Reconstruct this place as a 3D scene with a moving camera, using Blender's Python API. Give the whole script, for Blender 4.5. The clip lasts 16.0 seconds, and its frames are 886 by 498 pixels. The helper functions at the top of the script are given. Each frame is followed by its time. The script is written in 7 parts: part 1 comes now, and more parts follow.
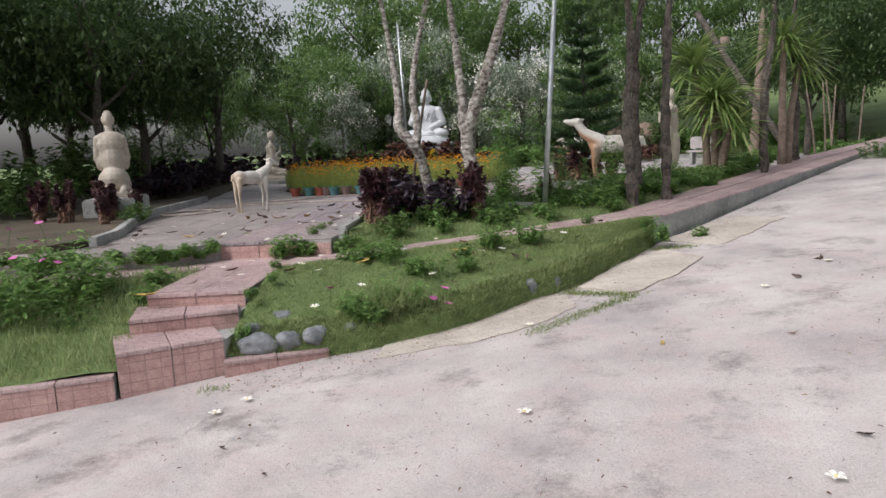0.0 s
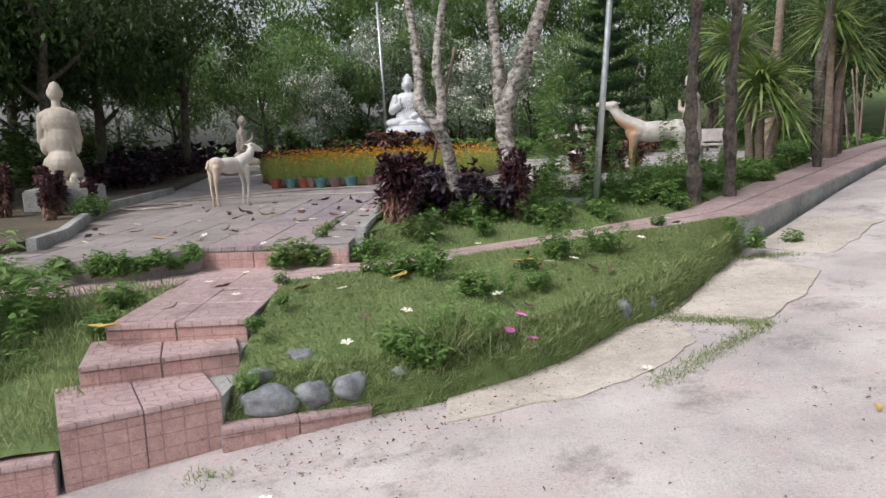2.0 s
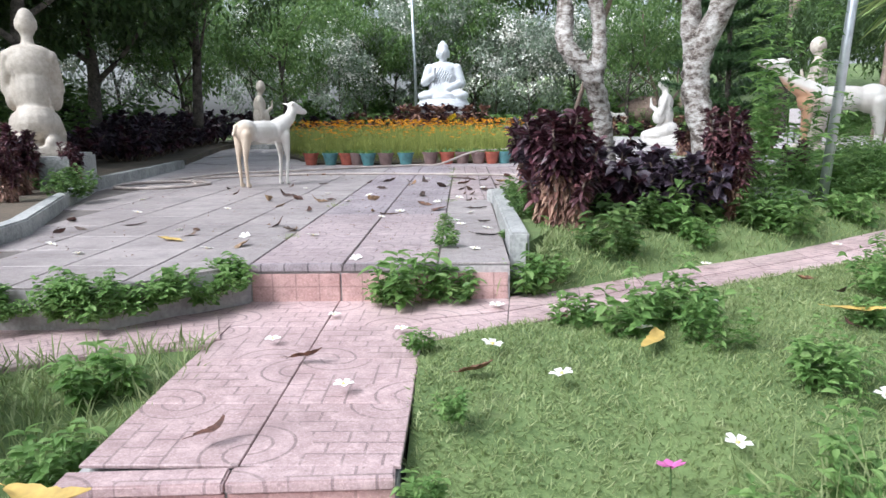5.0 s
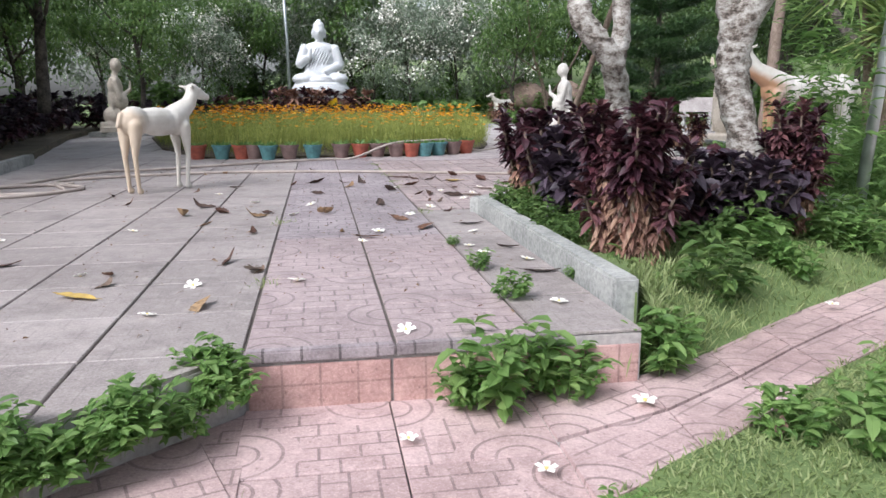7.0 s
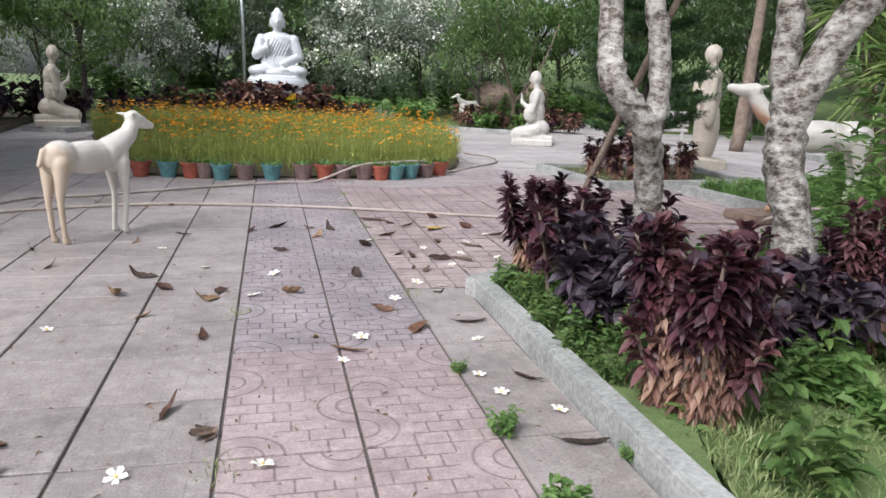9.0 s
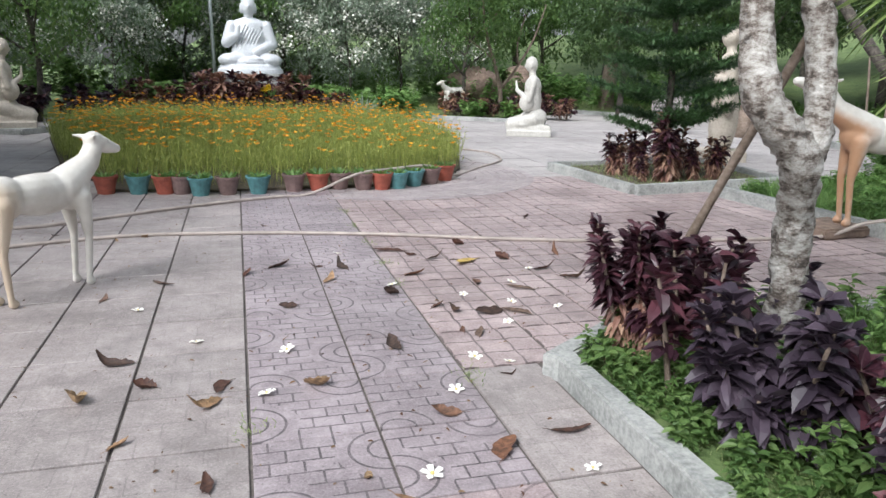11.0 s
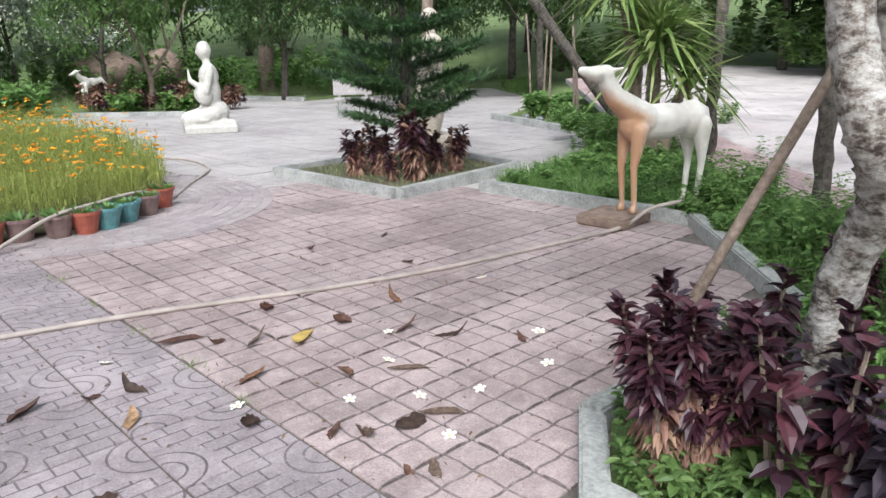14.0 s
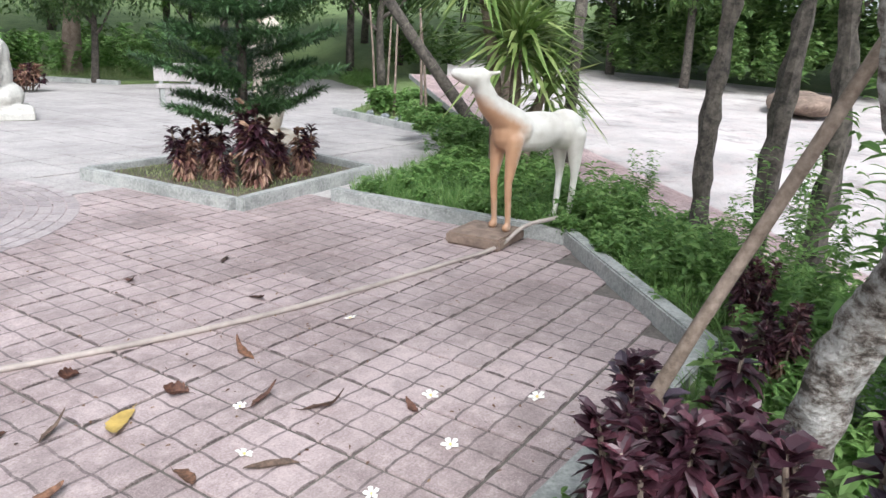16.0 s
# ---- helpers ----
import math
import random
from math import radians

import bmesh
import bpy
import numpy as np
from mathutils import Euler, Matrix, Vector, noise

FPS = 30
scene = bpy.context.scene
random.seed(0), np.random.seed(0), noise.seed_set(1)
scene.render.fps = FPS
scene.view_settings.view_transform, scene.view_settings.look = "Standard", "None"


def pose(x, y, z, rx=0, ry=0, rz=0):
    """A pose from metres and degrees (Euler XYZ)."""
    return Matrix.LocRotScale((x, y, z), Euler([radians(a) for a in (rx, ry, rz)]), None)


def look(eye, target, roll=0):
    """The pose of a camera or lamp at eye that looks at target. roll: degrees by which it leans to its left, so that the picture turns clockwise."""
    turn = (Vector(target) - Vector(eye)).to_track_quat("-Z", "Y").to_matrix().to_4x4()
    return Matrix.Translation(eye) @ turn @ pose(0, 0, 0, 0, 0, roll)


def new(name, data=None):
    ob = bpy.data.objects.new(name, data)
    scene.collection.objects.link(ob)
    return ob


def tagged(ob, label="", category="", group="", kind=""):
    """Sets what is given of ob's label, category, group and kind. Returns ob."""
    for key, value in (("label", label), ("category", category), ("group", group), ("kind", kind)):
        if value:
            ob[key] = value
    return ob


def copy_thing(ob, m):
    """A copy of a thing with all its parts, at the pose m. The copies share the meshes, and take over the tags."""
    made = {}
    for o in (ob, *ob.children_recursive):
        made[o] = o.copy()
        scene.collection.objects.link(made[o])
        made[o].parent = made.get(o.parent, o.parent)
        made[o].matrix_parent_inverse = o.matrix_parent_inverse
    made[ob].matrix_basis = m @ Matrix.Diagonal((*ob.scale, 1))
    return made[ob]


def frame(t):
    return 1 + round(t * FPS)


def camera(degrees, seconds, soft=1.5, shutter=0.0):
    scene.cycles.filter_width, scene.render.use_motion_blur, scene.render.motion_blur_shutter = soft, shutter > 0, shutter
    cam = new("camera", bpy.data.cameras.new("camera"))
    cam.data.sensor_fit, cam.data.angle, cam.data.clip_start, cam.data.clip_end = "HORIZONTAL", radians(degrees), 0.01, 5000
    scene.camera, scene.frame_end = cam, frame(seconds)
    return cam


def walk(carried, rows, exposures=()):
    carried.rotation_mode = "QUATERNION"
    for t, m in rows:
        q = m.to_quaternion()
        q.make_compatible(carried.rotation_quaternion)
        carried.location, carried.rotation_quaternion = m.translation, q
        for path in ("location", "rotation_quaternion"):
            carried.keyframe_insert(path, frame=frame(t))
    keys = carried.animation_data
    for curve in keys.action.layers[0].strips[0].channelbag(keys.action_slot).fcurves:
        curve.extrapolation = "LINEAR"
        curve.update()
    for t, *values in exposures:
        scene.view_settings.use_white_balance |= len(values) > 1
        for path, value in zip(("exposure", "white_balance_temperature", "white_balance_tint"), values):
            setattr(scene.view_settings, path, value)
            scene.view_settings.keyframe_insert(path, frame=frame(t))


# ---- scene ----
cam = camera(62.9, 16.0)
PATH = [
    (0, (3.424, -8.586, 1.056), (3.264, -6.613, 0.77), -3.0),
    (0.5, (3.117, -8.158, 1.021), (2.985, -6.184, 0.731), -2.9),
    (1, (2.883, -7.694, 1.034), (2.768, -5.718, 0.746), -3.0),
    (1.5, (2.691, -7.192, 1.008), (2.615, -5.215, 0.717), -3.1),
    (2, (2.443, -6.695, 0.95), (2.389, -4.72, 0.643), -2.2),
    (2.5, (2.318, -6.184, 0.974), (2.269, -4.21, 0.66), -1.5),
    (2.7, (2.237, -5.977, 0.955), (2.198, -4.001, 0.65), -1.5),
    (3, (2.096, -5.677, 0.916), (2.055, -3.701, 0.607), -2.2),
    (3.2, (2.005, -5.468, 0.906), (1.956, -3.494, 0.591), -2.2),
    (3.5, (1.851, -5.191, 0.878), (1.789, -3.217, 0.563), -2.2),
    (4, (1.608, -4.72, 0.858), (1.551, -2.745, 0.551), -0.9),
    (4.5, (1.361, -4.25, 0.796), (1.31, -2.275, 0.485), -0.7),
    (4.7, (1.268, -4.051, 0.763), (1.209, -2.079, 0.432), -0.8),
    (6.8, (0.348, -2.493, 0.738), (0.598, -0.549, 0.338), 0.0),
    (7, (0.264, -2.351, 0.8), (0.595, -0.42, 0.4), -0.2),
    (7.5, (0.239, -2.13, 0.956), (0.658, -0.216, 0.556), -1.1),
    (8, (0.311, -1.894, 1.038), (0.752, 0.014, 0.631), 1.0),
    (8.5, (0.246, -1.642, 1.108), (0.702, 0.261, 0.694), 3.0),
    (9, (0.191, -1.352, 1.248), (0.65, 0.546, 0.812), 2.2),
    (9.2, (0.201, -1.244, 1.268), (0.655, 0.651, 0.821), 2.1),
    (11.3, (-0.08, 0.097, 1.411), (0.491, 1.949, 0.917), 0.5),
    (11.5, (-0.157, 0.249, 1.417), (0.505, 2.071, 0.925), 1.1),
    (12, (-0.338, 0.589, 1.521), (0.531, 2.315, 1.007), -0.1),
    (12.5, (-0.369, 0.87, 1.562), (0.603, 2.537, 1.034), -0.7),
    (13, (-0.437, 1.144, 1.573), (0.655, 2.731, 1.035), -0.1),
    (13.1, (-0.45, 1.193, 1.574), (0.682, 2.755, 1.046), -0.4),
    (13.5, (-0.49, 1.377, 1.579), (0.746, 2.855, 1.044), 0.1),
    (14, (-0.432, 1.635, 1.556), (0.907, 3.02, 1.019), -0.4),
    (14.5, (-0.353, 1.834, 1.569), (1.087, 3.108, 1.02), 0.5),
    (15, (-0.27, 2.036, 1.561), (1.292, 3.156, 1.008), 1.6),
    (15.5, (-0.131, 2.218, 1.556), (1.492, 3.246, 1.001), 2.2),
    (16, (0.054, 2.364, 1.58), (1.679, 3.391, 1.029), 2.9),
]
walk(cam, [(t, look(eye, target, roll)) for t, eye, target, roll in PATH],
     [(0.0, 0.0, 6400, 13), (1.5, 0.05, 6400, 13), (2.5, 0.3, 6350, 12), (3.5, 0.6, 5950, 10), (4.5, 0.8, 5800, 10), (7.0, 0.56, 6050, 12), (9.0, 0.43, 6150, 12), (11.5, 0.56, 6050, 8), (14.5, 0.68, 6050, 8), (16.0, 0.78, 6000, 8)])
# ---------------------------------------------------------------- world and light
SUN_EL, SUN_AZ = radians(48), radians(232)
world = bpy.data.worlds.new("overcast_sky")
scene.world = world
world.use_nodes = True
wn = world.node_tree.nodes
wl = world.node_tree.links
sky = wn.new("ShaderNodeTexSky")
sky.sky_type, sky.sun_disc, sky.sun_elevation, sky.sun_rotation = "NISHITA", False, SUN_EL, SUN_AZ
sky.dust_density, sky.air_density, sky.ozone_density = 4.0, 1.0, 0.6
whiten = wn.new("ShaderNodeHueSaturation")
whiten.inputs["Saturation"].default_value = 0.3
wl.new(sky.outputs[0], whiten.inputs["Color"])
wl.new(whiten.outputs[0], wn["Background"].inputs[0])
wn["Background"].inputs[1].default_value = 0.15
sun_data = bpy.data.lights.new("sun", "SUN")
sun_data.energy, sun_data.angle, sun_data.color = 1.85, radians(30), (1.0, 0.97, 0.95)
sun = new("sun", sun_data)
sun.matrix_world = look((0, 0, 30), (30 * math.cos(SUN_EL) * -math.sin(SUN_AZ), 30 * math.cos(SUN_EL) * -math.cos(SUN_AZ), 30 - 30 * math.sin(SUN_EL)))

rng = np.random.default_rng(7)


# ---------------------------------------------------------------- materials
def mat(name, rough=0.8):
    m = bpy.data.materials.new(name)
    m.use_nodes = True
    b = m.node_tree.nodes["Principled BSDF"]
    b.inputs["Roughness"].default_value = rough
    return m, m.node_tree.nodes, m.node_tree.links, b


def ramp(nodes, links, fac, stops):
    r = nodes.new("ShaderNodeValToRGB")
    while len(r.color_ramp.elements) < len(stops):
        r.color_ramp.elements.new(0.5)
    for e, (p, c) in zip(r.color_ramp.elements, stops):
        e.position, e.color = p, (*c, 1)
    links.new(fac, r.inputs[0])
    return r.outputs[0]


def noise_tex(nodes, links, scale, detail=6.0, vec=None, rough=0.6):
    n = nodes.new("ShaderNodeTexNoise")
    n.inputs["Scale"].default_value, n.inputs["Detail"].default_value, n.inputs["Roughness"].default_value = scale, detail, rough
    if vec is None:
        g = nodes.new("ShaderNodeNewGeometry")
        vec = g.outputs["Position"]
    links.new(vec, n.inputs["Vector"])
    return n.outputs[0]


def mix(nodes, links, fac, a, b, mode="MIX"):
    m = nodes.new("ShaderNodeMix")
    m.data_type, m.blend_type = "RGBA", mode
    for sock, v in ((m.inputs[0], fac), (m.inputs[6], a), (m.inputs[7], b)):
        if isinstance(v, (int, float)):
            sock.default_value = v
        elif isinstance(v, tuple):
            sock.default_value = (*v, 1)
        else:
            links.new(v, sock)
    return m.outputs[2]


def math_node(nodes, links, op, a, b=0.0, c=0.0):
    m = nodes.new("ShaderNodeMath")
    m.operation = op
    for sock, v in zip(m.inputs, (a, b, c)):
        if isinstance(v, (int, float)):
            sock.default_value = v
        else:
            links.new(v, sock)
    return m.outputs[0]


def bump(nodes, links, bsdf, height, strength=0.4, dist=0.01):
    b = nodes.new("ShaderNodeBump")
    b.inputs["Strength"].default_value, b.inputs["Distance"].default_value = strength, dist
    links.new(height, b.inputs["Height"])
    links.new(b.outputs[0], bsdf.inputs["Normal"])


def stone(name, dark, light, fine=60.0, broad=1.3, rough=0.85, stain=(0.12, 0.11, 0.1), stain_amt=0.35, relief=0.35, island=0.0):
    """A mineral surface: grain, broad blotches and dark stains."""
    m, n, l, b = mat(name, rough)
    f1 = noise_tex(n, l, fine, 8)
    f2 = noise_tex(n, l, broad, 6)
    f = math_node(n, l, "ADD", math_node(n, l, "MULTIPLY", f1, 0.35), math_node(n, l, "ADD", math_node(n, l, "MULTIPLY", f2, 0.4), math_node(n, l, "MULTIPLY", noise_tex(n, l, broad * 7, 8, rough=0.7), 0.25)))
    col = ramp(n, l, f, [(0.42, dark), (0.58, light)])
    st = ramp(n, l, noise_tex(n, l, broad * 3.1, 9, rough=0.7), [(0.55, (0, 0, 0)), (0.75, (1, 1, 1))])
    col = mix(n, l, math_node(n, l, "MULTIPLY", st, stain_amt), col, stain)
    if island:
        o = n.new("ShaderNodeObjectInfo")
        v = math_node(n, l, "ADD", math_node(n, l, "MULTIPLY", o.outputs["Random"], island), 1 - island / 2)
        col = mix(n, l, 1.0, col, v, "MULTIPLY")
    l.new(col, b.inputs["Base Color"])
    bump(n, l, b, f1, relief, 0.006)
    return m


def drive_concrete():
    """Worn concrete: pinkish and grey blotches, damp dark patches, grit and fine sand."""
    m, n, l, b = mat("drive_concrete", 0.85)
    col = ramp(n, l, noise_tex(n, l, 0.7, 8, rough=0.65), [(0.36, (0.36, 0.33, 0.325)), (0.5, (0.49, 0.45, 0.435)), (0.64, (0.59, 0.55, 0.53))])
    pink = ramp(n, l, noise_tex(n, l, 2.6, 7, rough=0.7), [(0.48, (0, 0, 0)), (0.66, (1, 1, 1))])
    col = mix(n, l, math_node(n, l, "MULTIPLY", pink, 0.55), col, (0.52, 0.42, 0.4))
    damp = ramp(n, l, noise_tex(n, l, 1.5, 10, rough=0.75), [(0.53, (0, 0, 0)), (0.66, (1, 1, 1))])
    col = mix(n, l, math_node(n, l, "MULTIPLY", damp, 0.68), col, (0.17, 0.145, 0.135))
    grit = noise_tex(n, l, 60, 5, rough=0.7)
    col = mix(n, l, math_node(n, l, "MULTIPLY", ramp(n, l, grit, [(0.56, (0, 0, 0)), (0.66, (1, 1, 1))]), 0.5), col, (0.16, 0.14, 0.13))
    col = mix(n, l, math_node(n, l, "MULTIPLY", ramp(n, l, grit, [(0.34, (1, 1, 1)), (0.44, (0, 0, 0))]), 0.4), col, (0.68, 0.64, 0.61))
    l.new(col, b.inputs["Base Color"])
    bump(n, l, b, math_node(n, l, "ADD", grit, noise_tex(n, l, 9, 6)), 0.6, 0.012)
    return m


def leaf_mat(name, a, b_, c, rough=0.5, trans=0.3):
    """Foliage with a hue of its own for each leaf, and light through the blade."""
    m, n, l, b = mat(name, rough)
    g = n.new("ShaderNodeNewGeometry")
    col = ramp(n, l, g.outputs["Random Per Island"], [(0.0, a), (0.55, b_), (1.0, c)])
    col = mix(n, l, 0.35, col, ramp(n, l, noise_tex(n, l, 3.0, 3), [(0.3, a), (0.7, c)]))
    l.new(col, b.inputs["Base Color"])
    t = n.new("ShaderNodeBsdfTranslucent")
    l.new(col, t.inputs["Color"])
    s = n.new("ShaderNodeMixShader")
    s.inputs[0].default_value = trans
    l.new(b.outputs[0], s.inputs[1])
    l.new(t.outputs[0], s.inputs[2])
    l.new(s.outputs[0], n["Material Output"].inputs[0])
    return m


def plain(name, c, rough=0.6, var=0.25, scale=12.0, metal=0.0):
    m, n, l, b = mat(name, rough)
    d = tuple(v * (1 - var) for v in c)
    e = tuple(min(1, v * (1 + var)) for v in c)
    f = noise_tex(n, l, scale, 6)
    l.new(ramp(n, l, f, [(0.35, d), (0.65, e)]), b.inputs["Base Color"])
    b.inputs["Metallic"].default_value = metal
    bump(n, l, b, noise_tex(n, l, scale * 6, 4), 0.2, 0.003)
    return m


def tile_mat(name, dark, light, pattern, island=0.22):
    """A pressed cement tile; the grooves are drawn in the tile's own coordinates (0.5 m square)."""
    m, n, l, b = mat(name, 0.52)
    tc = n.new("ShaderNodeTexCoord")
    sep = n.new("ShaderNodeSeparateXYZ")
    l.new(tc.outputs["Object"], sep.inputs[0])
    X, Y = sep.outputs[0], sep.outputs[1]

    def lines(v, period, width):
        k = math_node(n, l, "PINGPONG", v, period / 2)
        return math_node(n, l, "LESS_THAN", k, width)

    if pattern == "arcs":
        def radius(dx, dy):
            p, q = math_node(n, l, "ADD", X, dx), math_node(n, l, "ADD", Y, dy)
            return math_node(n, l, "SQRT", math_node(n, l, "ADD", math_node(n, l, "MULTIPLY", p, p), math_node(n, l, "MULTIPLY", q, q)))

        r = math_node(n, l, "MINIMUM", radius(0.25, 0.1), radius(-0.17, -0.25))
        rings = lines(math_node(n, l, "ADD", r, 0.0), 0.072, 0.0055)
        inside = math_node(n, l, "LESS_THAN", r, 0.2)
        row = math_node(n, l, "FLOOR", math_node(n, l, "DIVIDE", Y, 0.0835))
        shift = math_node(n, l, "MULTIPLY", math_node(n, l, "MODULO", row, 2.0), 0.0625)
        bricks = math_node(n, l, "MAXIMUM", lines(math_node(n, l, "ADD", X, shift), 0.125, 0.0046), lines(Y, 0.0835, 0.0046))
        g = math_node(n, l, "ADD", math_node(n, l, "MULTIPLY", rings, inside), math_node(n, l, "MULTIPLY", bricks, math_node(n, l, "SUBTRACT", 1.0, inside)))
    elif pattern == "hex":
        wob = math_node(n, l, "MULTIPLY", math_node(n, l, "PINGPONG", math_node(n, l, "ADD", Y, 0.0), 0.0835), 0.1)
        wob2 = math_node(n, l, "MULTIPLY", math_node(n, l, "PINGPONG", math_node(n, l, "ADD", X, 0.0417), 0.0835), 0.12)
        g = math_node(n, l, "MAXIMUM", lines(math_node(n, l, "ADD", math_node(n, l, "ADD", X, wob), 0.075), 0.167, 0.0065), lines(math_node(n, l, "ADD", math_node(n, l, "ADD", Y, wob2), 0.075), 0.167, 0.0065))
    elif pattern == "riser":
        g = math_node(n, l, "MULTIPLY", math_node(n, l, "MAXIMUM", lines(X, 0.125, 0.004), lines(sep.outputs[2], 0.085, 0.004)), 0.7)
    else:
        row = math_node(n, l, "FLOOR", math_node(n, l, "DIVIDE", Y, 0.125))
        shift = math_node(n, l, "MULTIPLY", math_node(n, l, "MODULO", row, 2.0), 0.0835)
        g = math_node(n, l, "MULTIPLY", math_node(n, l, "MAXIMUM", lines(math_node(n, l, "ADD", X, shift), 0.167, 0.0035), lines(Y, 0.25, 0.0035)), 0.4)
    grain = noise_tex(n, l, 90, 6)
    broad = noise_tex(n, l, 1.1, 7)
    f = math_node(n, l, "ADD", math_node(n, l, "MULTIPLY", grain, 0.35), math_node(n, l, "ADD", math_node(n, l, "MULTIPLY", broad, 0.4), math_node(n, l, "MULTIPLY", noise_tex(n, l, 8.0, 8, rough=0.7), 0.25)))
    col = ramp(n, l, f, [(0.42, dark), (0.58, light)])
    o = n.new("ShaderNodeObjectInfo")
    v = math_node(n, l, "ADD", math_node(n, l, "MULTIPLY", o.outputs["Random"], island), 1 - island / 2)
    col = mix(n, l, 1.0, col, v, "MULTIPLY")
    soil = tuple(c * 0.3 for c in dark)
    wear = ramp(n, l, noise_tex(n, l, 5.0, 5), [(0.3, (0.55, 0.55, 0.55)), (0.55, (1, 1, 1))])
    col = mix(n, l, math_node(n, l, "MULTIPLY", math_node(n, l, "MULTIPLY", g, wear), 0.88 if name in ("hex_tile", "arc_tile") else 0.62), col, soil)
    pale = ramp(n, l, noise_tex(n, l, 16, 7, rough=0.75), [(0.52, (0, 0, 0)), (0.66, (1, 1, 1))])
    col = mix(n, l, math_node(n, l, "MULTIPLY", pale, 0.3), col, tuple(min(1, c * 1.35) for c in light))
    fine = ramp(n, l, noise_tex(n, l, 170, 2), [(0.56, (0, 0, 0)), (0.66, (1, 1, 1))])
    col = mix(n, l, math_node(n, l, "MULTIPLY", fine, 0.34), col, tuple(min(1, c * 1.5) for c in light))
    speck = ramp(n, l, noise_tex(n, l, 42, 3), [(0.62, (0, 0, 0)), (0.72, (1, 1, 1))])
    col = mix(n, l, math_node(n, l, "MULTIPLY", speck, 0.6), col, tuple(c * 0.45 for c in dark))
    st = ramp(n, l, noise_tex(n, l, 2.7, 9, rough=0.7), [(0.5, (0, 0, 0)), (0.7, (1, 1, 1))])
    col = mix(n, l, math_node(n, l, "MULTIPLY", st, 0.55), col, tuple(c * 0.5 for c in dark))
    l.new(col, b.inputs["Base Color"])
    h = math_node(n, l, "SUBTRACT", math_node(n, l, "MULTIPLY", grain, 0.25), g)
    bump(n, l, b, h, 0.8, 0.006)
    return m


CONCRETE = drive_concrete()
SLAB = stone("pale_cement", (0.38, 0.335, 0.29), (0.58, 0.53, 0.465), 50, 1.5, 0.85, (0.2, 0.17, 0.14), 0.5, 0.5)
KERB = stone("kerb_cement", (0.22, 0.228, 0.218), (0.43, 0.432, 0.412), 45, 2.2, 0.85, (0.08, 0.085, 0.075), 0.7, 0.5)
JOINT = stone("joint_soil", (0.095, 0.082, 0.073), (0.18, 0.158, 0.143), 50, 2.0, 0.95)
SOIL = stone("garden_soil", (0.05, 0.045, 0.03), (0.13, 0.1, 0.07), 30, 1.0, 0.95, (0.06, 0.09, 0.02), 0.6, 0.8)
TURF = stone("turf", (0.09, 0.14, 0.045), (0.165, 0.225, 0.08), 70, 1.2, 0.95, (0.13, 0.1, 0.055), 0.5, 0.8)
PAVE_FAR = stone("worn_paving", (0.28, 0.256, 0.248), (0.47, 0.44, 0.426), 40, 0.6, 0.8, (0.18, 0.15, 0.14), 0.5, 0.4)
T_PLAIN = tile_mat("grey_slab", (0.232, 0.2, 0.192), (0.385, 0.342, 0.328), "plain", 0.2)
T_ARC = tile_mat("arc_tile", (0.225, 0.187, 0.196), (0.38, 0.328, 0.34), "arcs")
T_HEX = tile_mat("hex_tile", (0.25, 0.19, 0.185), (0.455, 0.37, 0.36), "hex", 0.24)
T_ARCP = tile_mat("rosy_arc_tile", (0.275, 0.212, 0.213), (0.45, 0.366, 0.364), "arcs")
T_PINK = tile_mat("pink_tile", (0.36, 0.25, 0.243), (0.54, 0.41, 0.4), "arcs", 0.2)
T_RISER = tile_mat("riser_tile", (0.38, 0.22, 0.2), (0.56, 0.37, 0.34), "riser", 0.2)
T_RINGP = stone("curved_pavers", (0.26, 0.225, 0.225), (0.43, 0.38, 0.375), 60, 1.3, 0.6, (0.15, 0.12, 0.12), 0.5, 0.4, 0.2)
PLASTER = stone("cream_statue", (0.4, 0.35, 0.285), (0.55, 0.495, 0.42), 30, 3.0, 0.6, (0.33, 0.25, 0.17), 0.4, 0.15)
IVORY = stone("ivory_statue", (0.43, 0.41, 0.375), (0.58, 0.56, 0.515), 30, 3.0, 0.55, (0.34, 0.31, 0.27), 0.45, 0.15)
WHITE = stone("white_statue", (0.53, 0.55, 0.57), (0.68, 0.7, 0.72), 30, 2.0, 0.45, (0.4, 0.42, 0.42), 0.3, 0.1)
ROCK = stone("grey_rock", (0.13, 0.14, 0.15), (0.28, 0.295, 0.31), 20, 4, 0.9, (0.06, 0.06, 0.06), 0.4, 0.9)
BOULDER = stone("brown_boulder", (0.14, 0.1, 0.08), (0.3, 0.22, 0.17), 12, 2, 0.95, (0.06, 0.05, 0.04), 0.5, 0.9)
BARK = stone("dark_bark", (0.035, 0.03, 0.026), (0.14, 0.12, 0.1), 25, 9, 0.95, (0.02, 0.018, 0.015), 0.6, 1.0)
STICK = stone("grey_wood", (0.13, 0.095, 0.07), (0.27, 0.21, 0.17), 40, 6, 0.9, (0.06, 0.045, 0.035), 0.5, 0.8)
STEEL = plain("galvanised_steel", (0.5, 0.53, 0.55), 0.35, 0.15, 8, 0.7)
HOSE = plain("hose_rubber", (0.38, 0.325, 0.29), 0.5, 0.2, 6)
POT_RED = plain("red_pot", (0.32, 0.085, 0.055), 0.5)
POT_TEAL = plain("teal_pot", (0.09, 0.22, 0.23), 0.5)
POT_MAUVE = plain("mauve_pot", (0.19, 0.125, 0.115), 0.55)
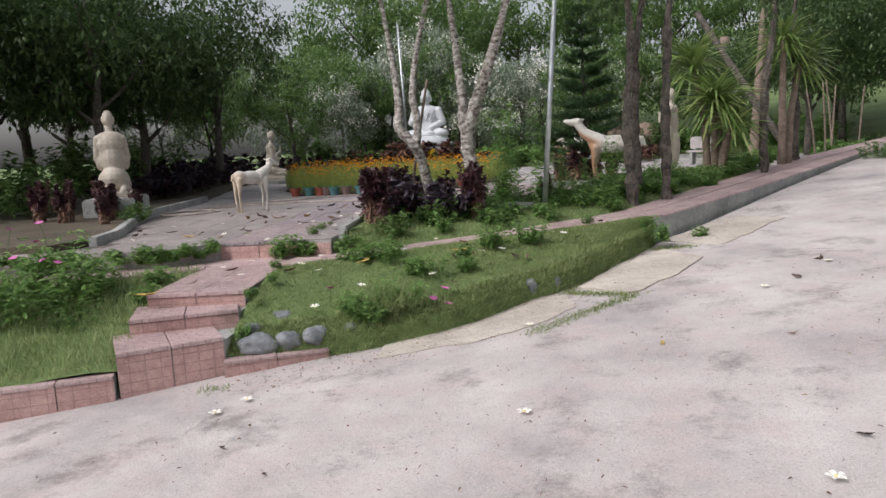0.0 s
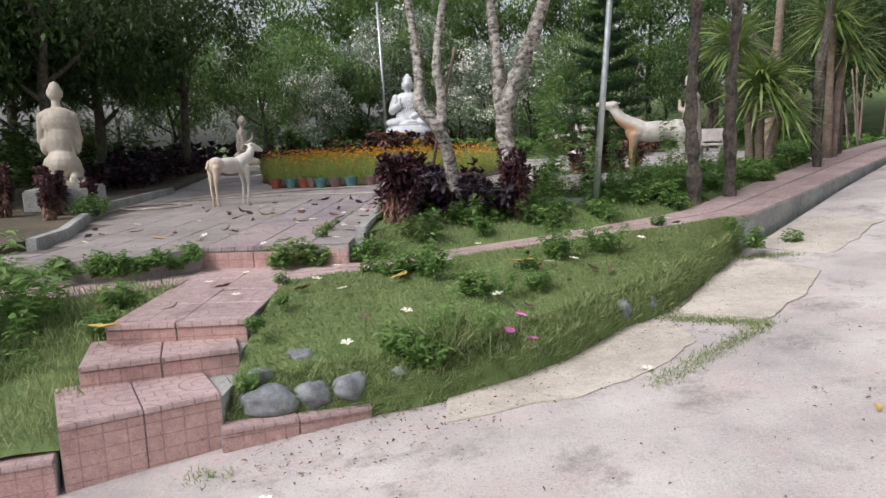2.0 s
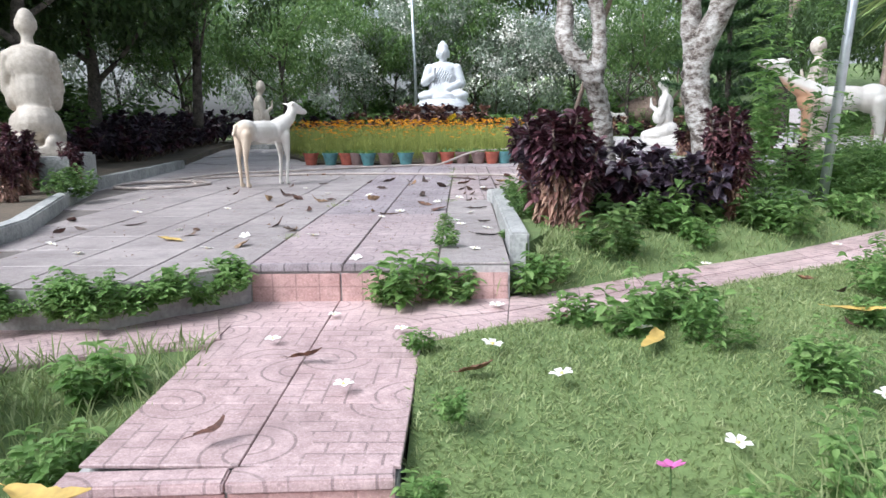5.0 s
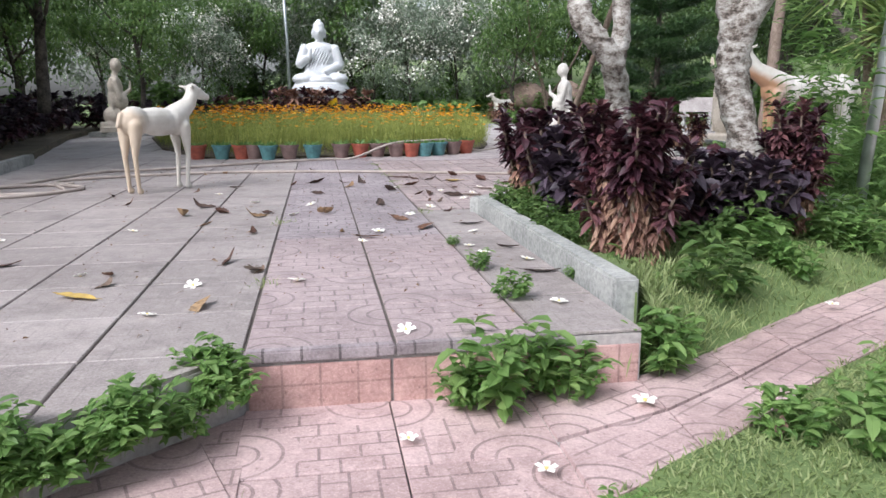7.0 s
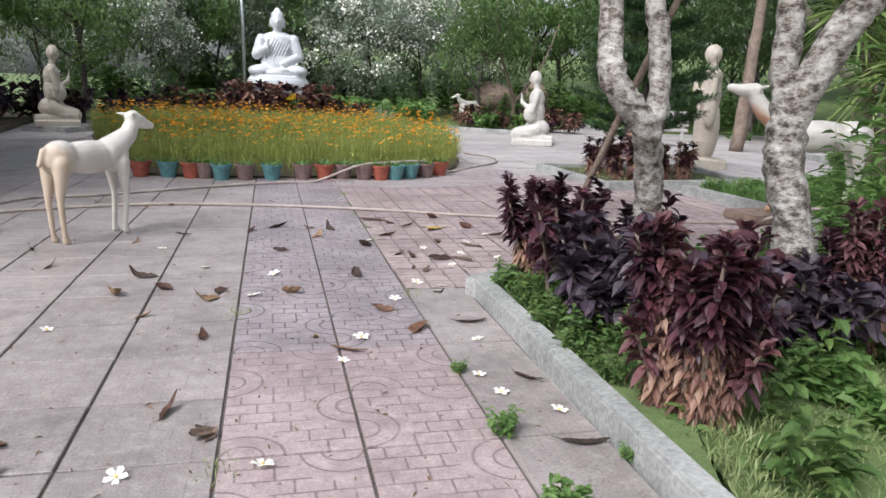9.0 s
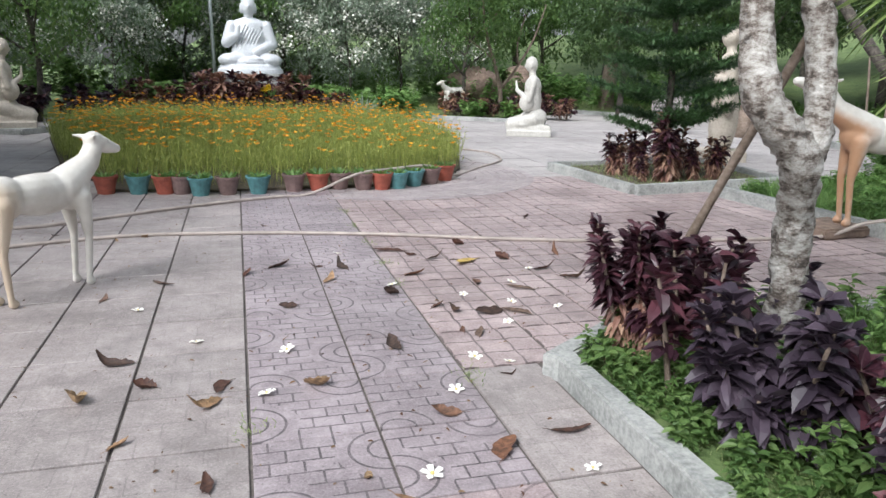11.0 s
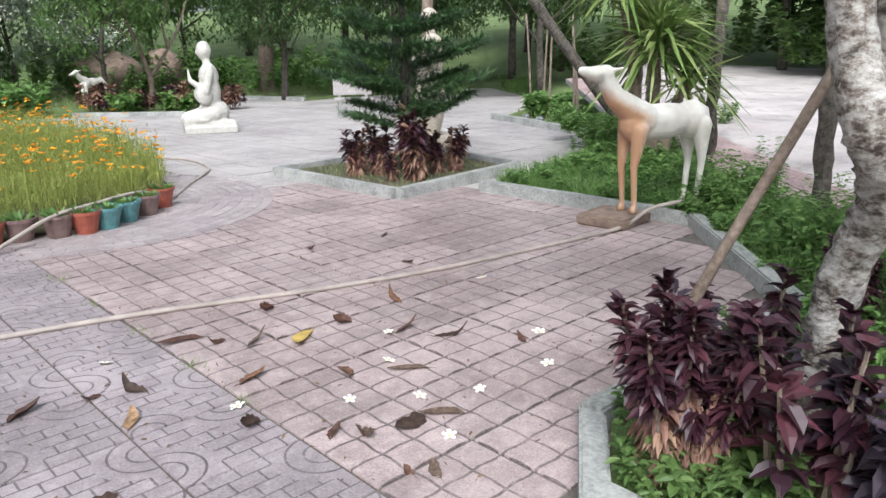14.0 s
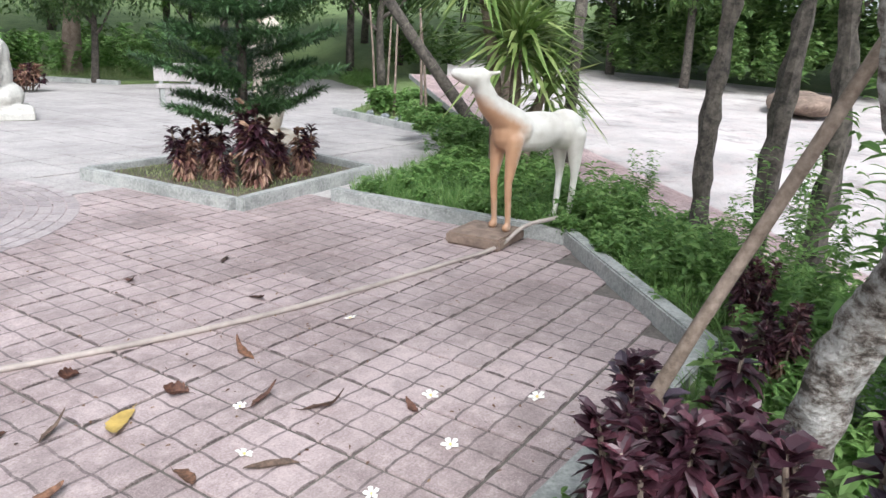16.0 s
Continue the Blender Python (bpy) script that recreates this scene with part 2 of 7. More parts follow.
PETAL = plain("white_petal", (0.82, 0.8, 0.74), 0.6, 0.06)
PETAL_CORE = plain("yellow_core", (0.75, 0.6, 0.22), 0.6, 0.1)
PETAL_GOLD = leaf_mat("gold_petals", (0.75, 0.52, 0.02), (0.8, 0.62, 0.03), (0.82, 0.7, 0.06), 0.6, 0.2)
ORANGE = leaf_mat("orange_petals", (0.75, 0.2, 0.01), (0.8, 0.36, 0.015), (0.82, 0.5, 0.03), 0.6, 0.3)
DRY = leaf_mat("dry_leaf", (0.07, 0.028, 0.018), (0.13, 0.062, 0.035), (0.3, 0.2, 0.11), 0.75, 0.1)


def fallen_mat():
    """Dead leaves, each with its own tone: near black, russet, grey and tan, veined and blotched."""
    m, n, l, b = mat("fallen_leaf", 0.7)
    o = n.new("ShaderNodeObjectInfo")
    col = ramp(n, l, o.outputs["Random"], [(0.0, (0.045, 0.028, 0.022)), (0.3, (0.1, 0.042, 0.028)), (0.55, (0.13, 0.095, 0.075)), (0.8, (0.17, 0.075, 0.04)), (1.0, (0.34, 0.24, 0.14))])
    blot = ramp(n, l, noise_tex(n, l, 45, 5), [(0.35, (0.45, 0.42, 0.4)), (0.65, (1.35, 1.3, 1.2))])
    l.new(mix(n, l, 1.0, col, blot, "MULTIPLY"), b.inputs["Base Color"])
    bump(n, l, b, noise_tex(n, l, 120, 4), 0.5, 0.003)
    return m


FALLEN = fallen_mat()
YELLOW = plain("yellow_leaf", (0.46, 0.32, 0.09), 0.6, 0.25)
PINK = plain("pink_petal", (0.62, 0.16, 0.42), 0.6, 0.2)
L_DARK = leaf_mat("dark_leaves", (0.034, 0.070, 0.025), (0.062, 0.116, 0.037), (0.116, 0.186, 0.056), trans=0.38)
L_MID = leaf_mat("green_leaves", (0.065, 0.130, 0.039), (0.117, 0.215, 0.058), (0.221, 0.325, 0.104), trans=0.45)
L_LIGHT = leaf_mat("bright_leaves", (0.09, 0.19, 0.05), (0.165, 0.31, 0.08), (0.3, 0.44, 0.15), trans=0.5)
L_GREY = leaf_mat("pale_leaves", (0.11, 0.165, 0.09), (0.23, 0.3, 0.195), (0.546, 0.598, 0.520), trans=0.45)
L_GRASS = leaf_mat("grass_blades", (0.14, 0.2, 0.064), (0.24, 0.312, 0.112), (0.4, 0.44, 0.22), 0.6, 0.35)
L_COSMOS = leaf_mat("cosmos_stems", (0.14, 0.19, 0.04), (0.28, 0.34, 0.07), (0.48, 0.5, 0.14), 0.6, 0.35)
L_PURPLE = leaf_mat("purple_leaves", (0.018, 0.008, 0.014), (0.038, 0.014, 0.023), (0.105, 0.034, 0.046), 0.4, 0.12)
L_MAUVE = leaf_mat("mauve_leaves", (0.04, 0.016, 0.024), (0.09, 0.033, 0.042), (0.2, 0.085, 0.085), 0.45, 0.15)
L_PLUM = leaf_mat("plum_leaves", (0.022, 0.015, 0.024), (0.046, 0.031, 0.046), (0.095, 0.068, 0.094), 0.45, 0.15)
L_RUST = leaf_mat("rusty_leaves", (0.09, 0.036, 0.032), (0.22, 0.095, 0.07), (0.42, 0.27, 0.18), 0.6, 0.15)
L_PINE = leaf_mat("pine_needles", (0.03, 0.072, 0.026), (0.055, 0.118, 0.042), (0.1, 0.185, 0.065), 0.5, 0.15)
L_STRAP = leaf_mat("strap_leaves", (0.08, 0.16, 0.03), (0.17, 0.28, 0.07), (0.4, 0.46, 0.18), 0.4, 0.3)


def white_bark():
    m, n, l, b = mat("white_bark", 0.85)
    v = n.new("ShaderNodeTexVoronoi")
    v.inputs["Scale"].default_value = 17
    g = n.new("ShaderNodeNewGeometry")
    mp = n.new("ShaderNodeMapping")
    mp.inputs["Scale"].default_value = (1, 1, 0.6)
    l.new(g.outputs["Position"], mp.inputs[0])
    wob = noise_tex(n, l, 9, 5)
    l.new(mix(n, l, 0.25, mp.outputs[0], wob, "ADD"), v.inputs["Vector"])
    mq = n.new("ShaderNodeMapping")
    mq.inputs["Scale"].default_value = (1, 1, 1.7)
    l.new(g.outputs["Position"], mq.inputs[0])
    patches = noise_tex(n, l, 12, 8, mq.outputs[0], 0.75)
    col = ramp(n, l, patches, [(0.39, (0.05, 0.04, 0.032)), (0.45, (0.16, 0.13, 0.11)), (0.53, (0.36, 0.335, 0.305)), (0.66, (0.6, 0.58, 0.55))])
    lich = ramp(n, l, v.outputs["Distance"], [(0.1, (1, 1, 1)), (0.32, (0, 0, 0))])
    col = mix(n, l, math_node(n, l, "MULTIPLY", lich, 0.35), col, (0.62, 0.61, 0.58))
    l.new(col, b.inputs["Base Color"])
    bump(n, l, b, noise_tex(n, l, 22, 7), 0.9, 0.02)
    return m


W_BARK = white_bark()


def deer_mat(name, turn, depth, tint):
    """Cream paint, tan at the chest and forelegs (turn 1) or at the hind legs (turn -1), by the statue's own coordinates (nose at +x)."""
    m, n, l, b = mat(name, 0.5)
    tc = n.new("ShaderNodeTexCoord")
    sep = n.new("ShaderNodeSeparateXYZ")
    l.new(tc.outputs["Object"], sep.inputs[0])
    w = math_node(n, l, "ADD", math_node(n, l, "MULTIPLY", sep.outputs[0], turn), math_node(n, l, "MULTIPLY", noise_tex(n, l, 7, 4), 0.16))
    w = math_node(n, l, "SUBTRACT", w, math_node(n, l, "MULTIPLY", math_node(n, l, "MAXIMUM", math_node(n, l, "SUBTRACT", sep.outputs[2], 0.84), 0.0), 1.9))
    tan = ramp(n, l, w, [(0.27, (0, 0, 0)), (0.44, (1, 1, 1))])
    base = ramp(n, l, noise_tex(n, l, 5, 6), [(0.35, (0.54, 0.505, 0.45)), (0.65, (0.7, 0.675, 0.625))])
    col = mix(n, l, math_node(n, l, "MULTIPLY", tan, depth), base, tint)
    l.new(col, b.inputs["Base Color"])
    bump(n, l, b, noise_tex(n, l, 30, 4), 0.15, 0.004)
    return m


DEER_TAN = deer_mat("painted_deer", 1.0, 0.85, (0.43, 0.205, 0.085))
DEER_CREAM = deer_mat("painted_deer_hind", -1.0, 0.6, (0.48, 0.33, 0.19))


# ---------------------------------------------------------------- mesh helpers
def put(name, me, material, parent=None, label="", category="", group="", kind=""):
    me.materials.append(material)
    ob = new(name, me)
    if parent is not None:
        ob.parent = parent
    return tagged(ob, label, category, group, kind)


def mesh_np(name, V, F):
    me = bpy.data.meshes.new(name)
    me.from_pydata(np.asarray(V, float).tolist(), [], [list(f) for f in F] if not isinstance(F, np.ndarray) else F.tolist())
    return me


def part(name, bm, material, parent, label="", smooth=False):
    me = bpy.data.meshes.new(name)
    bmesh.ops.recalc_face_normals(bm, faces=bm.faces)
    bm.to_mesh(me)
    bm.free()
    if smooth:
        for p in me.polygons:
            p.use_smooth = True
    return put(name, me, material, parent, label)


def empty(name, m, label, category, group="", kind=""):
    ob = new(name)
    ob.matrix_world = m
    return tagged(ob, label, category, group, kind)


def box(bm, lo, hi, bevel=0.0):
    c = [(a + b) / 2 for a, b in zip(lo, hi)]
    s = [b - a for a, b in zip(lo, hi)]
    geo = bmesh.ops.create_cube(bm, size=1, matrix=Matrix.Translation(c) @ Matrix.Diagonal((*s, 1)))
    if bevel:
        es = {e for v in geo["verts"] for e in v.link_edges}
        bmesh.ops.bevel(bm, geom=list(es), offset=bevel, segments=2, affect="EDGES")


def prism(bm, pts, z0, z1):
    """Upright prism over a plan polygon; z0, z1 numbers or functions of x, y."""
    f0 = z0 if callable(z0) else (lambda x, y: z0)
    f1 = z1 if callable(z1) else (lambda x, y: z1)
    lo = [bm.verts.new((x, y, f0(x, y))) for x, y in pts]
    hi = [bm.verts.new((x, y, f1(x, y))) for x, y in pts]
    n = len(pts)
    for i in range(n):
        j = (i + 1) % n
        bm.faces.new((lo[i], lo[j], hi[j], hi[i]))
    bm.faces.new(hi)
    bm.faces.new(lo[::-1])


def tube(bm, pts, radii, sides=10, rough=0.0, seed=0):
    """A round limb along points; rough makes it knobbly."""
    r = random.Random(seed)
    rings = []
    up = Vector((0.13, 0.31, 0.94)).normalized()
    for i, p in enumerate(pts):
        a = Vector(pts[max(i - 1, 0)])
        b = Vector(pts[min(i + 1, len(pts) - 1)])
        d = (b - a).normalized()
        u = d.cross(Vector((1, 0, 0)) if abs(d.z) > 0.7 else up).normalized()
        v = d.cross(u)
        ring = []
        for k in range(sides):
            t = 2 * math.pi * k / sides
            q = radii[i] * (1 + rough * (r.random() - 0.5))
            ring.append(bm.verts.new(Vector(p) + (u * math.cos(t) + v * math.sin(t)) * q))
        rings.append(ring)
    for a, b in zip(rings, rings[1:]):
        for k in range(sides):
            bm.faces.new((a[k], a[(k + 1) % sides], b[(k + 1) % sides], b[k]))
    bm.faces.new(rings[0][::-1])
    bm.faces.new(rings[-1])


def path_points(ctrl, n):
    """Smooth points through control points (Catmull-Rom)."""
    P = [Vector(c) for c in ctrl]
    P = [P[0] * 2 - P[1]] + P + [P[-1] * 2 - P[-2]]
    out = []
    for i in range(1, len(P) - 2):
        for k in range(n):
            t = k / n
            a, b, c, d = P[i - 1:i + 3]
            out.append(0.5 * (2 * b + (c - a) * t + (2 * a - 5 * b + 4 * c - d) * t * t + (3 * b - a - 3 * c + d) * t ** 3))
    out.append(P[-2])
    return out


def unit(A):
    return A / np.maximum(np.linalg.norm(A, axis=1, keepdims=True), 1e-9)


def blades(P, D, L, W, droop=0.0, g=None, mid=0.45):
    """Vertices and faces of leaves: base points, directions, lengths, widths; two bent quads each."""
    g = g or rng
    n = len(P)
    D = unit(np.asarray(D, float))
    S = unit(np.cross(D, np.array([0, 0, 1.0])) + g.normal(0, 0.25, (n, 3)))
    L, W = np.broadcast_to(L, n)[:, None], np.broadcast_to(W, n)[:, None]
    down = np.array([0, 0, -1.0])
    A = P
    M = P + D * L * mid + down * L * droop * 0.15
    T = P + D * L + down * L * droop
    V = np.stack([A, M - S * W / 2, M + S * W / 2, T], 1).reshape(-1, 3)
    k = np.arange(n)[:, None] * 4
    F = np.concatenate([k + np.array([[0, 2, 1]]), k + np.array([[1, 2, 3]])], 1).reshape(-1, 3)
    return V, F


def broad(P, D, L, W, droop=0.2, g=None):
    """Rounder leaves with a bent midrib: six vertices each."""
    g = g or rng
    n = len(P)
    D = unit(np.asarray(D, float))
    S = unit(np.cross(D, np.array([0, 0, 1.0])) + g.normal(0, 0.3, (n, 3)))
    U = unit(np.cross(S, D))
    L, W = np.broadcast_to(L, n)[:, None], np.broadcast_to(W, n)[:, None]
    down = np.array([0, 0, -1.0])
    q = [P, P + D * L * 0.3 - S * W * 0.42 + U * W * 0.16, P + D * L * 0.3 + S * W * 0.42 + U * W * 0.16, P + D * L * 0.68 - S * W * 0.38 + U * W * 0.1 + down * L * droop * 0.35,
         P + D * L * 0.68 + S * W * 0.38 + U * W * 0.1 + down * L * droop * 0.35, P + D * L + down * L * droop, P + D * L * 0.35, P + D * L * 0.68 + down * L * droop * 0.4]
    V = np.stack(q, 1).reshape(-1, 3)
    k = np.arange(n)[:, None] * 8
    F = np.concatenate([k + np.array([t]) for t in ([0, 6, 1], [0, 2, 6], [1, 6, 7], [1, 7, 3], [6, 2, 4], [6, 4, 7], [3, 7, 5], [7, 4, 5])], 1).reshape(-1, 3)
    return V, F


def ball(n, g=None):
    g = g or rng
    return unit(g.normal(0, 1, (n, 3)))


def merge(*vf):
    V, F, k = [], [], 0
    for v, f in vf:
        V.append(v)
        F.append(f + k)
        k += len(v)
    return np.concatenate(V), np.concatenate(F)


# ---------------------------------------------------------------- heights of the ground
def drive_z(x, y):
    u = x - 3.3
    s = 0.052 * u + 0.042 * 0.6 * math.log1p(math.exp(min(u / 0.6, 40)))
    s = min(s, 0.75 + 0.02 * (u - 8)) if u > 8 else s
    return -0.731 + 0.0274 * (max(y, -6) + 2.7) + s


WALK_FRONT = [(0.93, -0.8, -0.2), (1.36, -0.58, -0.195), (2.1, -0.12, -0.18), (3.5, 0.6, -0.145), (5.72, 1.59, -0.075), (7.96, 4.21, 0.085), (11.0, 7.7, 0.34), (16.0, 12.5, 0.75)]
WALK_BACK = [(0.95, -0.06, -0.2), (1.5, 0.02, -0.195), (2.45, 0.6, -0.18), (3.24, 0.97, -0.15), (5.08, 2.15, -0.075), (7.2, 4.85, 0.085), (10.2, 8.4, 0.34), (15.2, 13.2, 0.75)]
# ---------------------------------------------------------------- ground, drive, paths
def lerp_poly(poly, n):
    """n points evenly along a polyline of tuples."""
    P = np.array(poly, float)
    s = np.r_[0, np.cumsum(np.linalg.norm(np.diff(P[:, :2], axis=0), axis=1))]
    q = np.linspace(0, s[-1], n)
    return np.stack([np.interp(q, s, P[:, k]) for k in range(P.shape[1])], 1)


def grid_mesh(name, rows):
    rows = np.asarray(rows)
    a, b, _ = rows.shape
    idx = np.arange(a * b).reshape(a, b)
    F = np.stack([idx[:-1, :-1], idx[:-1, 1:], idx[1:, 1:], idx[1:, :-1]], -1).reshape(-1, 4)
    me = mesh_np(name, rows.reshape(-1, 3), F)
    me.validate()
    return me


def ground_z(x, y):
    """Earth under everything, a little below the pavings, rising to banks far off."""
    z = drive_z(min(max(x, -8), 14), min(y, 10)) - 0.14
    inside = min(max((y + 0.6 + 0.0 * x) / 1.2, 0), 1)
    if x > 2:
        inside = min(max((y - (x - 2) * 0.62 + 0.2) / 1.6, 0), 1) if x < 7 else min(max((y - 2.9 - (x - 7) * 1.15 + 0.4) / 2.0, 0), 1)
    z = z * (1 - inside) + -0.05 * inside
    far = max(0.0, math.hypot(x - 1, y - 8) - 24)
    return z + 0.16 * min(far, 30) * (1 if y > -2 else 0.2) * min(max((x + 9) / 8, 0.0), 1.0)


def ground():
    g = np.r_[-400, -200, -110, -70, -50, np.arange(-40, 40.5, 1.0), 50, 70, 110, 200, 400]
    rows = [[(x, y, ground_z(x, y) + 0.03 * noise.noise(Vector((x * 0.4, y * 0.4, 0)))) for x in g] for y in g]
    put("ground", grid_mesh("ground", rows), TURF, label="mossy green earth with leaf litter under trees", category="ground", kind="structure")


ground()


def drive():
    xs = np.r_[-30, -20, -14, np.arange(-10, 20.1, 0.5), 24, 30, 40]
    back = np.array([(-30, -3.4), (-8, -3.2), (-0.9, -2.9), (0.95, -2.55), (1.8, -2.2), (2.8, -1.7), (3.7, -0.85), (4.3, -0.2), (5.0, 0.7), (6.0, 1.75), (8.2, 4.4), (11.3, 7.9), (16.2, 12.7), (26, 19), (40, 22)])
    rows = []
    for x in xs:
        y1 = np.interp(x, back[:, 0], back[:, 1])
        y0 = -22 if x < 9 else -22 + (x - 9) * 0.75
        col = []
        for k in range(50):
            y = y1 - (y1 - y0) * (k / 49) ** 2
            col.append((x, y, drive_z(x, y) + 0.012 * noise.noise(Vector((x * 0.9, y * 0.9, 3)))))
        rows.append(col)
    put("road", grid_mesh("road", rows), CONCRETE, label="pale worn concrete driveway sloping uphill", category="driveway", kind="structure")


drive()


def strip(name, front, back, drop, material, n, label, category):
    """A raised strip between two plan lines with a front face."""
    a, b = lerp_poly(front, n), lerp_poly(back, n)
    lo = a.copy()
    lo[:, 2] -= drop
    lb = b.copy()
    lb[:, 2] -= 0.1
    put(name, grid_mesh(name, [lo, a, a * 0.66 + b * 0.34, a * 0.34 + b * 0.66, b, lb]), material, label=label, category=category, kind="structure")


strip("path_side_bed", [(x, y, z - 0.015) for x, y, z in WALK_FRONT], WALK_BACK, 0.45, KERB, 60, "raised footpath with a dark cement kerb", "footpath")

LAWN_FRONT = [(0.955, -2.52), (1.8, -2.26), (2.18, -2.16), (2.76, -1.86), (3.17, -1.57), (3.66, -1.02), (4.09, -0.68), (4.4, -0.3), (5.0, 0.55), (5.45, 1.2)]
LAWN_BACK = [(0.955, -0.76, -0.2), (1.36, -0.55, -0.195), (2.1, -0.09, -0.18), (3.5, 0.62, -0.145), (4.3, 0.97, -0.12), (5.5, 1.47, -0.08)]


def lawn_rows(m, n):
    f = lerp_poly(LAWN_FRONT, n)
    b = lerp_poly(LAWN_BACK, n)
    rows = []
    for k in range(m + 1):
        s = k / m
        row = []
        for i in range(n):
            x, y = b[i, 0] * (1 - s) + f[i, 0] * s, b[i, 1] * (1 - s) + f[i, 1] * s
            zf = drive_z(f[i, 0], f[i, 1]) + 0.17
            row.append((x, y, b[i, 2] + (zf - b[i, 2]) * s ** 2.2 + 0.025 * noise.noise(Vector((x * 2, y * 2, 1)))))
        rows.append(row)
    rows.append([(f[i, 0] + 0.03, f[i, 1] - 0.05, drive_z(f[i, 0], f[i, 1]) - 0.03) for i in range(n)])
    return np.array(rows)


LAWN = lawn_rows(14, 44)
put("lawn", grid_mesh("lawn", LAWN), TURF, label="sloping green lawn bank beside the steps", category="lawn", kind="structure")


def lawn_left():
    front = [(0.21, -2.96), (-0.6, -3.27), (-8, -5.91)]
    back = [(0.02, -0.74, -0.22), (-0.5, -0.9, -0.22), (-0.95, -1.22, -0.22), (-2.5, -1.42, -0.21), (-8, -1.5, -0.2)]
    f, b = lerp_poly(front, 40), lerp_poly(back, 40)
    rows = []
    for k in range(11):
        s = k / 10
        rows.append([(b[i, 0] * (1 - s) + f[i, 0] * s, b[i, 1] * (1 - s) + f[i, 1] * s, -0.22 - 0.46 * s ** 1.15 + 0.03 * noise.noise(Vector((i * 0.4, s * 4, 5)))) for i in range(40)])
    return np.array(rows)


LAWN2 = lawn_left()
put("lawn_left", grid_mesh("lawn_left", LAWN2), TURF, label="grassy bank behind a low tiled kerb", category="lawn", kind="structure")


def side_path():
    bm = bmesh.new()
    prism(bm, [(-9, -1.55), (-2.5, -1.46), (-0.95, -1.26), (-0.5, -0.94), (0.02, -0.78), (0.02, -0.03), (-0.5, -0.5), (-9, -0.5)], -0.4, -0.207)
    part("pavement_side", bm, T_PINK, None)
    tagged(bpy.data.objects["pavement_side"], "narrow pink paved side path below the terrace", "footpath", kind="structure")


side_path()


def plaza_base():
    bm = bmesh.new()
    pts = [(-9, -0.53), (-0.5, -0.53), (0.0, -0.03), (1.38, -0.03), (1.42, 2.9), (1.92, 3.2), (3.9, 3.12), (5.5, 4.62), (5.4, 7.1), (8.5, 7.6), (11.6, 9.2), (16, 12), (30, 22), (26, 34), (-9, 34), (-9, 0)]
    prism(bm, pts, -0.35, -0.014)
    part("pavement", bm, PAVE_FAR, None)
    return tagged(bpy.data.objects["pavement"], "paved terrace of pinkish grey cement tiles", "pavement", kind="structure")


PLAZA = plaza_base()


def path_z(y):
    """The lower path falls a little from the terrace to the steps."""
    return -0.2 + 0.0217 * y


# steps from the drive to the lower path
def steps():
    st = empty("steps", pose(0, 0, 0), "short flight of pink tiled garden steps", "steps", kind="structure")
    levels = [(((0.22, -3.02), (0.965, -2.575)), -0.51, -1.2), (((0.04, -2.43), (0.945, -2.1)), -0.37, -0.75), (((-0.02, -1.925), (0.94, -1.865)), path_z(-1.87), -0.6)]
    for k, ((l, r), z1, z0) in enumerate(levels):
        nxt = levels[k + 1][0] if k < 2 else ((0.0, -0.08), (0.97, -0.08))
        bm = bmesh.new()
        prism(bm, [l, r, (r[0], nxt[1][1] + 0.05), (l[0], nxt[0][1] + 0.05)], z0, z1 - 0.036 if k < 2 else lambda x, y: path_z(y) - 0.016 - (0.022 if y < -1.8 else 0))
        part("step_body", bm, KERB, st)
        d = Vector((r[0] - l[0], r[1] - l[1], 0))
        ang = math.degrees(math.atan2(d.y, d.x))
        # tread lip and riser tiles, two to a step
        for j in range(2):
            bm = bmesh.new()
            w = d.length / 2
            box(bm, (-w / 2 + 0.004, -0.012, 0), (w / 2 - 0.004, 0.0, z1 - z0 - 0.04), 0.003)
            o = part("riser_tile", bm, T_RISER, st)
            c = Vector((l[0], l[1], z0)) + d * (j + 0.5) / 2
            o.matrix_basis = pose(c.x, c.y, c.z, 0, 0, ang)
            bm = bmesh.new()
            dep = max(nxt[0][1] - l[1], nxt[1][1] - r[1]) + 0.05 if k < 2 else 0.03
            box(bm, (-w / 2 + 0.003, -0.03, 0), (w / 2 - 0.003, dep + 0.04, 0.035), 0.006)
            o = part("tread_tile", bm, T_PINK, st)
            o.matrix_basis = pose(c.x, c.y, z1 - 0.035, 0, 0, ang)
    return st


steps()


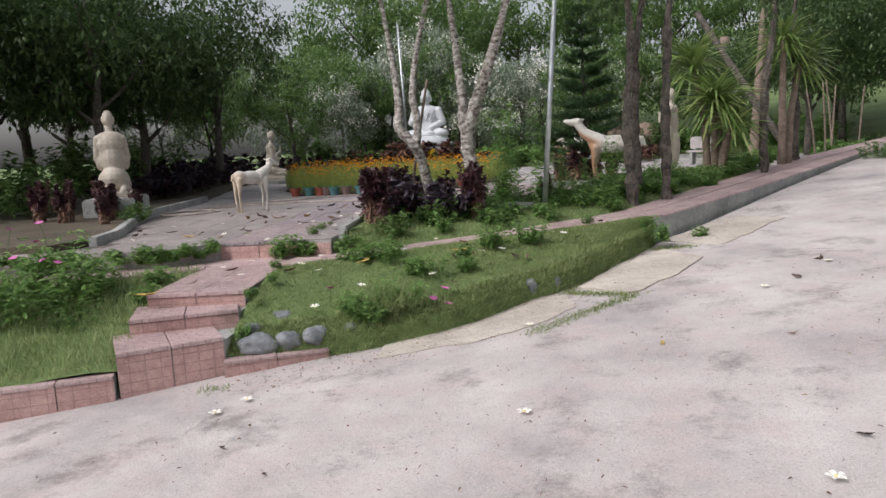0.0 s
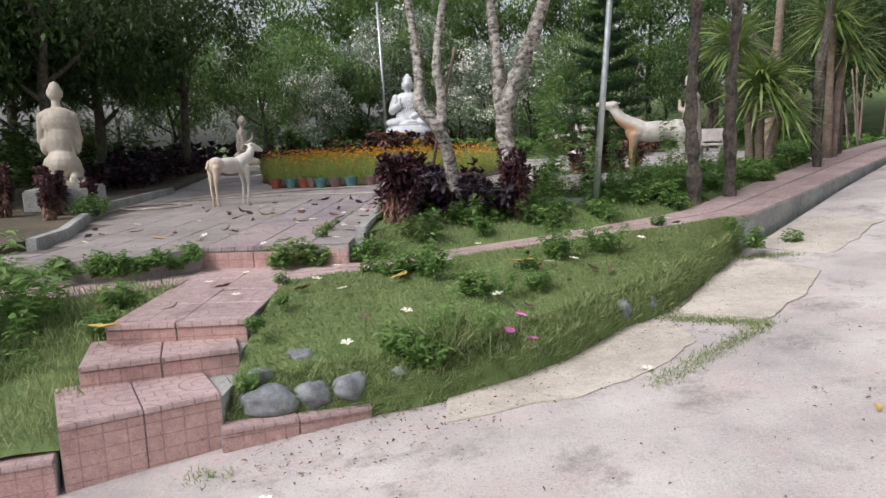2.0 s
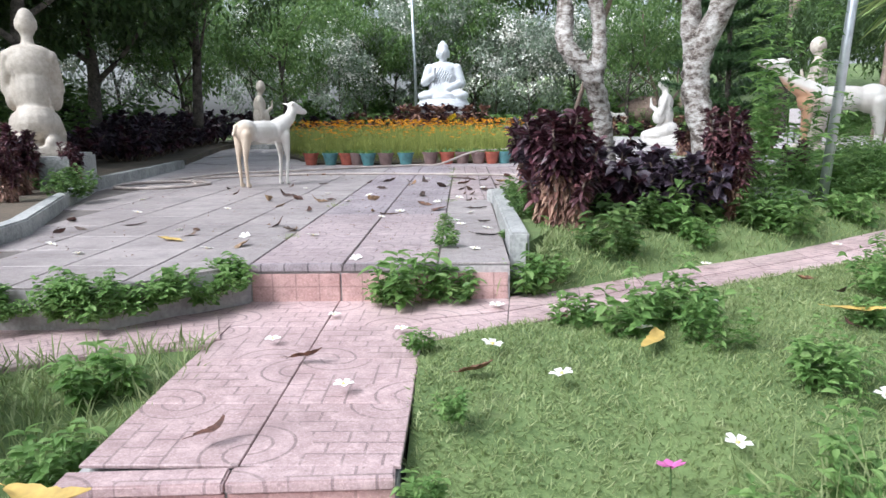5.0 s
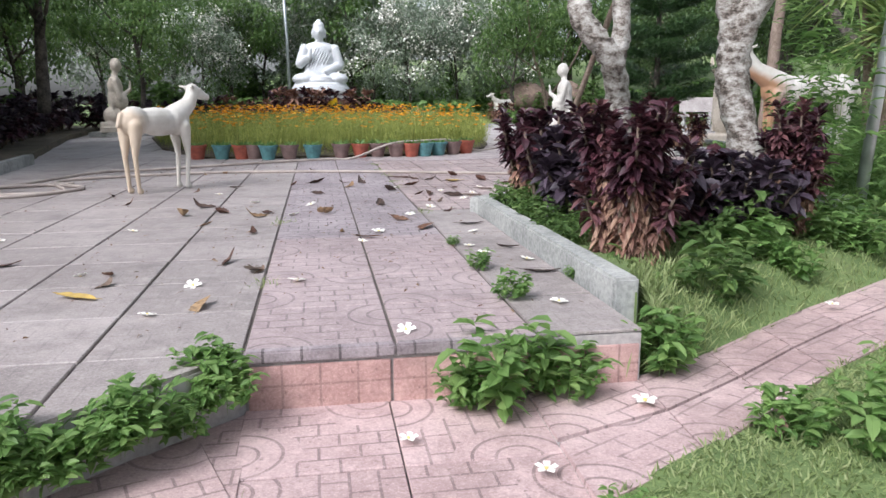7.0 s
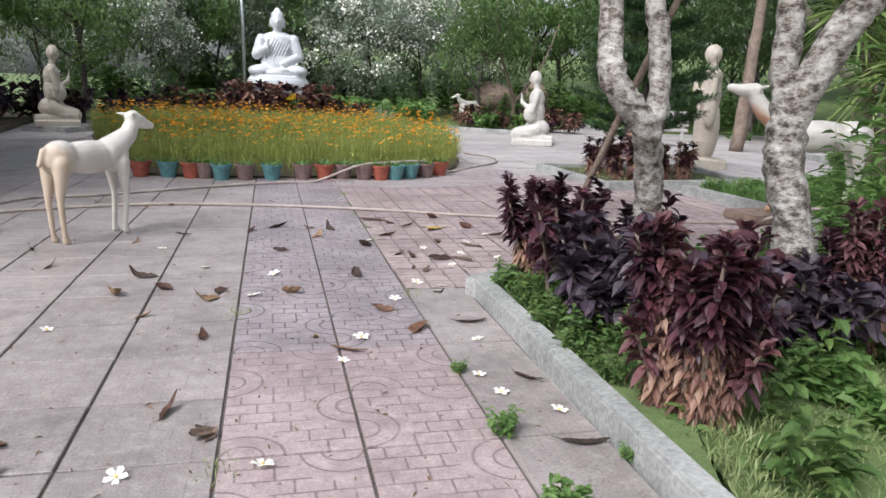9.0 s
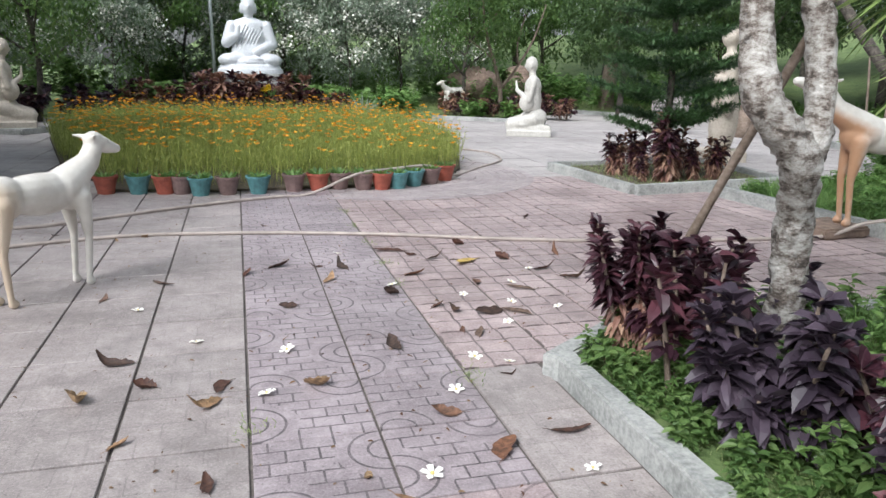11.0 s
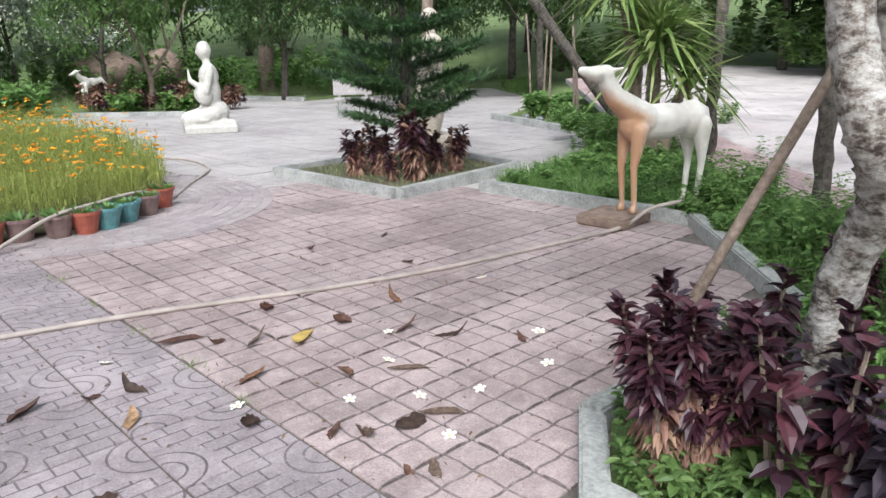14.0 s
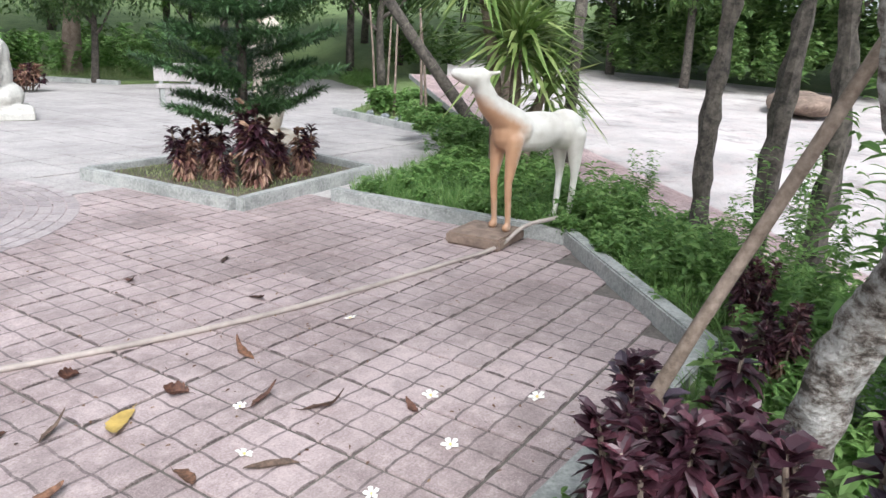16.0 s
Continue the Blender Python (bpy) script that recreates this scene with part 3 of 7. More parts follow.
def low_kerb(name, pts, h0, h1, depth, label):
    """A tiled retaining kerb along the drive: cement core and pink face tiles with a cap."""
    root = empty(name, pose(0, 0, 0), label, "kerb", kind="structure")
    P = lerp_poly([(x, y) for x, y in pts], max(2, int(round(sum(math.dist(a, b) for a, b in zip(pts, pts[1:])) / 0.45)) + 1))
    n = len(P) - 1
    for i in range(n):
        a, b = P[i], P[i + 1]
        d = Vector((b[0] - a[0], b[1] - a[1], 0))
        t = (i + 0.5) / n
        top = h0 + (h1 - h0) * t
        g = drive_z((a[0] + b[0]) / 2, (a[1] + b[1]) / 2) - 0.06
        m = pose(a[0], a[1], 0, 0, 0, math.degrees(math.atan2(d.y, d.x)))
        bm = bmesh.new()
        box(bm, (0, 0.002, g), (d.length, depth, top - 0.03))
        part("core", bm, KERB, root).matrix_basis = m
        bm = bmesh.new()
        box(bm, (0.004, -0.014, g), (d.length - 0.004, 0.0, top - 0.03), 0.003)
        part("face_tile", bm, T_RISER, root).matrix_basis = m
        bm = bmesh.new()
        box(bm, (0.002, -0.025, top - 0.03), (d.length - 0.002, depth, top), 0.006)
        part("cap_tile", bm, T_PINK, root).matrix_basis = m


low_kerb("kerb_left", [(-6.4, -5.42), (-0.6, -3.36), (0.2, -3.05)], -0.69, -0.69, 0.14, "low pink tiled retaining kerb along the drive")
low_kerb("kerb_right", [(0.98, -2.66), (1.83, -2.31)], -0.71, -0.72, 0.13, "short pink tiled kerb holding rocks and lawn")


def kerb(name, pts, w, z0, z1, label):
    """A poured cement kerb with worn edges, one length to each straight."""
    root = empty(name, pose(0, 0, 0), label, "kerb", kind="structure")
    for a, b in zip(pts, pts[1:]):
        d = Vector((b[0] - a[0], b[1] - a[1]))
        n = max(1, int(d.length / 1.6))
        for i in range(n):
            bm = bmesh.new()
            l = d.length / n
            box(bm, (0.002, 0, z0), (l + (w * 0.6 if i == n - 1 else -0.003), w, z1 + 0.006 * math.sin(i * 2.3 + a[0])), 0.012)
            o = part("kerb_length", bm, KERB, root)
            p = Vector(a) + d * i / n
            o.matrix_basis = pose(p.x, p.y, 0, 0, 0, math.degrees(math.atan2(d.y, d.x)))


kerb("kerb_planter", [(1.93, 3.25), (1.4, 2.87), (1.4, 0.34)], 0.11, -0.25, 0.105, "grey cement kerb round a planted bed")
kerb("kerb_garden_bed", [(5.4, 7.1), (5.5, 4.63), (3.85, 3.13), (1.96, 3.22)], 0.12, -0.1, 0.13, "low grey cement kerb edging a lawn bed")
kerb("kerb_pine_bed", [(7.0, 9.6), (6.75, 7.75), (4.55, 7.45), (4.45, 9.6), (7.0, 9.75)], 0.11, -0.1, 0.12, "square cement kerb round the pine bed")
kerb("kerb_left_bed", [(-1.72, 0.25), (-1.84, 1.05), (-2.4, 2.5), (-3.1, 4.6), (-3.5, 8.2)], 0.12, -0.2, 0.12, "low cement kerb beside a shrub bed")
kerb("kerb_far", [(5.4, 20.4), (7.4, 18.8)], 0.12, -0.1, 0.1, "far cement kerb")
kerb("kerb_far_lawn", [(10.9, 23.6), (12.2, 20.9)], 0.14, -0.1, 0.12, "far cement kerb before a lawn")
kerb("kerb_far_bed", [(10.6, 9.0), (11.9, 12.6)], 0.14, -0.1, 0.12, "cement kerb of a far bed with saplings")


def bed_soil(name, pts, z, material, label):
    bm = bmesh.new()
    prism(bm, pts, -0.3, z)
    part(name, bm, material, None)
    tagged(bpy.data.objects[name], label, "bed", kind="structure")


GARDEN_BED = [(1.49, 0.25), (1.49, 2.8), (1.95, 3.1), (3.9, 3.04), (5.62, 4.55), (5.52, 7.1), (7.0, 7.3), (9.2, 8.2), (6.85, 5.2), (4.8, 2.95), (2.6, 1.85), (1.75, 0.95)]
bed_soil("bed_garden", GARDEN_BED, 0.05, TURF, "planted garden bed with grass and soil")
bed_soil("bed_pine", [(4.55, 7.5), (6.7, 7.8), (6.95, 9.6), (4.5, 9.55)], 0.06, SOIL, "small square bed with sparse grass")
bed_soil("bed_left", [(-1.86, 0.3), (-1.95, 1.0), (-2.5, 2.45), (-3.2, 4.6), (-3.6, 8.2), (-5.2, 15.2), (-6, 22), (-14, 22), (-14, -0.6), (-2.0, -0.3)], 0.09, SOIL, "shrub bed of dark soil under trees")
bed_soil("bed_saplings", [(10.75, 9.0), (12.0, 12.5), (17, 15), (14.5, 11.2)], 0.05, TURF, "small bed with saplings and stones")
bed_soil("bed_back", [(-6, 21), (5.5, 20.5), (7.5, 18.9), (11.0, 23.8), (12.3, 21.0), (24, 22), (30, 40), (-20, 40)], 0.06, TURF, "grassy ground under the far trees")


BANK_IN = [(1.56, 0.27, 0.0), (1.75, 0.95, 0.04), (2.6, 1.85, 0.05), (4.8, 2.95, 0.05), (6.85, 5.2, 0.05), (9.2, 8.2, 0.1)]
BANK_OUT = [(1.5, 0.0, -0.2), (2.45, 0.58, -0.185), (3.24, 0.95, -0.155), (5.08, 2.13, -0.085), (7.2, 4.83, 0.075), (9.4, 7.4, 0.2)]
bi, bo = lerp_poly(BANK_IN, 40), lerp_poly(BANK_OUT, 40)
BANK = np.array([bo * (1 - s) + bi * s + np.array([0, 0, 0.05 * math.sin(s * 3.1)]) for s in (0, 0.33, 0.66, 1)])
put("bank_path", grid_mesh("bank_path", BANK), TURF, label="grassy edge between footpath and bed", category="bank", kind="structure")


# worn slabs at the edge of the drive
def slab(pts, dz):
    bm = bmesh.new()
    pts = [(x + 0.05 * noise.noise(Vector((x * 3, y * 3, 2))) + 0.02 * noise.noise(Vector((x * 11, y * 11, 5))), y + 0.06 * noise.noise(Vector((x * 3, y * 3, 8)))) for x, y in lerp_poly(pts + pts[:1], 70)[:-1]]
    prism(bm, pts, lambda x, y: drive_z(x, y) - 0.05, lambda x, y: drive_z(x, y) + dz)
    o = part("slab", bm, SLAB, None)
    tagged(o, "cracked pale cement slab at the drive's edge", "slab", "slabs by the drive", "structure")


slab([(4.25, -0.72), (4.72, -1.2), (5.25, -0.75), (5.8, 0.0), (5.5, 0.75), (4.9, 0.3)], 0.014)
slab([(2.3, -2.5), (2.95, -2.35), (3.5, -2.15), (4.15, -1.5), (4.05, -0.92), (3.75, -0.9), (3.25, -1.5), (2.8, -1.85), (2.3, -2.1)], 0.013)
slab([(5.6, 1.35), (6.2, 0.6), (7.4, 1.9), (6.9, 2.6)], 0.012)


# ---------------------------------------------------------------- statues
def ball_mesh(u=14, v=8):
    V = [(math.sin(math.pi * j / v) * math.cos(2 * math.pi * i / u), math.sin(math.pi * j / v) * math.sin(2 * math.pi * i / u), math.cos(math.pi * j / v)) for j in range(1, v) for i in range(u)]
    V += [(0, 0, 1), (0, 0, -1)]
    F = []
    for j in range(v - 2):
        for i in range(u):
            p, q = j * u + i, j * u + (i + 1) % u
            F += [(p, p + u, q + u), (p, q + u, q)]
    for i in range(u):
        F += [(len(V) - 2, i, (i + 1) % u), (len(V) - 1, (v - 2) * u + (i + 1) % u, (v - 2) * u + i)]
    return np.array(V), np.array(F)


BALL_V, BALL_F = ball_mesh()


def fuse(name, balls, voxel, material, m, label, category, extra=None, smooth=6):
    """Rounded masses fused into one body. balls: (centre, radii, (rx, ry, rz))."""
    vf = []
    for c, r, rot in balls:
        R = np.array(Euler([radians(q) for q in rot]).to_matrix())
        vf.append(((BALL_V * np.array(r)) @ R.T + np.array(c), BALL_F))
    V, F = merge(*vf)
    faces = F.tolist()
    if extra:
        bm = bmesh.new()
        extra(bm)
        bm.verts.index_update()
        k = len(V)
        V = np.concatenate([V, np.array([v.co[:] for v in bm.verts])])
        faces += [[k + v.index for v in f.verts] for f in bm.faces]
        bm.free()
    me = mesh_np(name, V, faces)
    ob = put(name, me, material, None, label, category)
    r = ob.modifiers.new("fuse", "REMESH")
    r.mode, r.voxel_size, r.use_smooth_shade = "VOXEL", voxel, True
    s = ob.modifiers.new("soften", "SMOOTH")
    s.iterations, s.factor = smooth, 0.5
    ob.matrix_world = m
    return ob


def limb(a, b, r0, r1):
    """Overlapping balls from a to b."""
    a, b = Vector(a), Vector(b)
    n = max(3, int((b - a).length / (min(r0, r1) * 0.55)) + 1)
    return [(tuple(a.lerp(b, k / n)), (r0 + (r1 - r0) * k / n,) * 3, (0, 0, 0)) for k in range(n + 1)]


N0 = (0, 0, 0)


def buddha():
    b = [((0, 0, 0.52), (0.55, 0.36, 0.42), N0), ((0, 0.02, 0.95), (0.5, 0.31, 0.5), N0), ((0, 0.03, 1.22), (0.55, 0.27, 0.25), N0),
         ((0, -0.02, 1.52), (0.14, 0.14, 0.16), N0), ((0, -0.05, 1.75), (0.205, 0.225, 0.27), N0), ((0, -0.02, 1.92), (0.2, 0.21, 0.16), N0), ((0, 0.0, 2.05), (0.1, 0.1, 0.1), N0),
         ((-0.21, -0.02, 1.7), (0.04, 0.06, 0.15), N0), ((0.21, -0.02, 1.7), (0.04, 0.06, 0.15), N0), ((0, -0.27, 1.73), (0.035, 0.05, 0.06), N0),
         ((-0.52, -0.22, 0.3), (0.42, 0.4, 0.2), (0, 0, 20)), ((0.52, -0.22, 0.3), (0.42, 0.4, 0.2), (0, 0, -20)), ((0, -0.42, 0.24), (0.5, 0.26, 0.14), N0), ((0.1, -0.52, 0.33), (0.3, 0.14, 0.08), N0)]
    b += limb((-0.5, 0.0, 1.22), (-0.66, -0.05, 0.78), 0.17, 0.16) + limb((-0.66, -0.05, 0.78), (-0.34, -0.38, 0.98), 0.15, 0.1) + limb((-0.34, -0.38, 0.98), (-0.3, -0.42, 1.2), 0.09, 0.06)
    b += limb((0.5, 0.0, 1.22), (0.66, -0.02, 0.74), 0.17, 0.17) + limb((0.66, -0.02, 0.74), (0.14, -0.45, 0.5), 0.15, 0.1)
    for k in range(7):
        b.append(((-0.28 + k * 0.085, -0.27 - 0.015 * (3 - abs(k - 3)), 0.95 - 0.02 * k), (0.022, 0.032, 0.42), (0, 28, 0)))

    def base(bm):
        for r, z, h in ((0.98, 0.0, 0.14), (0.9, 0.13, 0.07)):
            bmesh.ops.create_cone(bm, cap_ends=True, segments=40, radius1=r, radius2=r * 0.96, depth=h, matrix=Matrix.Translation((0, -0.1, z)) @ Matrix.Diagonal((1, 0.72, 1, 1)))

    return fuse("buddha_statue", b, 0.022, WHITE, pose(0.45, 23.2, 1.22) @ Matrix.Diagonal((1.0, 1.0, 1.06, 1)), "white seated statue with raised hand on a lotus base", "statue", base, 4)


buddha()


def pedestal():
    root = empty("statue_pedestal", pose(0.45, 23.1, 0), "grey stepped pedestal under the seated statue", "pedestal")
    for name, hw, hd, z0, z1 in (("footing", 1.35, 1.1, -0.1, 0.5), ("shaft", 1.05, 0.85, 0.5, 1.05), ("cap", 1.12, 0.9, 1.05, 1.15)):
        bm = bmesh.new()
        box(bm, (-hw, -hd, z0), (hw, hd, z1), 0.02)
        part(name, bm, KERB, root)


pedestal()


def kneeling(name, m, material, label):
    """A kneeling monk with joined hands, facing -y."""
    b = [((0, 0.1, 0.31), (0.25, 0.28, 0.2), N0), ((0, 0.05, 0.62), (0.22, 0.2, 0.3), N0), ((0, 0.06, 0.86), (0.245, 0.175, 0.2), N0), ((0, 0.07, 0.97), (0.24, 0.12, 0.09), N0),
         ((0, 0.04, 1.08), (0.068, 0.07, 0.12), N0), ((0, 0.01, 1.25), (0.105, 0.13, 0.145), N0), ((0, -0.11, 1.22), (0.02, 0.03, 0.03), N0), ((-0.105, 0.02, 1.24), (0.016, 0.03, 0.05), N0), ((0.105, 0.02, 1.24), (0.016, 0.03, 0.05), N0),
         ((0, -0.16, 0.2), (0.3, 0.34, 0.1), N0)]
    for s in (-1, 1):
        b += limb((s * 0.22, 0.06, 0.93), (s * 0.27, -0.02, 0.64), 0.075, 0.065) + limb((s * 0.27, -0.02, 0.64), (s * 0.04, -0.26, 0.8), 0.06, 0.04) + limb((s * 0.04, -0.26, 0.8), (s * 0.025, -0.28, 0.96), 0.036, 0.02)
        b += limb((s * 0.14, 0.1, 0.3), (s * 0.17, -0.36, 0.2), 0.14, 0.11) + limb((s * 0.17, -0.36, 0.14), (s * 0.17, 0.4, 0.13), 0.1, 0.07)
    for s in (-1, 1):
        b.append(((s * 0.22, -0.06, 0.58), (0.085, 0.15, 0.15), (20, 0, 0)))
    for k in range(6):
        b.append(((-0.16 + 0.06 * k, 0.19 - 0.012 * abs(k - 3), 0.62), (0.014, 0.03, 0.28), (0, 14, 0)))

    def base(bm):
        box(bm, (-0.32, -0.44, 0), (0.32, 0.46, 0.1))

    return fuse(name, b, 0.016, material, m, label, "statue", base, 3)


kneeling("kneeling_statue", pose(-3.55, 4.2, 0.4, 0, 0, 205) @ Matrix.Diagonal((0.94, 1.0, 1.13, 1)), PLASTER, "cream kneeling monk statue among purple shrubs")
kneeling("kneeling_statue", pose(-4.35, 16.3, 0.1, 0, 0, 104) @ Matrix.Diagonal((1.0, 1.0, 1.24, 1)), PLASTER, "cream kneeling monk statue beside the flower bed")
kneeling("kneeling_statue", pose(6.2, 15.0, 0.0, 0, 0, -112) @ Matrix.Diagonal((1.08, 1.08, 1.22, 1)), IVORY, "white kneeling monk statue with joined hands on paving")


def standing():
    b = [((0, 0, 0.5), (0.22, 0.19, 0.55), N0), ((0, 0, 1.0), (0.215, 0.16, 0.36), N0), ((0, 0.01, 1.27), (0.25, 0.14, 0.14), N0), ((0, 0, 1.42), (0.07, 0.07, 0.12), N0), ((0, -0.02, 1.6), (0.105, 0.13, 0.15), N0),
         ((-0.105, 0, 1.59), (0.016, 0.03, 0.05), N0), ((0.105, 0, 1.59), (0.016, 0.03, 0.05), N0)]
    for s in (-1, 1):
        b += limb((s * 0.22, 0, 1.27), (s * 0.27, -0.02, 0.98), 0.08, 0.075) + limb((s * 0.27, -0.02, 0.98), (s * 0.05, -0.22, 1.06), 0.065, 0.045) + limb((s * 0.05, -0.22, 1.06), (s * 0.03, -0.24, 1.24), 0.04, 0.022)
        b.append(((s * 0.26, -0.02, 0.78), (0.06, 0.1, 0.26), N0))
    for k in range(5):
        b.append(((-0.14 + 0.07 * k, -0.15, 0.55), (0.014, 0.035, 0.5), (0, 5, 0)))

    def base(bm):
        box(bm, (-0.3, -0.3, -0.12), (0.3, 0.3, 0.04))

    return fuse("standing_statue", b, 0.016, PLASTER, pose(7.85, 10.45, 0.12, 0, 0, -115) @ Matrix.Scale(1.17, 4), "cream standing monk statue with joined hands behind a pine", "statue", base, 3)


standing()


def deer(m, material, label, headup=0.0, scale=1.0):
    """A deer on four straight legs, nose at +x."""
    b = [((0.0, 0, 0.79), (0.4, 0.14, 0.148), N0), ((-0.3, 0, 0.785), (0.19, 0.145, 0.168), N0), ((0.3, 0, 0.785), (0.17, 0.13, 0.17), N0), ((0.05, 0, 0.755), (0.32, 0.13, 0.14), N0)]
    nk = Vector((0.36, 0, 0.86))
    hd = Vector((0.58 + 0.08 * headup, 0, 1.11 + 0.06 * headup))
    mid = nk + (hd - nk) * 0.5 + Vector((0.025, 0, -0.02))
    b += limb(nk - Vector((0.12, 0, 0.05)), mid, 0.145, 0.09) + limb(mid, hd, 0.09, 0.072)
    nose = hd + Vector((0.22, 0, -0.06 + 0.11 * headup))
    b += limb(hd + Vector((-0.01, 0, 0.02)), hd + (nose - hd) * 0.55, 0.08, 0.06) + limb(hd + (nose - hd) * 0.55, nose, 0.058, 0.038)
    for s in (-1, 1):
        e = hd + Vector((-0.05, s * 0.05, 0.055))
        b += limb(e, e + Vector((-0.05, s * 0.065, 0.012)), 0.022, 0.014)
        b.append((tuple(hd + Vector((0.07, s * 0.062, 0.03))), (0.026, 0.016, 0.014), N0))
        for x, zt, k in ((-0.36, 0.74, -1), (0.33, 0.72, 1)):
            hip = (x, s * 0.09, zt)
            knee = (x + (0.035 if k > 0 else -0.035), s * 0.085, 0.4)
            foot = (x + (0.0 if k > 0 else -0.01), s * 0.08, 0.03)
            b += limb(hip, knee, 0.088 if k < 0 else 0.075, 0.033) + limb(knee, foot, 0.033, 0.025)
            b.append(((foot[0] + 0.015, foot[1], 0.03), (0.045, 0.033, 0.035), N0))
    b += limb((-0.47, 0, 0.86), (-0.52, 0, 0.74), 0.035, 0.025)
    return fuse("deer_statue", b, 0.013, material, m @ Matrix.Scale(scale, 4), label, "statue", None, 3)


deer(pose(-1.17, 4.66, 0.0, 0, 0, 52) @ Matrix.Diagonal((1.12, 1.1, 1.15, 1)), DEER_CREAM, "small cream deer statue standing on the terrace", 0.0, 0.7)
deer(pose(5.57, 4.98, 0.1, 0, 0, 161), DEER_TAN, "white deer statue with tan chest and forelegs", 1.0, 1.03)
deer(pose(6.5, 21.9, 0.1, 0, 0, 200), DEER_CREAM, "small far deer statue before boulders", 0.0, 0.8)


def plinth():
    bm = bmesh.new()
    box(bm, (-0.27, -0.24, 0), (0.27, 0.24, 0.1), 0.02)
    o = part("statue_plinth", bm, BOULDER, None)
    o.matrix_world = pose(5.16, 5.18, 0.0, 0, 0, 5)
    tagged(o, "rough cement plinth under a deer's forelegs", "plinth")


plinth()


def bench():
    root = empty("garden_bench", pose(9.95, 15.3, 0.0, 0, 0, -32) @ Matrix.Diagonal((0.75, 1, 0.95, 1)), "pale grey stone garden bench on the paving", "bench")
    for name, lo, hi in (("seat", (-0.6, -0.2, 0.4), (0.6, 0.2, 0.47)), ("backrest", (-0.6, 0.2, 0.52), (0.6, 0.26, 0.92))):
        bm = bmesh.new()
        box(bm, lo, hi, 0.012)
        part(name, bm, PAVE_FAR, root)
    for x in (-0.42, 0.42):
        bm = bmesh.new()
        box(bm, (x - 0.06, -0.17, 0.0), (x + 0.06, 0.25, 0.4), 0.012)
        box(bm, (x - 0.05, 0.2, 0.4), (x + 0.05, 0.25, 0.53), 0.006)
        part("leg", bm, KERB, root)


bench()


def block():
    bm = bmesh.new()
    box(bm, (-0.32, -0.2, -0.08), (0.32, 0.2, 0.2), 0.02)
    for v in bm.verts:
        v.co += Vector((0.02, 0.03, 0.012)) * noise.noise(v.co * 5)
    o = part("cement_block", bm, KERB, None)
    o.matrix_world = pose(3.72, 2.28, -0.05, 0, 4, 28)
    tagged(o, "broken grey cement block lying in the bed", "block")


block()


# ---------------------------------------------------------------- plants: kinds
def foliage(name, V, F, material, parent=None, label="", category="", group="", kind=""):
    return put(name, mesh_np(name, V, F), material, parent, label, category, group, kind)


def crown_points(blobs, n, g):
    """Points in uneven clumps near the surface of several ellipsoids."""
    out = []
    for (c, r) in blobs:
        k = int(n / len(blobs))
        m = max(6, k // 55)
        centres = ball(m, g) * (g.uniform(0.55, 1.0, (m, 1)) ** 0.5) * np.array(r)
        pick = g.integers(0, m, k)
        out.append(np.array(c) + centres[pick] + g.normal(0, 1, (k, 3)) * 0.13 * np.array(r))
    return np.concatenate(out)


def tree(label, blobs, n, leaf, material, trunk, seed, m, bark=BARK, flowers=0, group="", droop=0.3, category="tree"):
    """A tree: trunk with limbs, and a crown of single leaves in clumps. trunk: lists of (points, radii)."""
    g = np.random.default_rng(seed)
    root = empty("tree", m, label, category, group)
    bm = bmesh.new()
    for pts, radii in trunk:
        tube(bm, path_points(pts, 4), np.interp(np.linspace(0, 1, (len(pts) - 1) * 4 + 1), np.linspace(0, 1, len(radii)), radii), 9, 0.2, seed)
    part("trunk", bm, bark, root, smooth=True)
    P = crown_points(blobs, n, g)
    D = ball(n if len(P) == n else len(P), g) + np.array([0, 0, -droop])
    V, F = blades(P, D, g.uniform(0.7, 1.3, len(P)) * leaf, g.uniform(0.35, 0.55, len(P)) * leaf, 0.15, g)
    foliage("crown", V, F, material, root)
    if flowers:
        Q = crown_points(blobs, flowers, g)
        D = ball(len(Q), g)
        V, F = blades(Q, D, leaf * 0.7, leaf * 0.6, 0.0, g)
        foliage("blossom", V, F, PETAL, root, "small white blossoms")
    return root


def std_trunk(h, r, seed, spread=1.0, limbs=5):
    rr = random.Random(seed)
    t = [([(0, 0, -0.1), (0.1 * spread, 0.05, h * 0.35), (-0.05, 0.1 * spread, h * 0.7), (0.1, 0, h)], [r, r * 0.75, r * 0.5, r * 0.2])]
    for k in range(limbs):
        a = k * 2.4 + rr.random()
        z = h * (0.3 + 0.5 * k / limbs)
        e = spread * h * 0.28
        t.append(([(0.03, 0.05, z), (math.cos(a) * e * 0.5, math.sin(a) * e * 0.5, z + h * 0.12), (math.cos(a) * e, math.sin(a) * e, z + h * 0.3)], [r * 0.45, r * 0.3, r * 0.1]))
    return t


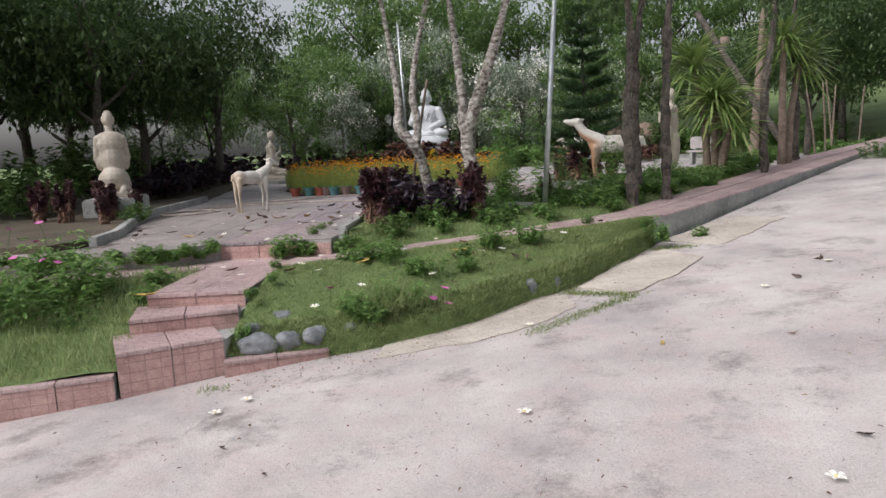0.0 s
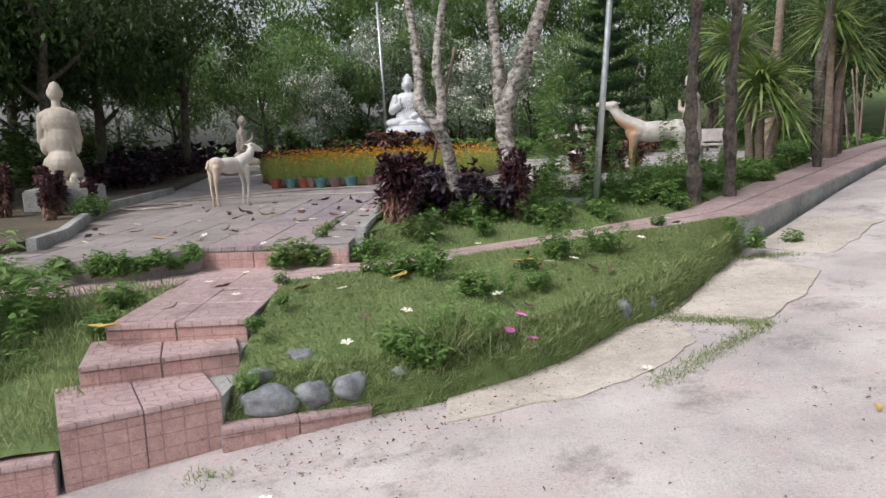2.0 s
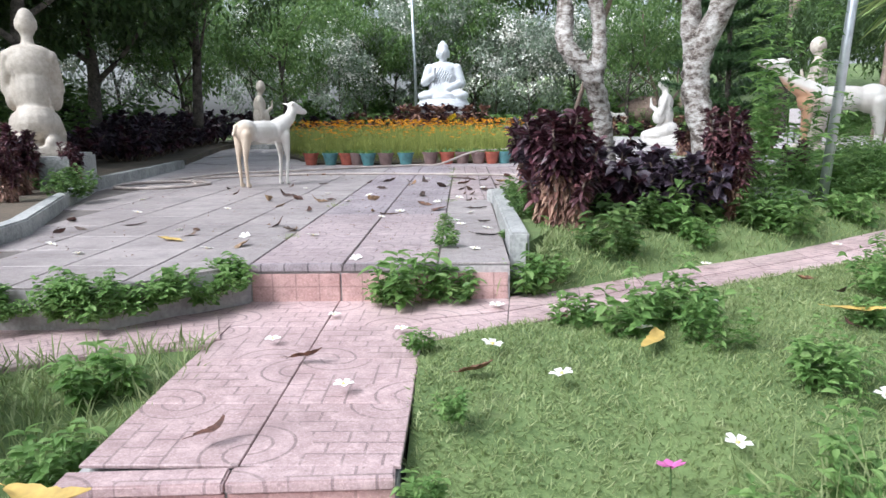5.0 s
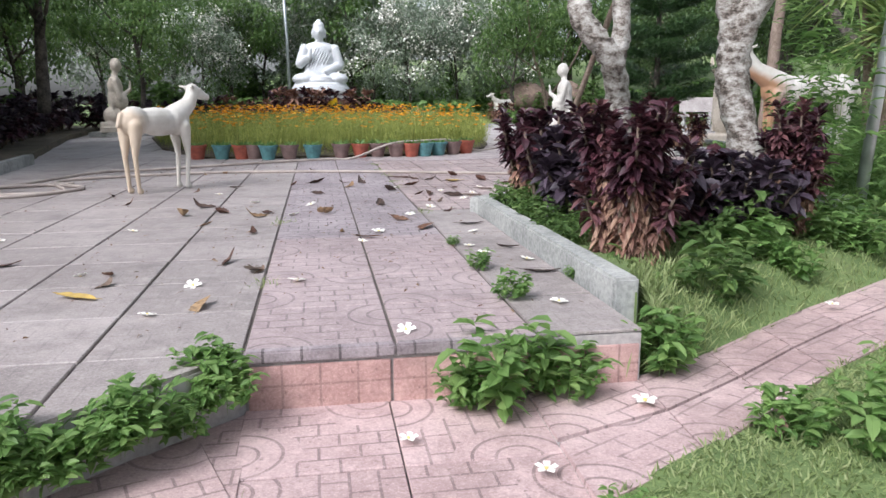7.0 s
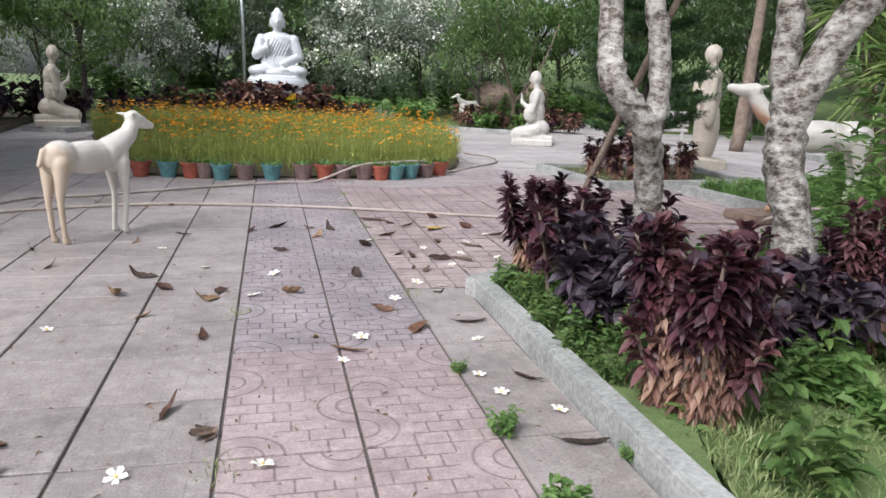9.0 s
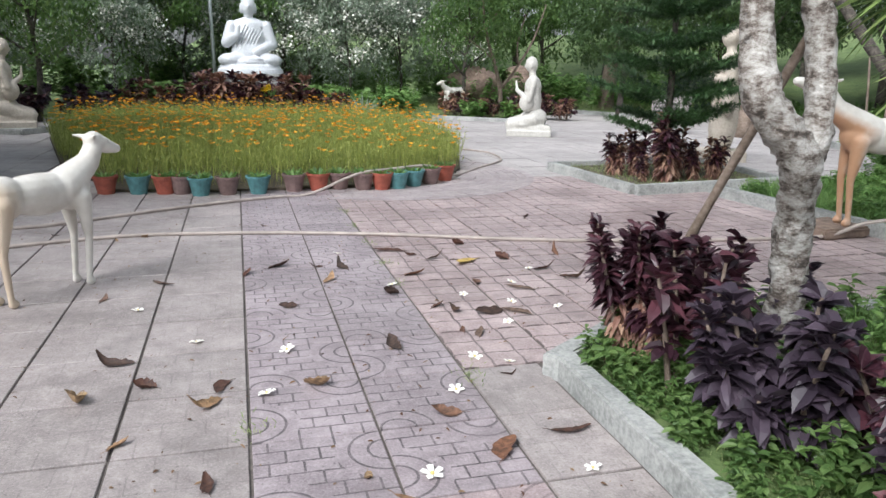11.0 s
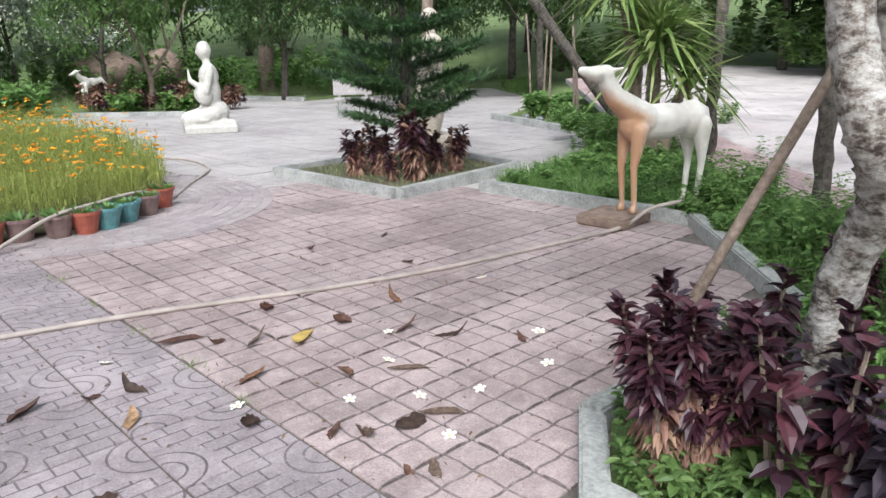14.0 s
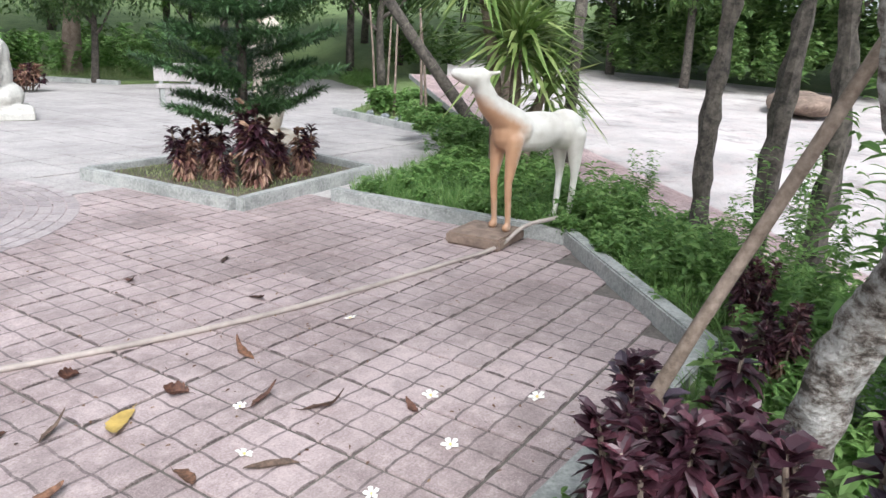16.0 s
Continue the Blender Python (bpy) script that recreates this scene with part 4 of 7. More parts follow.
def rosette_shrub(label, h, n_stems, mats, seed, m, leaf=0.13, width=0.045, spread=0.25, low=None, per=46):
    """Upright stems clothed in rosettes of pointed leaves."""
    g = np.random.default_rng(seed)
    root = empty("shrub", m, label, "shrub", "purple shrubs")
    for s in range(n_stems):
        a, rr = g.uniform(0, 6.28), spread * math.sqrt(g.random())
        hh = h * g.uniform(0.45, 1.0)
        x, y = rr * math.cos(a), rr * math.sin(a)
        top = (x * 1.45, y * 1.45, hh)
        bm = bmesh.new()
        tube(bm, [(x * 0.6, y * 0.6, -0.05), (x, y, hh * 0.5), top], [0.014, 0.011, 0.007], 6, 0.2, s)
        stem = part("stem", bm, STICK, root)
        k = int(per * (hh / 0.5) + 14)
        t = g.uniform(0.45 if low is not None else 0.25, 1.0, k) ** 0.8
        base = np.stack([np.interp(t, [0, 0.5, 1], [x * 0.6, x, top[0]]), np.interp(t, [0, 0.5, 1], [y * 0.6, y, top[1]]), t * hh], 1)
        az = g.uniform(0, 6.28, k)
        up = np.where(t > 0.85, g.uniform(0.4, 1.6, k), g.uniform(-0.5, 0.6, k))
        D = np.stack([np.cos(az), np.sin(az), up], 1)
        V, F = broad(base, D, g.uniform(0.7, 1.25, k) * leaf, g.uniform(0.8, 1.2, k) * width, 0.3, g)
        foliage("foliage", V, F, mats[s % len(mats)], stem)
        if low is not None:
            k2 = int(k * 0.6)
            tt = g.uniform(0.1, 0.58, k2)
            b2 = np.stack([x * (0.6 + 0.4 * tt), y * (0.6 + 0.4 * tt), tt * hh], 1)
            az = g.uniform(0, 6.28, k2)
            V, F = broad(b2, np.stack([np.cos(az), np.sin(az), g.uniform(-0.9, 0.1, k2)], 1), leaf * 0.9, width * 0.9, 0.5, g)
            foliage("dry_skirt", V, F, low, stem, "dry reddish lower leaves")
    return root


def weed(label, h, n, material, seed, m, leaf=0.07, width=0.035, r=0.18, group="green weeds", category="plant"):
    """A soft leafy plant: thin stems with pairs of broad leaves."""
    g = np.random.default_rng(seed)
    root = empty("leafy_plant", m, label, category, group)
    vs, fs = [], []
    for s in range(n):
        a, rr = g.uniform(0, 6.28), r * math.sqrt(g.random())
        hh = h * g.uniform(0.5, 1.0)
        top = np.array([rr * math.cos(a) * 1.6, rr * math.sin(a) * 1.6, hh])
        bot = np.array([rr * math.cos(a), rr * math.sin(a), -0.02])
        V, F = blades(bot[None], (top - bot)[None], np.linalg.norm(top - bot), 0.006, 0, g)
        vs.append((V, F))
        k = int(9 + 30 * hh)
        t = np.sort(g.uniform(0.2, 1.0, k))
        P = bot + (top - bot) * t[:, None]
        az = g.uniform(0, 6.28, k)
        D = np.stack([np.cos(az), np.sin(az), g.uniform(-0.1, 0.7, k)], 1)
        vs.append(broad(P, D, g.uniform(0.6, 1.2, k) * leaf, g.uniform(0.7, 1.2, k) * width, 0.3, g))
    foliage("stalk", *merge(*vs[0::2]), material, root, kind="stuff")
    foliage("foliage", *merge(*vs[1::2]), material, root)
    return root


def scatter_tri(rows, n, g):
    """Random points on a grid surface."""
    R = np.asarray(rows)
    a, b, _ = R.shape
    i, j = g.integers(0, a - 1, n), g.integers(0, b - 1, n)
    u, v = g.random((n, 1)), g.random((n, 1))
    return R[i, j] * (1 - u) * (1 - v) + R[i + 1, j] * u * (1 - v) + R[i, j + 1] * (1 - u) * v + R[i + 1, j + 1] * u * v


def in_poly(P, poly):
    x, y = P[:, 0], P[:, 1]
    c = np.zeros(len(P), bool)
    for (x0, y0), (x1, y1) in zip(poly, poly[1:] + poly[:1]):
        c ^= ((y0 > y) != (y1 > y)) & (x < (x1 - x0) * (y - y0) / ((y1 - y0) or 1e-9) + x0)
    return c


def grass(name, P, h, w, material, label, seed, lean=0.5):
    g = np.random.default_rng(seed)
    D = np.concatenate([g.normal(0, lean, (len(P), 2)), np.ones((len(P), 1))], 1)
    V, F = blades(P - np.array([0, 0, 0.01]), D, g.uniform(0.4, 1.25, len(P)) * h, w, 0.18, g, 0.5)
    return foliage(name, V, F, material, None, label, "grass", kind="stuff")
# ---------------------------------------------------------------- planting by the drive and the lawn
def mound():
    bm = bmesh.new()
    box(bm, (-0.45, -0.6, 0), (0.45, 0.6, 0.34), 0.03)
    o = part("statue_plinth", bm, KERB, None)
    o.matrix_world = pose(-3.55, 4.2, 0.07, 0, 0, 16)
    tagged(o, "grey cement plinth hidden among purple shrubs", "plinth")
    bm = bmesh.new()
    box(bm, (-0.45, -0.6, 0), (0.45, 0.6, 0.13), 0.02)
    o = part("statue_plinth", bm, KERB, None)
    o.matrix_world = pose(-4.35, 16.3, -0.02, 0, 0, 62)
    tagged(o, "low cement plinth under a kneeling statue", "plinth")


mound()

g0 = np.random.default_rng(21)
P = scatter_tri(LAWN[:-1], 85000, g0)
grass("grass_lawn", P, 0.05, 0.0065, L_GRASS, "short green grass on the sloping bank", 3, 0.9)
P = scatter_tri(LAWN[-4:], 13000, g0)
grass("grass_edge", P, 0.12, 0.009, L_GRASS, "longer grass hanging over the bank's edge", 4, 0.8)
P = scatter_tri(LAWN2[:, :14], 9000, g0)
grass("grass_left_bank", P, 0.15, 0.009, L_GRASS, "tall grass on the kerbed bank", 5, 0.5)


P = scatter_tri(BANK, 18000, g0)
grass("grass_bank", P, 0.085, 0.007, L_GRASS, "grass along the footpath's upper edge", 16, 0.6)


def drive_tufts():
    pts = []
    for a, b, n in (((3.65, -2.2), (4.7, -1.32), 1700), ((4.15, -0.9), (4.75, -1.28), 1300), ((5.35, 0.9), (5.9, 0.75), 700), ((0.9, -2.95), (1.1, -3.0), 120), ((4.3, -0.3), (4.1, -0.9), 600)):
        t = g0.random((n, 1))
        q = np.array(a) * (1 - t) + np.array(b) * t + g0.normal(0, 0.055, (n, 2))
        pts.append(np.array([(x, y, drive_z(x, y)) for x, y in q]))
    grass("grass_drive", np.concatenate(pts), 0.06, 0.007, L_GRASS, "grass growing in cracks by the drive", 6, 0.8)


drive_tufts()


def bed_grass(name, poly, n, z, h, label, seed, material=L_GRASS):
    A = np.array(poly)
    P = g0.uniform(A.min(0), A.max(0), (n * 2, 2))
    P = P[in_poly(P, poly)][:n]
    return grass(name, np.c_[P, np.full(len(P), z)], h, 0.008, material, label, seed, 0.5)


bed_grass("grass_garden_bed", [(3.0, 3.0), (3.95, 2.98), (5.62, 4.55), (5.55, 7.05), (9.3, 7.8), (7.1, 5.0), (5.0, 2.7), (3.2, 1.8)], 30000, 0.05, 0.24, "rough green grass round the deer statue", 8, L_LIGHT)
bed_grass("grass_planter", [(1.6, 0.3), (1.6, 2.9), (3.2, 2.9), (3.2, 1.8), (2.4, 1.1)], 2600, 0.05, 0.07, "short grass and groundcover in the planter", 9)
bed_grass("grass_planter_end", [(1.3, -0.1), (1.4, 0.25), (2.6, 1.25), (2.9, 1.15), (1.6, 0.25)], 2600, -0.16, 0.11, "grass along the footpath", 9)
bed_grass("grass_pine_bed", [(4.65, 7.6), (6.6, 7.9), (6.85, 9.5), (4.6, 9.45)], 2500, 0.06, 0.09, "thin grass in the pine bed", 10)
bed_grass("grass_back", [(5.8, 20.6), (7.6, 19.3), (11.0, 24), (12.4, 21.2), (22, 22.5), (24, 30), (5, 30)], 24000, 0.06, 0.3, "bright lawn under the far trees", 12)
bed_grass("grass_sapling_bed", [(10.9, 9.2), (12.1, 12.4), (16, 14.5), (14.3, 11.4)], 3000, 0.05, 0.22, "grass round far saplings", 13)


g7 = np.random.default_rng(17)
q = [np.array([x, y, 0.0]) + g7.normal(0, 1, (70, 3)) * np.array([0.035, 0.06, 0]) for x, y in ((1.0, 7.0), (0.99, 6.3), (1.0, 5.65), (1.01, 4.95), (1.0, 4.45), (0.0, 2.6), (0.0, 0.9), (1.01, 2.9))]
grass("grass_joints", np.concatenate(q), 0.05, 0.005, L_GRASS, "small grass tufts in the paving joints", 18, 0.9)


def place(proto, spots):
    for x, y, z, rz, s in spots:
        copy_thing(proto, pose(x, y, z, 0, 0, rz) @ Matrix.Scale(s, 4))


# broad-leaved weeds: built once, then set out
def edge_row():
    """Places for the weeds under the terrace's broken edge."""
    g = np.random.default_rng(34)
    E = lerp_poly([(-0.04, -0.2), (-0.46, -0.6), (-0.9, -0.62), (-3.2, -0.68)], 34)
    E = np.concatenate([E, lerp_poly([(-0.02, -0.14), (-0.4, -0.52), (-1.0, -0.6)], 18)])
    return [(x + g.normal(0, 0.04), y + g.normal(0, 0.04), -0.16 + g.uniform(0, 0.08), g.uniform(0, 360), g.uniform(0.3, 0.62)) for x, y in E if g.random() < 0.75]


W1 = weed("bright green broad-leaved weed", 0.3, 14, L_LIGHT, 31, pose(0.86, -0.13, -0.2), 0.095, 0.05, 0.12)
W2 = weed("mid green leafy groundcover plant", 0.36, 20, L_MID, 32, pose(1.95, 0.75, -0.15), 0.095, 0.055, 0.2)
W3 = weed("tall leafy green flowering plant", 0.62, 14, L_LIGHT, 33, pose(-0.9, -1.75, -0.45), 0.11, 0.045, 0.28)
place(W1, edge_row() + [
           (0.72, -0.12, -0.2, 60, 0.5), (1.08, -0.1, -0.2, 140, 0.7), (1.48, 0.05, -0.19, 75, 0.75), (1.62, 0.2, -0.17, 175, 0.6), (1.9, -0.62, -0.25, 20, 0.9), (2.15, -0.45, -0.22, 100, 0.8), (2.5, -1.05, -0.3, 210, 0.7), (3.3, -0.15, -0.18, 20, 0.75), (3.75, 0.05, -0.17, 80, 0.7), (3.0, -0.5, -0.22, 150, 0.5), (1.65, -0.5, -0.22, 150, 0.6),
           (2.0, -1.95, -0.5, 0, 0.75), (2.35, -1.75, -0.5, 80, 0.8), (2.2, -2.05, -0.56, 140, 0.7), (1.02, -1.95, -0.3, 10, 0.35), (1.08, -2.35, -0.6, 60, 0.5), (1.1, -1.5, -0.24, 50, 0.35), (3.05, -0.95, -0.3, 10, 0.6), (1.02, 1.0, 0, 20, 0.35), (1.03, 0.45, 0, 110, 0.42), (1.0, 1.6, 0, 0, 0.2), (1.4, 0.75, 0, 0, 0.2), (4.6, 1.25, -0.12, 10, 0.5), (5.3, 1.2, -0.25, 10, 0.7), (5.5, 0.9, -0.35, 50, 0.7), (6.1, 1.35, -0.38, 80, 0.6),
           (-0.25, -1.2, -0.3, 0, 0.8), (-0.15, -1.7, -0.38, 40, 0.7), (0.95, -0.9, -0.2, 0, 0.35)])
weeds2 = []
for i in range(92):
    t = g0.random()
    s = g0.random()
    a, b = lerp_poly(WALK_BACK, 50)[int(5 + t * 28)], None
    off = 0.15 + s * 1.1
    weeds2.append((a[0] - off * 0.45, a[1] + off * 0.85, max(a[2] - 0.04, -0.12) + 0.02, g0.uniform(0, 360), g0.uniform(0.7, 1.35) if a[0] < 4 else g0.uniform(0.7, 1.1)))
place(W2, [w for w in weeds2[::4] if w[0] < 4])
place(W1, [w for i, w in enumerate(weeds2) if i % 4])
place(W1, [(4.3 + 0.24 * k + 0.1 * (k % 3), 2.35 + 0.26 * k - 0.16 * (k % 4), 0.02, 71 * k, 0.75 + 0.12 * (k % 4)) for k in range(14)])
place(W2, [(x, y, 0.04, r, s) for x, y, r, s in ((1.62, 2.6, 0, 0.5), (1.6, 2.3, 80, 0.42), (1.62, 1.95, 150, 0.5), (1.6, 1.6, 230, 0.42), (1.6, 1.35, 310, 0.4), (1.7, 2.75, 120, 0.55), (2.0, 2.95, 60, 0.5), (1.74, 2.52, 0, 0.75), (1.78, 2.1, 60, 0.65), (1.76, 1.7, 130, 0.6), (1.95, 2.7, 200, 0.9), (2.2, 2.8, 20, 0.9), (2.5, 2.6, 99, 0.9), (2.0, 1.5, 170, 0.7), (2.3, 1.2, 40, 0.6), (2.8, 2.9, 10, 0.8), (3.3, 2.7, 77, 0.9), (3.8, 2.7, 140, 0.8), (4.4, 3.1, 15, 0.6), (5.0, 3.6, 60, 0.5), (6.2, 5.4, 0, 0.6), (6.5, 6.3, 50, 0.6), (6.8, 5.6, 30, 0.7), (4.9, 3.0, 210, 0.7), (4.3, 2.7, 33, 0.7), (-2.6, 3.0, 0, 0.8), (-3.0, 3.5, 40, 0.8))])
place(W3, [(2.1, -1.95, -0.55, 10, 0.55), (2.4, -1.75, -0.5, 90, 0.65), (2.05, -0.6, -0.22, 40, 0.6), (2.25, -0.75, -0.24, 220, 0.45), (3.4, -0.05, -0.18, 200, 0.6), (3.75, 0.1, -0.16, 100, 0.55), (2.65, -1.15, -0.3, 120, 0.5), (5.4, 1.0, -0.3, 50, 0.5), (-1.35, -1.95, -0.36, 40, 1.2), (-1.1, -1.5, -0.28, 80, 1.1), (-1.75, -1.7, -0.32, 120, 1.25), (-0.8, -1.65, -0.32, 160, 0.85), (-1.0, -2.2, -0.42, 260, 1.0), (-1.6, -2.4, -0.45, 310, 1.1), (-2.3, -2.0, -0.38, 200, 1.1), (-0.55, -2.2, -0.55, 240, 0.55), (-2.9, -1.5, -0.4, 20, 1.2), (-3.6, -1.9, -0.5, 90, 1.2), (-1.9, -2.3, -0.55, 300, 0.8)])
W4 = weed("fine feathery green sapling", 1.7, 16, L_LIGHT, 35, pose(3.75, 2.15, -0.02), 0.13, 0.04, 0.3, "green saplings", "sapling")
place(W4, [(4.35, 2.75, 0.0, 70, 0.55), (3.4, 2.15, 0.03, 160, 0.5), (4.9, 3.3, 0.05, 0, 0.4)])

bank = np.random.default_rng(36)
L = lerp_poly(BANK_IN, 60)
place(W3, [(L[i][0] + bank.normal(0, 0.12), L[i][1] + 0.1 + bank.normal(0, 0.12), 0.02, bank.uniform(0, 360), bank.uniform(0.55, 0.95)) for i in bank.integers(14, 59, 40)])
place(W4, [(5.3, 3.0, 0.05, 20, 0.6), (6.3, 4.35, 0.05, 80, 0.42)])
inner = [(4.1, 3.2), (5.55, 4.5), (5.65, 6.9), (8.2, 7.2), (6.6, 5.2), (5.0, 3.4)]
q = bank.uniform((4.1, 3.2), (8.2, 7.2), (260, 2))
q = q[in_poly(q, inner)]
me = next(o.data for o in W1.children if o.name.startswith("foliage"))
V0, F0 = np.array([v.co[:] for v in me.vertices]), np.array([p.vertices[:] for p in me.polygons])
vf = []
for x, y in q[:100]:
    a, k = bank.uniform(0, 6.28), bank.uniform(0.4, 0.8) * (1.25 if x > 6.6 else 1)
    turn = np.array([[math.cos(a), -math.sin(a), 0], [math.sin(a), math.cos(a), 0], [0, 0, 1]])
    vf.append((V0 @ turn.T * k + np.array([x, y, 0.04]), F0))
foliage("groundcover", *merge(*vf), L_LIGHT, None, "leafy green groundcover round the deer statue", "plants", kind="stuff")

# tall grass tuft on the bank
P = np.array([2.35, -1.85, -0.47]) + g0.normal(0, 1, (500, 3)) * np.array([0.14, 0.12, 0.0])
grass("grass_tuft", P, 0.34, 0.007, L_GRASS, "tall grass tuft at the bank's foot", 15, 0.6)

# purple shrubs
PUR = [L_PURPLE, L_PURPLE, L_PLUM]
rosette_shrub("dark purple rosette shrub in the planter", 0.74, 26, [L_PURPLE], 41, pose(1.82, 2.72, 0.04), 0.09, 0.038, 0.18, L_RUST, 64)
rosette_shrub("purple rosette shrub with dry reddish skirt", 0.8, 26, [L_PURPLE, L_MAUVE], 42, pose(1.78, 1.0, 0.0), 0.092, 0.044, 0.19, L_RUST, 60)
rosette_shrub("plum shrub with broad dusky leaves", 0.6, 14, [L_PLUM], 43, pose(1.92, 1.95, 0.04), 0.12, 0.08, 0.22)
rosette_shrub("plum shrub with broad dusky leaves", 0.55, 16, [L_PLUM, L_PURPLE], 44, pose(2.3, 1.6, 0.02), 0.13, 0.08, 0.32)
rosette_shrub("plum shrub with broad dusky leaves", 0.5, 14, [L_PLUM], 45, pose(2.75, 1.62, 0.02), 0.12, 0.075, 0.3)
SH = rosette_shrub("tall dark purple rosette shrub by the footpath", 0.84, 16, [L_PURPLE, L_MAUVE], 46, pose(3.08, 1.6, 0.0), 0.09, 0.038, 0.14, L_RUST, 56)
rosette_shrub("dark purple leggy shrub at the bed's corner", 0.78, 7, [L_PURPLE], 47, pose(1.8, 2.3, 0.04), 0.11, 0.07, 0.14, None, 16)
rosette_shrub("purple shrub behind the planter trees", 0.6, 14, [L_PURPLE, L_PLUM], 48, pose(2.45, 2.72, 0.04), 0.1, 0.05, 0.28)
place(SH, [(-3.05, 2.95, 0.08, 0, 0.85), (-3.3, 3.5, 0.08, 70, 0.75), (-3.75, 2.9, 0.08, 130, 0.9), (-3.0, 3.85, 0.08, 20, 0.6), (-4.4, 3.2, 0.08, 200, 0.9), (-2.75, 2.3, 0.08, 60, 0.6), (3.5, 2.7, 0.04, 10, 0.62), (4.15, 2.95, 0.04, 100, 0.6)])
ROS = rosette_shrub("purple and green rosette shrub in the pine bed", 0.6, 7, [L_PURPLE, L_RUST], 49, pose(4.85, 8.55, 0.05), 0.12, 0.04, 0.12, L_RUST)
place(ROS, [(4.95, 8.0, 0.05, 40, 0.6), (5.25, 7.9, 0.05, 90, 1.5), (5.45, 8.1, 0.05, 10, 1.2), (5.95, 8.05, 0.05, 200, 1.0), (5.15, 8.5, 0.05, 140, 1.1), (5.7, 8.0, 0.05, 60, 0.9)])
LOW = rosette_shrub("low dusky plum shrub along the shrub bed", 0.75, 22, [L_PLUM, L_PURPLE], 50, pose(-5.0, 10.2, 0.08), 0.17, 0.09, 0.55)
place(LOW, [(-4.7, 8.8, 0.08, 50, 0.9), (-5.3, 11.4, 0.08, 20, 1.0), (-5.6, 12.6, 0.08, 80, 1.1), (-5.9, 13.9, 0.08, 140, 1.1), (-6.1, 15.2, 0.08, 10, 1.2), (-6.4, 16.7, 0.08, 66, 1.2), (-6.6, 18.3, 0.08, 33, 1.3), (-5.0, 7.2, 0.08, 99, 0.9), (-6.5, 11.0, 0.08, 120, 1.2), (-7.0, 13.0, 0.08, 150, 1.3), (-3.5, 19.8, 0.0, 20, 1.1), (-5.2, 19.4, 0.0, 70, 1.3)])
RED = rosette_shrub("reddish shrub in front of the pedestal", 0.8, 14, [L_RUST, L_PURPLE], 51, pose(-0.9, 21.3, 0.05), 0.2, 0.07, 0.4)
place(RED, [(-0.3, 21.2, 0.05, 77, 1.5), (0.6, 21.1, 0.05, 17, 1.45), (1.2, 21.3, 0.05, 120, 1.5), (-0.8, 21.9, 0.05, 200, 1.5), (-1.8, 21.2, 0.05, 50, 1.0), (1.6, 21.2, 0.05, 90, 0.8), (2.2, 21.5, 0.05, 10, 0.9), (0.2, 21.6, 0.05, 140, 0.7), (-2.6, 21.6, 0.05, 200, 1.2), (2.9, 21.3, 0.05, 33, 0.8), (8.6, 20.2, 0.05, 60, 0.9), (7.0, 20.2, 0.05, 10, 0.7), (7.8, 20.0, 0.05, 200, 0.8), (9.2, 19.7, 0.05, 140, 0.75), (6.2, 20.9, 0.05, 70, 0.9)])
BUSH = weed("broad yellowish green ornamental shrub", 0.8, 18, L_LIGHT, 52, pose(-1.4, 22.0, 0.05), 0.3, 0.2, 0.5, "shrubs round the pedestal", "shrub")
place(BUSH, [(-2.3, 22.3, 0.05, 40, 1.1), (3.9, 20.9, 0.05, 80, 0.9), (4.6, 21.2, 0.05, 10, 0.8), (2.4, 22.6, 0.05, 160, 1.0), (-3.4, 21.5, 0.05, 200, 0.9), (6.6, 20.1, 0.05, 220, 0.6), (7.7, 19.7, 0.05, 100, 0.6), (13.0, 12.2, 0.05, 0, 0.6), (12.4, 11.6, 0.05, 90, 0.7), (11.6, 10.4, 0.05, 60, 0.5)])


def agave():
    g = np.random.default_rng(61)
    root = empty("agave", pose(3.4, 20.3, 0.05), "pale spiky rosette plant", "plant")
    az = g.uniform(0, 6.28, 70)
    V, F = blades(np.zeros((70, 3)), np.stack([np.cos(az), np.sin(az), g.uniform(0.3, 2.2, 70)], 1), g.uniform(0.6, 0.95, 70), 0.06, 0.15, g, 0.3)
    foliage("leaves", V, F, L_GREY, root)


agave()


def chrysanthemum():
    g = np.random.default_rng(63)
    root = empty("chrysanthemum", pose(0.87, 20.7, 0.05), "yellow flowering plant before the pedestal", "plant")
    az = g.uniform(0, 6.28, 60)
    V, F = blades(np.stack([0.1 * np.cos(az), 0.1 * np.sin(az), g.uniform(0, 0.6, 60)], 1), np.stack([np.cos(az), np.sin(az), g.uniform(0.5, 3, 60)], 1), 0.22, 0.07, 0.1, g)
    foliage("leaves", V, F, L_MID, root)
    for k in range(9):
        c = np.array([g.normal(0, 0.13), g.normal(0, 0.13), 0.78 + g.normal(0, 0.06)])
        D = ball(40, g) + np.array([0, 0, 0.4])
        V, F = blades(np.repeat(c[None], 40, 0), D, 0.07, 0.028, 0.0, g, 0.6)
        foliage("bloom", V, F, PETAL_GOLD, root)


chrysanthemum()


# ---------------------------------------------------------------- flower bed, pots and hoses
BED = [(-1.35, 8.55), (-0.5, 8.35), (1.0, 8.4), (2.0, 8.5), (2.6, 9.0), (3.05, 9.8), (3.4, 11.0), (3.7, 13.0), (3.6, 16.0), (3.0, 19.5), (-2.8, 19.8), (-3.4, 15.0), (-2.4, 11.0)]


